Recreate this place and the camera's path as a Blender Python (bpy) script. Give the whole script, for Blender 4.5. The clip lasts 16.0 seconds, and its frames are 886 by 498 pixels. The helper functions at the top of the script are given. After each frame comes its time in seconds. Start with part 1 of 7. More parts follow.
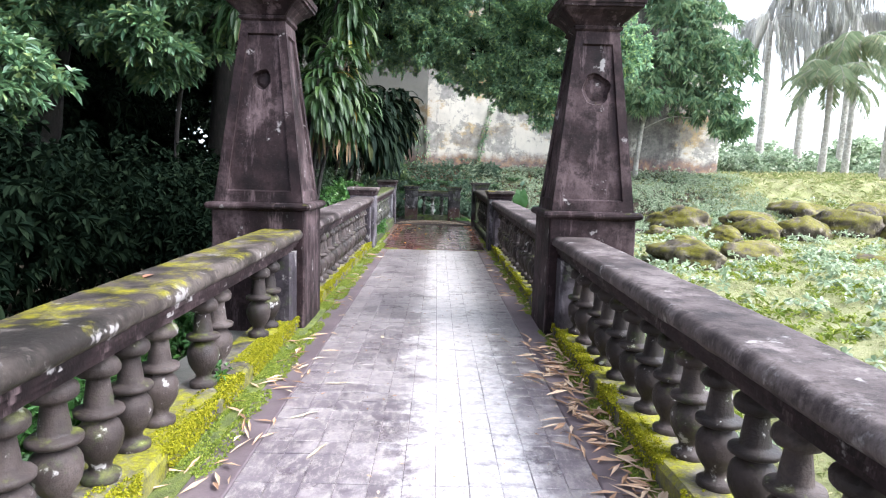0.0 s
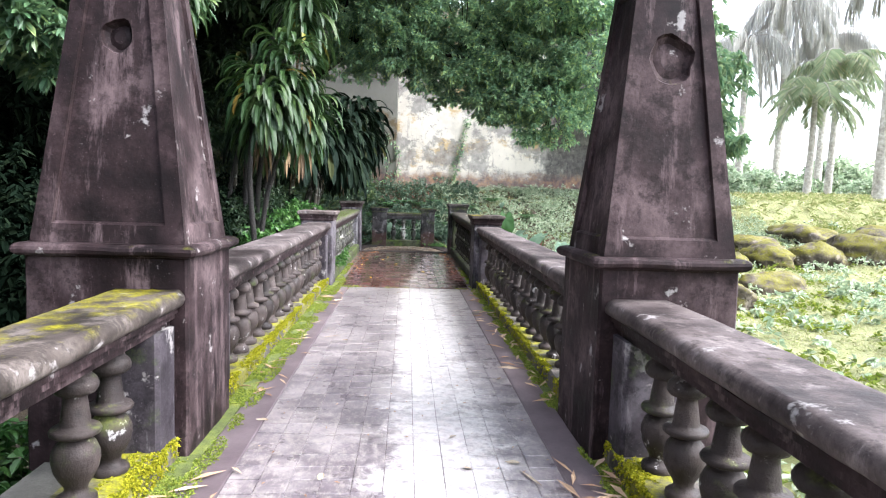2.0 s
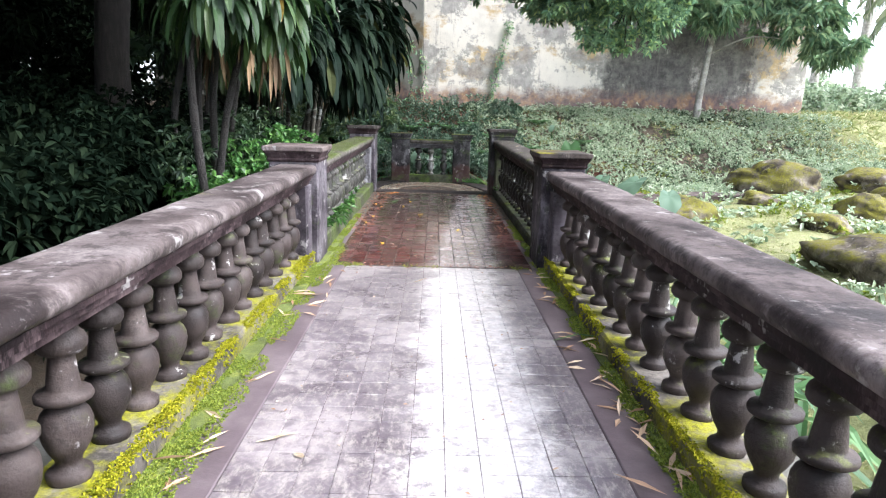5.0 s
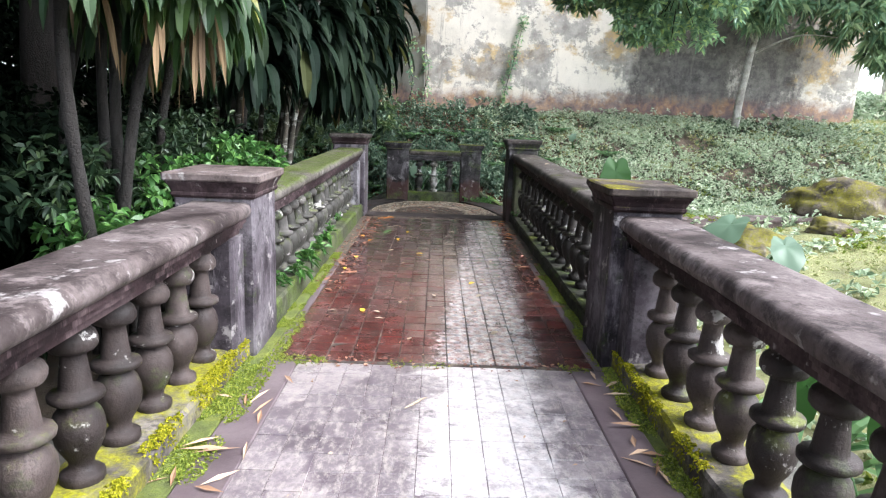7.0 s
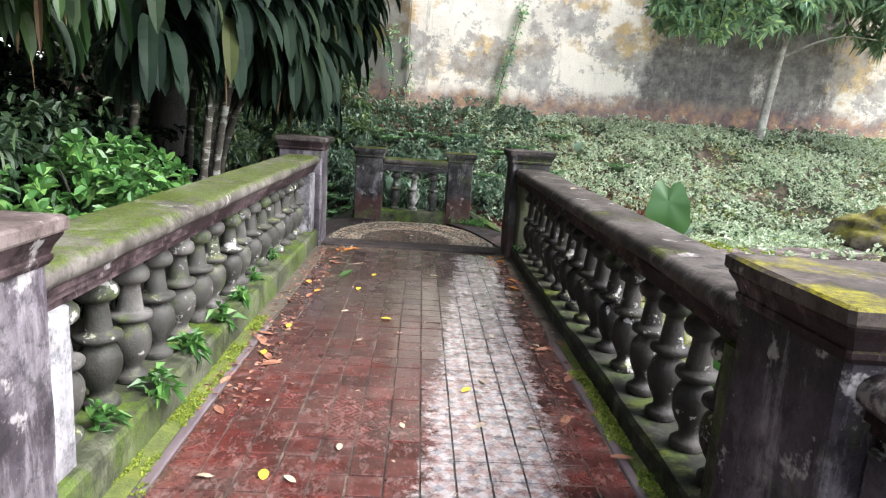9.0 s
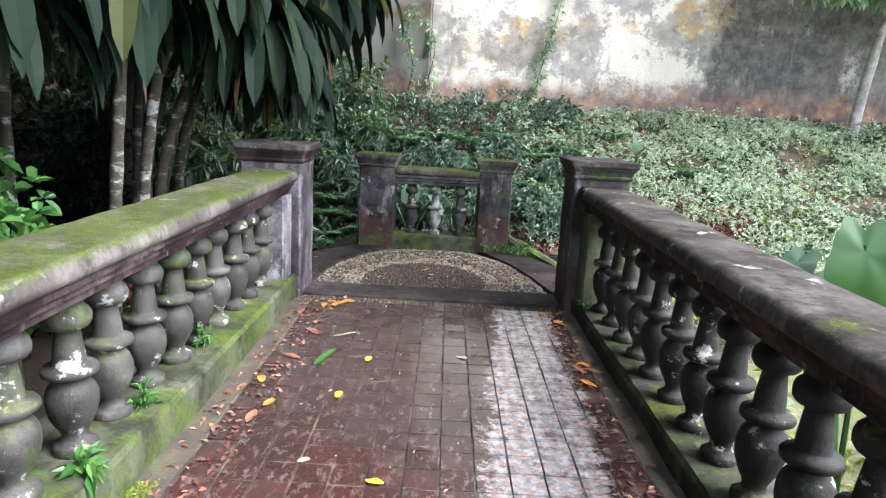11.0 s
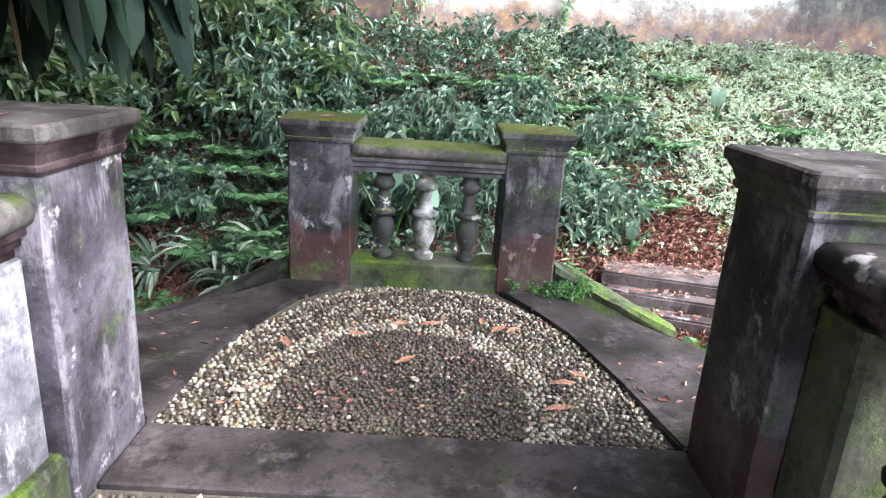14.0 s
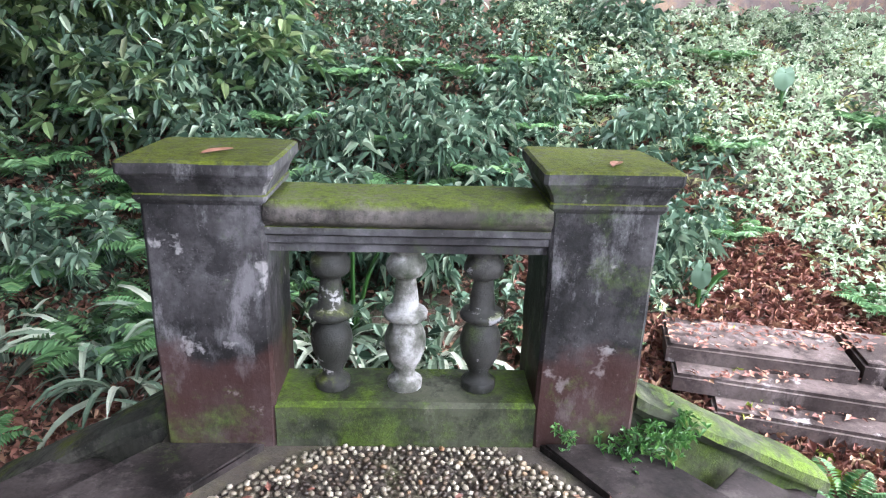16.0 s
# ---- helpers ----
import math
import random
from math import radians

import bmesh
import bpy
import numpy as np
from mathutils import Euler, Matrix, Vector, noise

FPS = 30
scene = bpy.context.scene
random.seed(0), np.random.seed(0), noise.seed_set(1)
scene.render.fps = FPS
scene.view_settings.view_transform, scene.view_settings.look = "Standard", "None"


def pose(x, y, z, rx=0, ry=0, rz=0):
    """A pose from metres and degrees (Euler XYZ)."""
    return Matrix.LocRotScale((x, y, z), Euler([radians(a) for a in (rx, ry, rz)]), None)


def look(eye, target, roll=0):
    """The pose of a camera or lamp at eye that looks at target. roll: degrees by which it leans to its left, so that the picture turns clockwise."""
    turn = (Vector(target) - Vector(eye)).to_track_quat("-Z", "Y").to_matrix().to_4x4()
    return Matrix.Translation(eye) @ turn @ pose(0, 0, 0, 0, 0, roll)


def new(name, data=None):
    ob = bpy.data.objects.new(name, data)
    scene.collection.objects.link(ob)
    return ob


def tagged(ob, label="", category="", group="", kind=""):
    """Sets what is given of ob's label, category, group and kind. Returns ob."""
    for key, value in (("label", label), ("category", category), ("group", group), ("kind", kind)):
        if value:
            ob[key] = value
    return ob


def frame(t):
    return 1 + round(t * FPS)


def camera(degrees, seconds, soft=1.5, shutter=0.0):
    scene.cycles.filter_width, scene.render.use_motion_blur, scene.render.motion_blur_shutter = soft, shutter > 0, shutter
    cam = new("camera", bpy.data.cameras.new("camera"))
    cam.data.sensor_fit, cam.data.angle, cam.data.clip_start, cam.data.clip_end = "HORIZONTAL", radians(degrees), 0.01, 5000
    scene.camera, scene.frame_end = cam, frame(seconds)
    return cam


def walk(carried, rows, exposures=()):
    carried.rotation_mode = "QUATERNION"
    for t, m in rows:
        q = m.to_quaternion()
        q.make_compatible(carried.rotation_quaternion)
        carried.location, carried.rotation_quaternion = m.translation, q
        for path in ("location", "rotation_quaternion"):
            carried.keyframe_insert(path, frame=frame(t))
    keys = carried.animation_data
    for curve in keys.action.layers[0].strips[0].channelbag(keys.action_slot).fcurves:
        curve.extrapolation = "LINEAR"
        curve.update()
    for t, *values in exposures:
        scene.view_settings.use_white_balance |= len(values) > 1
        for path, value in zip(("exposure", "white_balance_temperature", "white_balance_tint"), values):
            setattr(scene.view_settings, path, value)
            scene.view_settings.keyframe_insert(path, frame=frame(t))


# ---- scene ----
cam = camera(69.7, 16.0, soft=1.15)
PATH = [
    (0, (0.045, -0.033, 1.48), (0.07, 1.953, 1.249), 1.7),
    (0.5, (0.003, 0.567, 1.524), (0.104, 2.564, 1.468), 1.5),
    (1, (0.012, 1.131, 1.509), (0.097, 3.129, 1.498), 1.1),
    (1.5, (0.025, 1.759, 1.499), (0.11, 3.755, 1.404), 2.7),
    (2, (0.004, 2.354, 1.492), (0.121, 4.344, 1.325), 1.8),
    (2.5, (0.051, 2.93, 1.524), (0.013, 4.918, 1.308), 2.0),
    (3, (0.0, 3.501, 1.501), (0.027, 5.482, 1.226), 2.4),
    (5.5, (-0.002, 6.719, 1.547), (0.031, 8.669, 1.102), 1.6),
    (6, (0.039, 7.305, 1.544), (0.021, 9.249, 1.073), 3.1),
    (6.5, (-0.013, 7.939, 1.573), (0.016, 9.894, 1.152), 2.4),
    (7, (-0.035, 8.579, 1.571), (-0.005, 10.538, 1.17), 2.2),
    (7.5, (-0.1, 9.174, 1.577), (-0.034, 11.13, 1.164), 2.6),
    (8, (-0.023, 9.802, 1.539), (-0.023, 11.77, 1.177), 2.0),
    (8.5, (-0.007, 10.444, 1.552), (0.088, 12.405, 1.169), 3.9),
    (11, (0.038, 13.41, 1.572), (0.04, 15.368, 1.165), 3.2),
    (11.5, (0.014, 14.037, 1.541), (0.053, 15.985, 1.093), 1.8),
    (12, (-0.063, 14.693, 1.523), (-0.005, 16.629, 1.024), 3.4),
    (12.5, (-0.068, 15.225, 1.524), (0.061, 17.146, 0.981), 1.6),
    (13, (-0.087, 15.813, 1.525), (0.017, 17.722, 0.938), 3.7),
    (13.5, (-0.061, 16.346, 1.508), (0.083, 18.247, 0.906), 2.0),
    (14, (-0.004, 16.832, 1.537), (0.024, 18.744, 0.953), 3.5),
    (14.5, (-0.042, 17.394, 1.539), (0.114, 19.301, 0.956), 3.6),
    (15, (-0.005, 17.874, 1.56), (0.068, 19.791, 0.994), 2.7),
    (15.5, (-0.057, 18.37, 1.567), (0.074, 20.266, 0.944), 3.5),
    (16, (-0.052, 18.837, 1.519), (0.039, 20.73, 0.88), 1.9),
]
EXPOSURE = [(0.0, 1.8, 5900, 12), (3.0, 2.1, 6100, 12), (6.0, 1.8, 5950, 12), (8.5, 1.95, 6250, 12), (11.0, 2.15, 5900, 13), (13.5, 2.75, 5850, 14), (16.0, 2.9, 5800, 16)]
walk(cam, [(t, look(eye, target, roll)) for t, eye, target, roll in PATH], EXPOSURE)

# ---- world, sun, exposure ----
world = bpy.data.worlds.new("sky")
scene.world = world
world.use_nodes = True
wn = world.node_tree.nodes
sky = wn.new("ShaderNodeTexSky")
sky.sky_type = "NISHITA"
sky.sun_disc = False
sky.sun_elevation, sky.sun_rotation = radians(47), radians(109)
sky.air_density, sky.dust_density, sky.ozone_density = 1.0, 2.0, 1.0
wn["Background"].inputs["Strength"].default_value = 0.15
cloud = wn.new("ShaderNodeHueSaturation")
cloud.inputs["Saturation"].default_value, cloud.inputs["Value"].default_value = 0.3, 1.7
world.node_tree.links.new(sky.outputs["Color"], cloud.inputs["Color"])
world.node_tree.links.new(cloud.outputs["Color"], wn["Background"].inputs["Color"])
sun_data = bpy.data.lights.new("sun", "SUN")
sun_data.energy, sun_data.angle, sun_data.color = 1.9, radians(34), (1.0, 0.975, 0.94)
sun_ob = new("sun", sun_data)
sun_ob.matrix_world = look((9.2, -3.2, 10.4), (0, 0, 0))


# ---- materials ----
class Nodes:
    """Small helper that wires one procedural material."""

    def __init__(self, name):
        self.mat = bpy.data.materials.new(name)
        self.mat.use_nodes = True
        self.tree = self.mat.node_tree
        self.bsdf = self.tree.nodes["Principled BSDF"]
        self.coord = self.tree.nodes.new("ShaderNodeTexCoord")

    def add(self, kind, **sockets):
        n = self.tree.nodes.new(kind)
        for k, v in sockets.items():
            self.put(n.inputs[k.replace("_", " ")], v)
        return n

    def put(self, socket, v):
        if isinstance(v, bpy.types.NodeSocket):
            self.tree.links.new(v, socket)
        else:
            socket.default_value = v

    def noise(self, scale, detail=5.0, rough=0.6, stretch=None, space="Object"):
        if space == "World":
            vec = self.tree.nodes.new("ShaderNodeNewGeometry").outputs["Position"]
        else:
            vec = self.coord.outputs[space]
        if stretch:
            m = self.add("ShaderNodeMapping")
            m.inputs["Scale"].default_value = stretch
            self.put(m.inputs["Vector"], vec)
            vec = m.outputs["Vector"]
        return self.add("ShaderNodeTexNoise", Vector=vec, Scale=scale, Detail=detail, Roughness=rough).outputs["Fac"]

    def ramp(self, fac, stops):
        n = self.tree.nodes.new("ShaderNodeValToRGB")
        e = n.color_ramp.elements
        e[0].position, e[1].position = stops[0][0], stops[-1][0]
        for p, c in stops[1:-1]:
            e.new(p)
        for el, (p, c) in zip(e, stops):
            el.color = (*c, 1) if isinstance(c, tuple) else (c, c, c, 1)
        self.put(n.inputs["Fac"], fac)
        return n.outputs["Color"]

    def mix(self, fac, a, b, blend="MIX"):
        n = self.tree.nodes.new("ShaderNodeMix")
        n.data_type, n.blend_type = "RGBA", blend
        self.put(n.inputs[0], fac)
        for s, v in ((n.inputs[6], a), (n.inputs[7], b)):
            self.put(s, (*v, 1) if isinstance(v, tuple) else v)
        return n.outputs[2]

    def calc(self, op, a, b=0.0, clamp=False):
        n = self.tree.nodes.new("ShaderNodeMath")
        n.operation, n.use_clamp = op, clamp
        self.put(n.inputs[0], a)
        self.put(n.inputs[1], b)
        return n.outputs[0]

    def up(self, lo=0.4, hi=0.9):
        g = self.tree.nodes.new("ShaderNodeNewGeometry")
        s = self.add("ShaderNodeSeparateXYZ", Vector=g.outputs["Normal"])
        n = self.add("ShaderNodeMapRange", Value=s.outputs["Z"])
        n.inputs["From Min"].default_value, n.inputs["From Max"].default_value = lo, hi
        return n.outputs["Result"]

    def pos(self, axis):
        g = self.tree.nodes.new("ShaderNodeNewGeometry")
        return self.add("ShaderNodeSeparateXYZ", Vector=g.outputs["Position"]).outputs[axis]

    def random(self):
        return self.tree.nodes.new("ShaderNodeObjectInfo").outputs["Random"]

    def island(self):
        return self.tree.nodes.new("ShaderNodeNewGeometry").outputs["Random Per Island"]

    def done(self, color, rough=0.8, bump=None, strength=0.4, dist=0.01, spec=None, translucent=0.0):
        self.put(self.bsdf.inputs["Base Color"], (*color, 1) if isinstance(color, tuple) else color)
        self.put(self.bsdf.inputs["Roughness"], rough)
        if spec is not None:
            self.bsdf.inputs["Specular IOR Level"].default_value = spec
        if bump is not None:
            b = self.add("ShaderNodeBump", Height=bump, Strength=strength, Distance=dist)
            self.put(self.bsdf.inputs["Normal"], b.outputs["Normal"])
        if translucent:
            t = self.add("ShaderNodeBsdfTranslucent", Color=color)
            m = self.add("ShaderNodeMixShader", Fac=translucent)
            self.put(m.inputs[1], self.bsdf.outputs[0])
            self.put(m.inputs[2], t.outputs[0])
            self.put(self.tree.nodes["Material Output"].inputs["Surface"], m.outputs[0])
        return self.mat


def stone_mat(name, dark, mid, pale, moss=0.5, moss_col=(0.19, 0.2, 0.015), lichen=0.62, damp=0.0, rust=0.0, run=(1.7, 1.7, 0.75), face=(0.35, 0.85)):
    n = Nodes(name)
    big, fine = n.noise(1.7, 6, 0.62, space="World"), n.noise(38, 4, 0.7, space="World")
    col = n.ramp(big, [(0.36, tuple(c * 0.6 for c in dark)), (0.5, mid), (0.66, pale)])
    col = n.mix(n.ramp(fine, [(0.45, 0.0), (0.75, 0.4)]), col, tuple(c * 0.35 for c in dark))
    wash = n.ramp(n.noise(2.4, 9, 0.74, run, space="World"), [(0.54, 0.0), (0.63, 0.65)])
    col = n.mix(wash, col, tuple(min(0.5, c * 1.35) for c in pale))
    blot = n.ramp(n.noise(6.5, 9, 0.75, space="World"), [(0.5, 0.0), (0.6, 0.65)])
    col = n.mix(blot, col, tuple(c * 0.4 for c in dark))
    speck = n.ramp(n.noise(75, 3, 0.7, space="World"), [(0.64, 0.0), (0.72, 0.3)])
    col = n.mix(speck, col, tuple(min(0.5, c * 1.7) for c in pale))
    spots = n.ramp(n.noise(5.5, 5, 0.65, space="World"), [(lichen, 0.0), (lichen + 0.05, 0.75)])
    col = n.mix(spots, col, (0.3, 0.28, 0.27))
    streak = n.ramp(n.noise(3.0, 8, 0.72, (2.4, 2.4, 0.6), space="World"), [(0.52, 0.0), (0.72, 0.6)])
    col = n.mix(streak, col, tuple(c * 0.5 for c in dark))
    if rust:
        foot = n.add("ShaderNodeMapRange", Value=n.calc("ADD", n.pos("Z"), n.calc("MULTIPLY", n.noise(4, 5, 0.6, space="World"), 0.35)))
        foot.inputs["From Min"].default_value, foot.inputs["From Max"].default_value = 0.56, 0.5
        col = n.mix(n.calc("MULTIPLY", foot.outputs["Result"], rust), col, (0.06, 0.026, 0.021))
    if damp:
        g = n.ramp(n.calc("ADD", n.noise(2.6, 9, 0.75, space="World"), damp - 0.5), [(0.44, 0.0), (0.62, 0.85)])
        col = n.mix(g, col, n.ramp(n.noise(17, 6, 0.75, space="World"), [(0.36, (0.022, 0.03, 0.012)), (0.5, (0.06, 0.095, 0.02)), (0.66, (0.12, 0.165, 0.03))]))
    m = n.calc("MULTIPLY", n.up(*face), n.ramp(n.calc("ADD", n.noise(2.3, 8, 0.72, space="World"), moss - 0.5), [(0.5, 0.0), (0.6, 0.92)]))
    m = n.calc("MULTIPLY", m, n.ramp(n.noise(22, 6, 0.75, space="World"), [(0.36, 0.25), (0.56, 1.0)]))
    mcol = n.ramp(n.noise(60, 3, 0.7, space="World"), [(0.3, tuple(c * 0.45 for c in moss_col)), (0.7, moss_col)])
    col = n.mix(m, col, mcol)
    h = n.calc("ADD", n.calc("MULTIPLY", fine, 0.14), n.calc("ADD", n.calc("MULTIPLY", n.noise(6, 8, 0.62, space="World"), 0.9), n.calc("MULTIPLY", m, n.noise(120, 2, 0.6, space="World"))))
    return n.done(col, n.ramp(big, [(0.3, 0.5), (0.7, 0.88)]), h, 0.6, 0.014, 0.12)


M_RAIL = stone_mat("weathered_coping", (0.0387, 0.0288, 0.0282), (0.0913, 0.0730, 0.0697), (0.1605, 0.1356, 0.1301), moss=0.36)
M_RAIL_MOSS = stone_mat("mossy_coping", (0.0299, 0.0246, 0.0211), (0.0660, 0.0528, 0.0458), (0.1232, 0.1038, 0.0924), moss=0.5, moss_col=(0.2640, 0.2376, 0.0106))
M_RAIL_WET = stone_mat("damp_mossy_coping", (0.035, 0.032, 0.027), (0.08, 0.07, 0.06), (0.15, 0.135, 0.12), moss=0.6, moss_col=(0.085, 0.12, 0.016), damp=0.36)
# Coping and plinth copies with the shade of their place painted in, besides damp.
M_RAIL_SHADED = stone_mat("shaded_damp_coping", (0.0224, 0.0192, 0.0168), (0.0528, 0.0448, 0.0400), (0.1080, 0.0960, 0.0864), moss=0.43, moss_col=(0.0960, 0.1120, 0.0160), damp=0.2)
M_PLINTH_SHADED = stone_mat("shaded_damp_plinth", (0.0165, 0.0165, 0.0135), (0.0338, 0.0338, 0.0270), (0.0675, 0.0638, 0.0525), moss=0.46, moss_col=(0.1, 0.12, 0.012), lichen=0.74, damp=0.4)
M_MOSSY = stone_mat("thick_moss_coping", (0.03, 0.028, 0.024), (0.07, 0.062, 0.054), (0.15, 0.13, 0.115), moss=0.7, moss_col=(0.13, 0.17, 0.018), damp=0.4)
M_PIER = stone_mat("dark_weathered_render", (0.0118, 0.0072, 0.0076), (0.0252, 0.0152, 0.0161), (0.0941, 0.0670, 0.0683), moss=0.42, lichen=0.64, run=(2.6, 2.6, 0.4))
M_PIER_GREY = stone_mat("grey_weathered_render", (0.026, 0.022, 0.025), (0.062, 0.052, 0.06), (0.16, 0.145, 0.155), moss=0.45, lichen=0.6, damp=0.38, run=(2.2, 2.2, 0.5))
M_PIER_PALE = stone_mat("pale_lichen_render", (0.09, 0.085, 0.09), (0.2, 0.19, 0.2), (0.36, 0.35, 0.36), moss=0.45, lichen=0.6, damp=0.3)
M_PIER_WET = stone_mat("damp_render", (0.0216, 0.0202, 0.0194), (0.0490, 0.0446, 0.0446), (0.1368, 0.1296, 0.1296), moss=0.68, moss_col=(0.1224, 0.1440, 0.0115), lichen=0.62, damp=0.42, rust=0.55)
M_PLINTH = stone_mat("mossy_plinth", (0.05, 0.044, 0.038), (0.1, 0.088, 0.078), (0.18, 0.16, 0.14), moss=0.55, moss_col=(0.33, 0.32, 0.012), lichen=0.72, damp=0.3, face=(-0.5, 0.3))
M_PLINTH_GREEN = stone_mat("green_algae_plinth", (0.03, 0.034, 0.022), (0.062, 0.066, 0.042), (0.11, 0.11, 0.08), moss=0.52, moss_col=(0.11, 0.17, 0.018), lichen=0.72, damp=0.4, face=(-0.5, 0.4))
M_SLAB = stone_mat("grey_stone_slab", (0.0182, 0.0151, 0.0138), (0.0389, 0.0313, 0.0294), (0.0722, 0.0602, 0.0564), moss=0.38, moss_col=(0.0440, 0.0533, 0.0100), lichen=0.78, damp=0.34)
M_ROCK = stone_mat("mossy_rock", (0.045, 0.037, 0.028), (0.1, 0.082, 0.064), (0.22, 0.19, 0.16), moss=0.58, moss_col=(0.2, 0.185, 0.015), face=(-0.15, 0.55))
M_STEP = stone_mat("old_step_stone", (0.0540, 0.0396, 0.0360), (0.1008, 0.0778, 0.0706), (0.1584, 0.1296, 0.1210), moss=0.36, moss_col=(0.0893, 0.0937, 0.0134))


def baluster_mat(name, tones, lichen, algae):
    n = Nodes(name)
    tone = n.random()
    big = n.noise(6, 6, 0.68, space="World")
    col = n.ramp(n.calc("ADD", n.calc("MULTIPLY", big, 0.75), n.calc("MULTIPLY", tone, 0.18)), [(0.34, tones[0]), (0.54, tones[1]), (0.72, tones[2])])
    col = n.mix(n.ramp(n.noise(24, 6, 0.72, space="World"), [(0.48, 0.0), (0.6, 0.6)]), col, tones[0])
    g = n.ramp(n.noise(3.2, 7, 0.7, space="World"), [(0.62 - algae * 0.3, 0.0), (0.72 - algae * 0.3, 0.75)])
    col = n.mix(g, col, n.ramp(n.noise(30, 4, 0.7, space="World"), [(0.35, (0.02, 0.028, 0.012)), (0.65, (0.075, 0.1, 0.028))]))
    col = n.mix(n.ramp(n.noise(8, 7, 0.7, space="World"), [(lichen, 0.0), (lichen + 0.04, 0.75)]), col, (0.45, 0.43, 0.42))
    m = n.calc("MULTIPLY", n.up(0.1, 0.8), n.ramp(n.noise(4, 6, 0.7, space="World"), [(0.56, 0.0), (0.66, 0.8)]))
    col = n.mix(m, col, (0.12, 0.14, 0.02))
    h = n.calc("ADD", n.noise(12, 8, 0.68, space="World"), n.calc("MULTIPLY", n.noise(90, 3, 0.6, space="World"), 0.14))
    return n.done(col, n.ramp(big, [(0.35, 0.42), (0.65, 0.75)]), h, 0.75, 0.014, 0.22)


M_BAL = baluster_mat("baluster_stone", ((0.018, 0.014, 0.013), (0.058, 0.044, 0.04), (0.17, 0.14, 0.13)), 0.62, 0.1)
M_BAL_WET = baluster_mat("algae_baluster_stone", ((0.022, 0.022, 0.018), (0.06, 0.056, 0.05), (0.2, 0.185, 0.178)), 0.6, 0.22)
# Shaded copy for the east run: its dark tone stands in for shade.
M_BAL_SHADED = baluster_mat("shaded_damp_baluster_stone", ((0.0072, 0.0063, 0.0057), (0.0252, 0.0222, 0.0192), (0.0780, 0.0690, 0.0630)), 0.6, 0.16)


def baluster_pale_mat():
    n = Nodes("bare_pale_stone")
    col = n.ramp(n.noise(9, 5, 0.65, space="World"), [(0.34, (0.035, 0.042, 0.022)), (0.48, (0.13, 0.125, 0.105)), (0.62, (0.36, 0.345, 0.32))])
    return n.done(col, 0.85, n.noise(40, 5, 0.7, space="World"), 0.5, 0.01)


M_BAL_PALE = baluster_pale_mat()


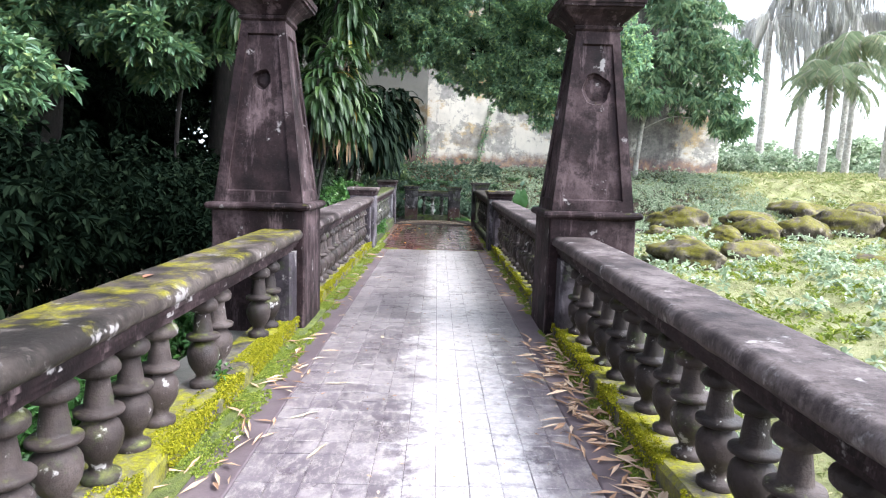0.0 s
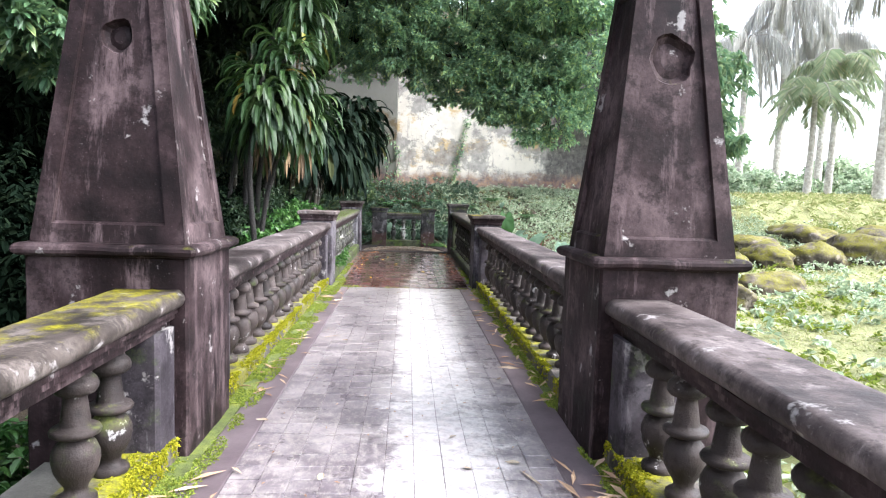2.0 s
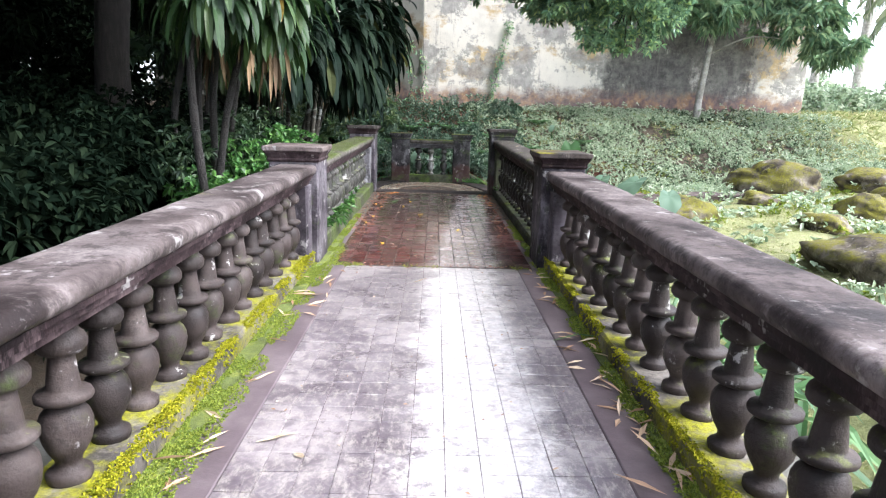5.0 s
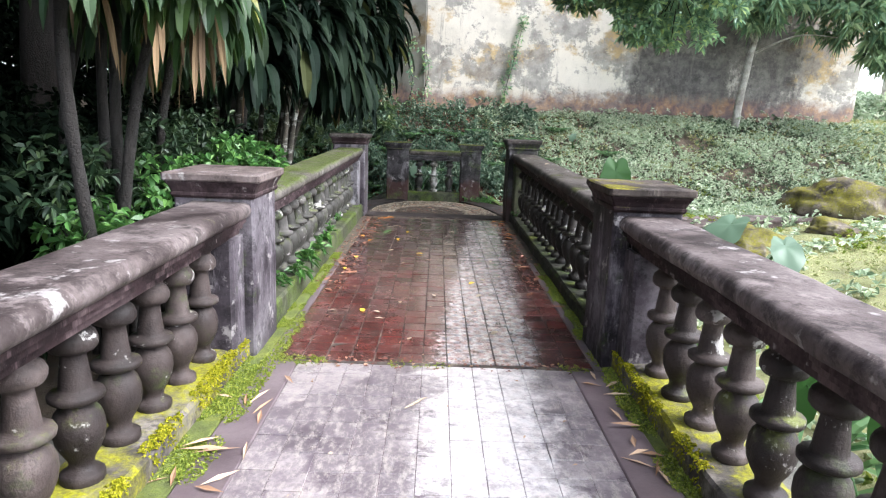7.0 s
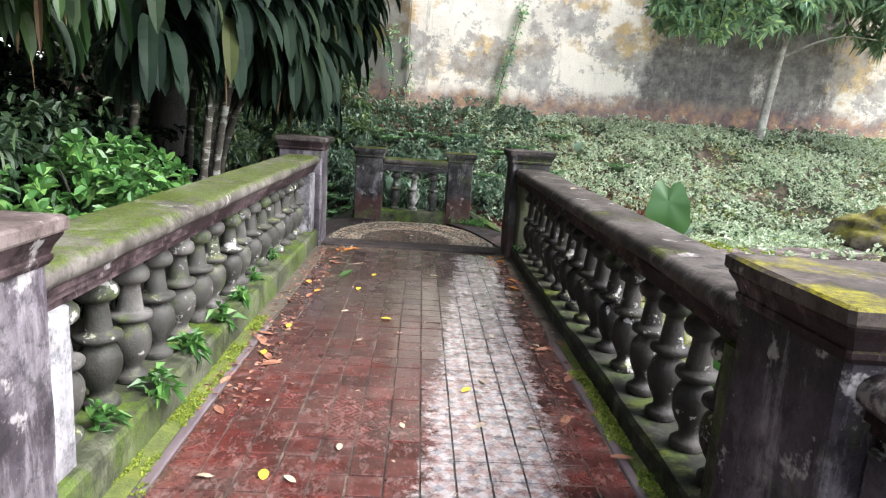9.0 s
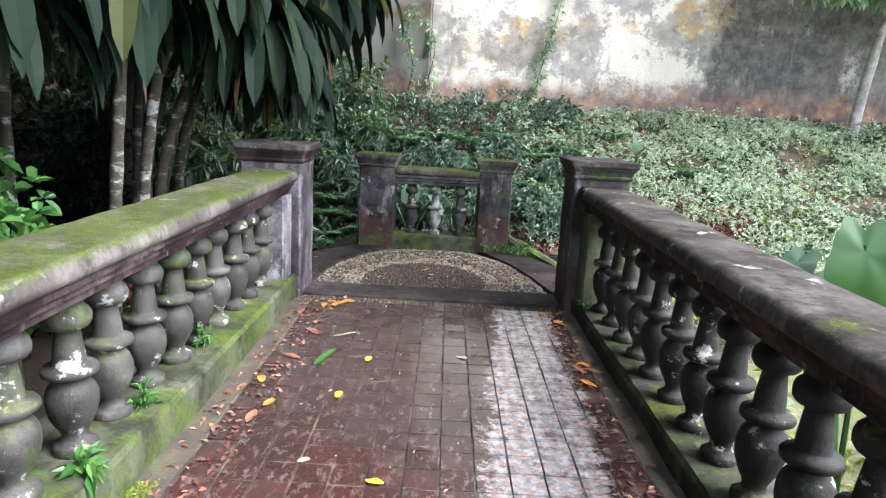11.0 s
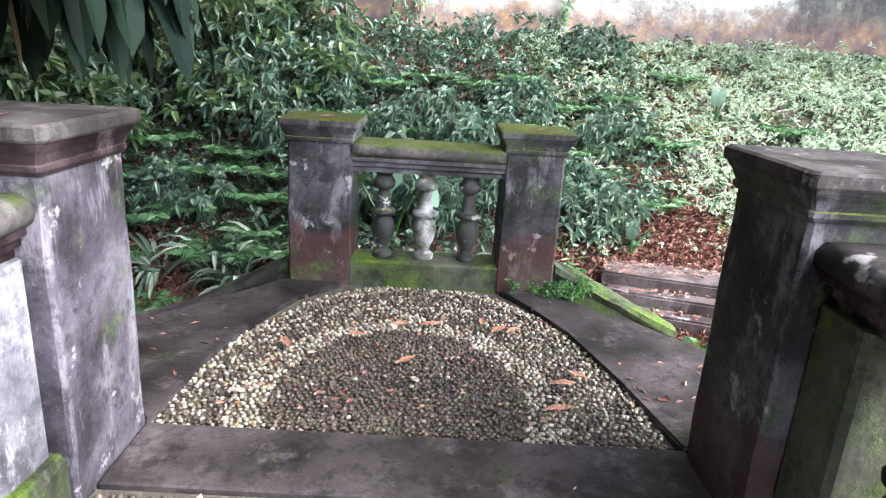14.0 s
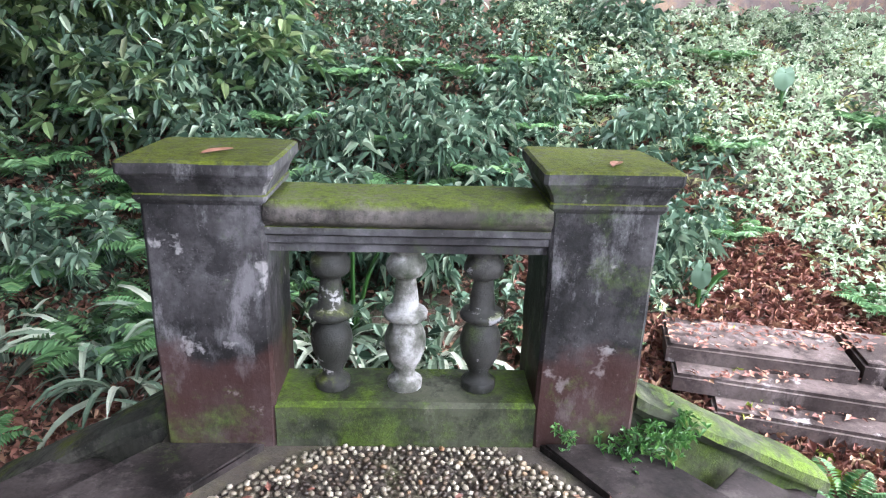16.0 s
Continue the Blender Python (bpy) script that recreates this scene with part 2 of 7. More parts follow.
def tile_mat(name, tones, dirt, wet_lo, wet_hi, pattern, spec, coat, film, strip_mix, fleck, spill, ior, soft, end_brown):
    n = Nodes(name)
    uv = n.add("ShaderNodeSeparateXYZ", Vector=n.coord.outputs["UV"])
    ax, ay = n.calc("ABSOLUTE", uv.outputs["X"]), n.calc("ABSOLUTE", uv.outputs["Y"])
    r = n.random() if pattern[0] == "object" else n.island()
    col = n.ramp(n.calc("ADD", n.calc("MULTIPLY", n.noise(2.2, 8, 0.7, space="World"), 0.9), n.calc("MULTIPLY", r, 0.1)), tones)
    star = n.calc("GREATER_THAN", n.calc("SINE", n.calc("MULTIPLY", n.calc("SUBTRACT", ax, ay), 26.0)), 0.35)
    star = n.calc("MULTIPLY", star, n.calc("GREATER_THAN", n.calc("ADD", ax, ay), 0.22))
    faded = n.ramp(n.noise(1.1, 4, 0.6, space="World"), [(0.45, 0.0), (0.68, pattern[1])])
    col = n.mix(n.calc("MULTIPLY", star, faded), col, pattern[2])
    grime = n.ramp(n.noise(5.0, 8, 0.72, space="World"), [(0.44, 0.0), (0.62, dirt[0])])
    col = n.mix(grime, col, dirt[1])
    patch = n.ramp(n.noise(1.5, 8, 0.7, space="World"), [(0.48, 0.0), (0.56, dirt[2])])
    col = n.mix(patch, col, dirt[3])
    blotch = n.ramp(n.noise(11.0, 8, 0.72, space="World"), [(0.47, 0.0), (0.57, dirt[4])])
    col = n.mix(blotch, col, dirt[1])
    # unsoiled patterned glaze strip with painted wall-and-sky reflection, drifting east along the red tiles
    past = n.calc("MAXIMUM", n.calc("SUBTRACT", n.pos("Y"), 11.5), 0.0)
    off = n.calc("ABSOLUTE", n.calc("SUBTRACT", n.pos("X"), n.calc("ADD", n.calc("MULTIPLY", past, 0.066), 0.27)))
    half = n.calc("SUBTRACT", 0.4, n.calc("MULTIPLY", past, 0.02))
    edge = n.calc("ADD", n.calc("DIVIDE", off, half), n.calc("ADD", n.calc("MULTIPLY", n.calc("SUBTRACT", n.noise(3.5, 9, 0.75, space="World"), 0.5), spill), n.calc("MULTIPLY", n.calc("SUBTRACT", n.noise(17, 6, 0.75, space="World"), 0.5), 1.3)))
    bright_strip = n.calc("MULTIPLY", n.ramp(edge, [(soft[0], strip_mix), (soft[1], 0.0)]), n.ramp(n.noise(13, 8, 0.75, space="World"), [(0.38, 0.2), (0.55, 1.0)]))
    # turns dark brown with growing Y, broken up by noise
    if end_brown:
        brown_y = n.add("ShaderNodeMapRange", Value=n.calc("ADD", n.pos("Y"), n.calc("MULTIPLY", n.noise(1.6, 7, 0.7, space="World"), 3.0)))
        brown_y.inputs["From Min"].default_value, brown_y.inputs["From Max"].default_value = 15.8, 18.0
        col = n.mix(n.calc("MULTIPLY", brown_y.outputs["Result"], end_brown), col, (0.036, 0.024, 0.02))
    scuff = n.ramp(n.noise(16, 9, 0.78, (1.6, 0.7, 1), space="World"), [(0.53 - 0.05 * fleck, 0.0), (0.61, fleck)])
    col = n.mix(scuff, col, (0.36, 0.32, 0.29))
    corner = n.calc("MULTIPLY", n.calc("GREATER_THAN", ax, 0.34), n.calc("GREATER_THAN", ay, 0.34))
    hub = n.calc("LESS_THAN", n.calc("ADD", ax, ay), 0.2)
    petal = n.calc("MULTIPLY", n.calc("GREATER_THAN", n.calc("ABSOLUTE", n.calc("SUBTRACT", ax, ay)), 0.17), n.calc("LESS_THAN", n.calc("ADD", ax, ay), 0.55))
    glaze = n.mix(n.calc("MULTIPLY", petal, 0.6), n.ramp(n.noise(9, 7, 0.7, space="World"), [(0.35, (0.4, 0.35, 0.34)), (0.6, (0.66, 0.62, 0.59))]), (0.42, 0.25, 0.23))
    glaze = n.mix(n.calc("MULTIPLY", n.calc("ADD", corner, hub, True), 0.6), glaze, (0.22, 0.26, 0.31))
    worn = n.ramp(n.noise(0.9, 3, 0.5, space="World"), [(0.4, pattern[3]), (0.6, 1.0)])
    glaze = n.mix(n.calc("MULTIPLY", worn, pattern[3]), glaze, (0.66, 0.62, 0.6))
    col = n.mix(bright_strip, col, glaze)
    rough = n.ramp(n.noise(3.1, 7, 0.7, space="World"), [(0.35, wet_lo), (0.65, wet_hi)])
    rough = n.calc("ADD", rough, n.calc("MULTIPLY", n.calc("POWER", r, 3.0), 0.16))
    h = n.calc("ADD", n.noise(14, 5, 0.65, space="World"), n.calc("MULTIPLY", n.noise(90, 3, 0.6, space="World"), 0.3))
    n.bsdf.inputs["Coat Weight"].default_value = coat
    n.bsdf.inputs["Coat Roughness"].default_value = film
    n.bsdf.inputs["Coat IOR"].default_value = ior
    return n.done(col, rough, h, 0.1, 0.004, spec)


PALE = [(0.3, (0.0705, 0.0543, 0.0635)), (0.5, (0.1340, 0.1093, 0.1213)), (0.7, (0.2327, 0.2010, 0.2080))]
RED = [(0.25, (0.03, 0.009, 0.008)), (0.5, (0.098, 0.02, 0.016)), (0.75, (0.15, 0.036, 0.028))]
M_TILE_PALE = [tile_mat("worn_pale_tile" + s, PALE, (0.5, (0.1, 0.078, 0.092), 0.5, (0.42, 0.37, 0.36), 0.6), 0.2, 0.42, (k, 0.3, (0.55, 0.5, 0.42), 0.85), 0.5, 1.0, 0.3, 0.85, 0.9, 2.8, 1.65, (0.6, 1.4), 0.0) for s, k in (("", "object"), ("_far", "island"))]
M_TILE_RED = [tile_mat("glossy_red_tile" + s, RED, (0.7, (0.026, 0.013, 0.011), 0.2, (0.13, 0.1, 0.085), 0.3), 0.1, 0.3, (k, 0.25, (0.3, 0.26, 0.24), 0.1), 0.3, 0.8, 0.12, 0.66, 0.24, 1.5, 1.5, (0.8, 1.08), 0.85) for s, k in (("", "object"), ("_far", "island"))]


def simple_mat(name, stops, scale=4.0, rough=0.85, bump=0.5, fine=60, dist=0.01, spec=None, stretch=None):
    n = Nodes(name)
    col = n.ramp(n.noise(scale, 7, 0.68, stretch, space="World"), stops)
    col = n.mix(n.ramp(n.noise(fine, 3, 0.7, space="World"), [(0.4, 0.0), (0.8, 0.4)]), col, tuple(c * 0.4 for c in stops[0][1]))
    return n.done(col, rough, n.calc("ADD", n.noise(fine, 4, 0.7, space="World"), n.noise(scale * 3, 5, 0.6, space="World")), bump, dist, spec)


M_BORDER = simple_mat("purple_grey_cement", [(0.3, (0.0734, 0.0547, 0.0586)), (0.5, (0.1125, 0.0860, 0.0919)), (0.72, (0.1759, 0.1417, 0.1466))], 2.5, 0.48, 0.25, 40, 0.006)
M_MORTAR = simple_mat("tan_mortar", [(0.36, (0.016, 0.012, 0.01)), (0.52, (0.06, 0.046, 0.036)), (0.7, (0.22, 0.18, 0.13))], 6, 0.8, 0.4)
M_MORTAR_PALE = simple_mat("worn_pale_mortar", [(0.3, (0.1020, 0.0799, 0.0850)), (0.5, (0.2210, 0.1785, 0.1836)), (0.75, (0.4080, 0.3485, 0.3400))], 6, 0.9, 0.4)
M_GUTTER = simple_mat("mossy_gutter", [(0.3, (0.06, 0.075, 0.02)), (0.5, (0.12, 0.15, 0.03)), (0.7, (0.22, 0.24, 0.03))], 5, 0.95, 0.9, 90, 0.02)
M_DECK = simple_mat("deck_masonry", [(0.3, (0.05, 0.05, 0.04)), (0.5, (0.1, 0.095, 0.08)), (0.7, (0.17, 0.16, 0.14))], 2, 0.9, 0.7)
M_BED = simple_mat("dark_pebble_bed", [(0.3, (0.035, 0.028, 0.022)), (0.5, (0.075, 0.06, 0.045)), (0.7, (0.11, 0.105, 0.05))], 5, 0.8, 0.7)


def pebble_mat(name, stops, joined):
    n = Nodes(name)
    r = n.island() if joined else n.random()
    col = n.ramp(r, stops)
    col = n.mix(n.ramp(n.noise(2.5, 6, 0.7, space="World"), [(0.5, 0.0), (0.68, 0.55)]), col, (0.07, 0.06, 0.035))
    return n.done(col, 0.5, n.noise(70, 4, 0.6, space="World"), 0.25, 0.004)


PEB_PALE = [(0.0, (0.0612, 0.0480, 0.0306)), (0.3, (0.1747, 0.1441, 0.1005)), (0.75, (0.3320, 0.2927, 0.2228)), (0.92, (0.2621, 0.2053, 0.1310)), (1.0, (0.1747, 0.0874, 0.0349))]
PEB_DARK = [(0.0, (0.0210, 0.0132, 0.0084)), (0.45, (0.0450, 0.0288, 0.0174)), (0.85, (0.0780, 0.0528, 0.0324)), (1.0, (0.1440, 0.1020, 0.0660))]
M_PEB_PALE, M_PEB_DARK = pebble_mat("pale_pebble", PEB_PALE, True), pebble_mat("dark_pebble", PEB_DARK, True)
M_PEB_ONE = pebble_mat("pale_pebble_single", PEB_PALE, False)


def plaster_mat(name, base, dirty):
    n = Nodes(name)
    col = n.ramp(n.noise(0.9, 8, 0.7, space="World"), [(0.3, tuple(c * 0.72 for c in base)), (0.5, base), (0.7, tuple(min(0.82, c * 1.12) for c in base))])
    ochre = n.ramp(n.noise(0.5, 8, 0.66, (1, 1, 1.5), space="World"), [(0.54, 0.0), (0.6, 0.85)])
    col = n.mix(ochre, col, n.ramp(n.noise(2.2, 6, 0.7, space="World"), [(0.35, tuple(c * base[0] for c in (0.42, 0.3, 0.14))), (0.65, tuple(c * base[0] for c in (0.78, 0.52, 0.2)))]))
    bare = n.ramp(n.calc("ADD", n.noise(0.8, 10, 0.78, space="World"), dirty - 0.5), [(0.55, 0.0), (0.59, 0.8)])
    col = n.mix(bare, col, n.ramp(n.noise(4.5, 6, 0.7, space="World"), [(0.35, (0.13, 0.125, 0.12)), (0.6, (0.32, 0.3, 0.28))]))
    # tree shade painted in with algae on the eastern half, fading at the corner
    side = n.add("ShaderNodeMapRange", Value=n.calc("ABSOLUTE", n.calc("SUBTRACT", n.pos("X"), 8.0)))
    side.inputs["From Min"].default_value, side.inputs["From Max"].default_value = 3.2, 2.0
    side.inputs["To Max"].default_value = 0.3
    shade_algae = n.ramp(n.calc("ADD", n.noise(1.3, 10, 0.78, (1, 1, 0.7), space="World"), n.calc("SUBTRACT", side.outputs["Result"], 0.12)), [(0.49, 0.0), (0.62, 0.88)])
    col = n.mix(shade_algae, col, n.ramp(n.noise(5, 5, 0.7, space="World"), [(0.4, (0.035, 0.032, 0.032)), (0.62, (0.13, 0.12, 0.11))]))
    streak = n.ramp(n.noise(1.7, 8, 0.72, (2.6, 2.6, 0.3), space="World"), [(0.57, 0.0), (0.68, 0.6)])
    col = n.mix(streak, col, (0.2, 0.185, 0.165))
    low = n.add("ShaderNodeMapRange", Value=n.calc("ADD", n.pos("Z"), n.calc("MULTIPLY", n.noise(1.3, 8, 0.75, space="World"), 1.1)))
    low.inputs["From Min"].default_value, low.inputs["From Max"].default_value = 3.05, 2.75
    col = n.mix(n.calc("MULTIPLY", low.outputs["Result"], 0.85), col, n.ramp(n.noise(2.4, 7, 0.72, space="World"), [(0.36, (0.06, 0.045, 0.045)), (0.48, (0.16, 0.1, 0.09)), (0.58, (0.3, 0.17, 0.09)), (0.68, (0.42, 0.36, 0.33))]))
    return n.done(col, 0.9, n.calc("ADD", n.noise(3, 8, 0.7, space="World"), n.noise(22, 5, 0.7, space="World")), 0.5, 0.02)


M_PLASTER = plaster_mat("peeling_pale_plaster", (0.63, 0.585, 0.51), 0.56)
# Darker plaster copy: the shade of the foliage is put into its tone.
M_PLASTER_SHADED = plaster_mat("shaded_grey_beige_plaster", (0.16, 0.155, 0.135), 0.42)


def ground_mat():
    n = Nodes("soil_and_moss")
    soil = n.ramp(n.noise(1.8, 8, 0.7, space="World"), [(0.3, (0.025, 0.016, 0.011)), (0.5, (0.055, 0.037, 0.025)), (0.7, (0.1, 0.066, 0.045))])
    grass = n.ramp(n.noise(0.8, 9, 0.72, space="World"), [(0.25, (0.13, 0.13, 0.05)), (0.5, (0.26, 0.27, 0.11)), (0.75, (0.44, 0.41, 0.24))])
    side = n.add("ShaderNodeMapRange", Value=n.calc("ADD", n.pos("X"), n.calc("MULTIPLY", n.noise(0.7, 5, 0.6, space="World"), 3.0)))
    side.inputs["From Min"].default_value, side.inputs["From Max"].default_value = 3.2, 4.4
    rough_edge = n.ramp(n.noise(1.3, 8, 0.7, space="World"), [(0.3, 0.55), (0.5, 1.0)])
    bank = n.add("ShaderNodeMapRange", Value=n.calc("SUBTRACT", n.pos("Y"), n.calc("MULTIPLY", n.pos("X"), 0.25)))
    bank.inputs["From Min"].default_value, bank.inputs["From Max"].default_value = 21.8, 20.2
    far = n.add("ShaderNodeMapRange", Value=n.pos("X"))
    far.inputs["From Min"].default_value, far.inputs["From Max"].default_value = 10.5, 13.0
    turf = n.calc("MAXIMUM", bank.outputs["Result"], far.outputs["Result"])
    col = n.mix(n.calc("MULTIPLY", n.calc("MULTIPLY", side.outputs["Result"], rough_edge), turf), soil, grass)
    col = n.mix(n.ramp(n.noise(25, 5, 0.7, space="World"), [(0.4, 0.0), (0.75, 0.5)]), col, (0.05, 0.055, 0.018))
    return n.done(col, 0.95, n.calc("ADD", n.noise(6, 8, 0.7, space="World"), n.noise(45, 4, 0.7, space="World")), 0.9, 0.04)


M_GROUND = ground_mat()


def leaf_mat(name, stops, rough=0.45, translucent=0.3, spec=0.3):
    n = Nodes(name)
    col = n.ramp(n.island(), stops)
    col = n.mix(n.ramp(n.noise(1.3, 4, 0.6, space="World"), [(0.4, 0.0), (0.75, 0.4)]), col, stops[len(stops) // 2][1])
    return n.done(col, rough, n.noise(30, 3, 0.6, space="World"), 0.15, 0.004, spec, translucent)


M_LEAF_TREE = leaf_mat("tree_leaf", [(0.0, (0.0938, 0.1875, 0.1250)), (0.5, (0.2000, 0.3375, 0.2000)), (0.85, (0.3250, 0.4750, 0.2375)), (1.0, (0.5000, 0.6000, 0.2375))], 0.34, 0.42, 0.6)
M_LEAF_SHADE = leaf_mat("shade_tree_leaf", [(0.0, (0.0585, 0.1300, 0.0715)), (0.5, (0.1105, 0.2080, 0.1040)), (0.85, (0.1820, 0.2860, 0.1300)), (1.0, (0.3120, 0.3900, 0.1430))], 0.34, 0.35, 0.6)
M_LEAF_DARK = leaf_mat("dark_tree_leaf", [(0.0, (0.015, 0.032, 0.016)), (0.5, (0.025, 0.05, 0.022)), (1.0, (0.05, 0.08, 0.03))], 0.5, 0.2)
# Near-black: the shade under the trees is put into this leaf colour.
M_LEAF_DEEP = leaf_mat("shade_darkened_leaf", [(0.0, (0.0024, 0.0054, 0.0030)), (0.5, (0.0048, 0.0096, 0.0054)), (1.0, (0.0120, 0.0192, 0.0096))], 0.8, 0.08, 0.02)
M_LEAF_SAP = leaf_mat("mango_leaf", [(0.0, (0.1, 0.19, 0.115)), (0.5, (0.18, 0.28, 0.155)), (1.0, (0.32, 0.4, 0.21))], 0.4)
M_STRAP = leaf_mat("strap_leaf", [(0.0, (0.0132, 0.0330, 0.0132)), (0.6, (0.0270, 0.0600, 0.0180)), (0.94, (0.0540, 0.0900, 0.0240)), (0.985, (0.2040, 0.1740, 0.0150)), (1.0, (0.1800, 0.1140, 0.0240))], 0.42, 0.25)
# Darker copy of M_STRAP: shade on these plants is painted into the leaves.
M_STRAP_SHADED = leaf_mat("shaded_strap_leaf", [(0.0, (0.0058, 0.0125, 0.0086)), (0.6, (0.0096, 0.0192, 0.0115)), (0.95, (0.0173, 0.0288, 0.0144)), (1.0, (0.0576, 0.0576, 0.0144))], 0.6, 0.1, 0.08)
M_STRAP_DRY = leaf_mat("dry_strap_leaf", [(0.0, (0.06, 0.04, 0.025)), (0.5, (0.13, 0.085, 0.05)), (1.0, (0.25, 0.17, 0.09))], 0.8, 0.1)
# Shaded and open bank get a dark and a pale copy: light painted in.
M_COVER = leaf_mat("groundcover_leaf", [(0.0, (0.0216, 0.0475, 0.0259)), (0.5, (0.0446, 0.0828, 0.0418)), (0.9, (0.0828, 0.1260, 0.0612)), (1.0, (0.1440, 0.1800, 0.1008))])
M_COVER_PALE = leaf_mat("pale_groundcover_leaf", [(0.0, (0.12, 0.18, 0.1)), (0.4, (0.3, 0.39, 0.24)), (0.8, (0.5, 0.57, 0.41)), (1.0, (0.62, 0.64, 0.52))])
M_BANK = leaf_mat("blue_green_weed_leaf", [(0.0, (0.03, 0.062, 0.04)), (0.5, (0.075, 0.13, 0.083)), (0.85, (0.15, 0.21, 0.14)), (1.0, (0.26, 0.31, 0.22))], 0.4, 0.25)
M_SHRUB = leaf_mat("bank_shrub_leaf", [(0.0, (0.0364, 0.0766, 0.0299)), (0.5, (0.0780, 0.1350, 0.0486)), (0.85, (0.1352, 0.1890, 0.0747)), (1.0, (0.2496, 0.2790, 0.1495))], 0.35, 0.3, 0.5)
M_GRASS = leaf_mat("meadow_grass", [(0.0, (0.16, 0.2, 0.06)), (0.5, (0.32, 0.35, 0.14)), (1.0, (0.55, 0.5, 0.3))], 0.6)
M_WEED = leaf_mat("gutter_weed", [(0.0, (0.1, 0.15, 0.02)), (0.5, (0.2, 0.26, 0.035)), (1.0, (0.33, 0.36, 0.06))], 0.6)
M_FERN = leaf_mat("fern_leaf", [(0.0, (0.0438, 0.1063, 0.0438)), (0.5, (0.0813, 0.1688, 0.0625)), (1.0, (0.1375, 0.2375, 0.0875))])
M_LILY = leaf_mat("striped_lily_leaf", [(0.0, (0.05, 0.09, 0.055)), (0.45, (0.1, 0.15, 0.095)), (0.6, (0.3, 0.34, 0.25)), (1.0, (0.46, 0.48, 0.38))])
M_TARO = leaf_mat("taro_leaf", [(0.0, (0.0260, 0.0748, 0.0163)), (1.0, (0.0390, 0.0975, 0.0228))], 0.35, 0.3)
M_TARO_GREY = leaf_mat("taro_leaf_glaucous", [(0.0, (0.0780, 0.1320, 0.0840)), (1.0, (0.1200, 0.1800, 0.1200))], 0.35, 0.2)
M_BUSH = leaf_mat("bush_leaf", [(0.0, (0.035, 0.1, 0.025)), (0.6, (0.065, 0.16, 0.04)), (1.0, (0.13, 0.25, 0.06))], 0.35)
M_LITTER = leaf_mat("leaf_litter", [(0.0, (0.0660, 0.0275, 0.0198)), (0.5, (0.1650, 0.0660, 0.0495)), (0.8, (0.2640, 0.1320, 0.0880)), (1.0, (0.3740, 0.2530, 0.1540))], 0.6, 0.05)
M_STRAW = leaf_mat("dry_bamboo_leaf", [(0.0, (0.25, 0.14, 0.08)), (0.5, (0.42, 0.28, 0.18)), (1.0, (0.58, 0.46, 0.33))], 0.7, 0.05)
M_PALM = leaf_mat("palm_leaf", [(0.0, (0.17, 0.23, 0.13)), (0.6, (0.28, 0.34, 0.2)), (1.0, (0.44, 0.42, 0.27))], 0.5)
# Pale grey: distance haze is put into the frond colour.
M_PALM_GREY = leaf_mat("hazed_hanging_palm_leaf", [(0.0, (0.3, 0.31, 0.28)), (1.0, (0.52, 0.5, 0.46))], 0.6)
M_BARK = simple_mat("dark_bark", [(0.3, (0.0069, 0.0054, 0.0042)), (0.5, (0.0154, 0.0123, 0.0100)), (0.7, (0.0327, 0.0277, 0.0231))], 7, 0.9, 0.9, 50, 0.02, None, (2, 2, 0.4))
M_BARK_PALE = simple_mat("pale_bark", [(0.3, (0.16, 0.14, 0.12)), (0.5, (0.34, 0.32, 0.28)), (0.7, (0.55, 0.53, 0.48))], 6, 0.85, 0.6, 40, 0.01)
M_CANE = simple_mat("ringed_cane", [(0.35, (0.02, 0.017, 0.012)), (0.55, (0.05, 0.043, 0.03)), (0.62, (0.3, 0.3, 0.27))], 4, 0.85, 0.7, 30, 0.012, None, (1, 1, 2.5))
M_LEAF_ORANGE = simple_mat("orange_fallen_leaf", [(0.3, (0.34, 0.1, 0.02)), (0.5, (0.5, 0.2, 0.03)), (0.7, (0.62, 0.33, 0.05))], 9, 0.6, 0.3)
M_LEAF_YELLOW = simple_mat("yellow_fallen_leaf", [(0.3, (0.55, 0.32, 0.02)), (0.5, (0.68, 0.45, 0.03)), (0.7, (0.75, 0.55, 0.08))], 9, 0.6, 0.3)
M_LEAF_CREAM = simple_mat("pale_fallen_leaf", [(0.3, (0.22, 0.16, 0.1)), (0.5, (0.38, 0.31, 0.22)), (0.7, (0.5, 0.43, 0.33))], 9, 0.7, 0.3)
M_LEAF_BROWN = simple_mat("brown_fallen_leaf", [(0.3, (0.16, 0.06, 0.035)), (0.5, (0.27, 0.12, 0.07)), (0.7, (0.38, 0.2, 0.12))], 9, 0.7, 0.3)


# ---- mesh tools ----
rng = np.random.default_rng(7)


def mesh_np(name, verts, faces, mat, smooth=False):
    """A mesh from arrays: verts (n, 3), faces (m, k)."""
    me = bpy.data.meshes.new(name)
    verts, faces = np.asarray(verts, np.float32), np.asarray(faces, np.int32)
    m, k = faces.shape
    me.vertices.add(len(verts))
    me.vertices.foreach_set("co", verts.ravel())
    me.loops.add(m * k)
    me.loops.foreach_set("vertex_index", faces.ravel())
    me.polygons.add(m)
    me.polygons.foreach_set("loop_start", np.arange(m, dtype=np.int32) * k)
    me.polygons.foreach_set("use_smooth", np.full(m, smooth))
    me.update(calc_edges=True)
    me.materials.append(mat)
    return me


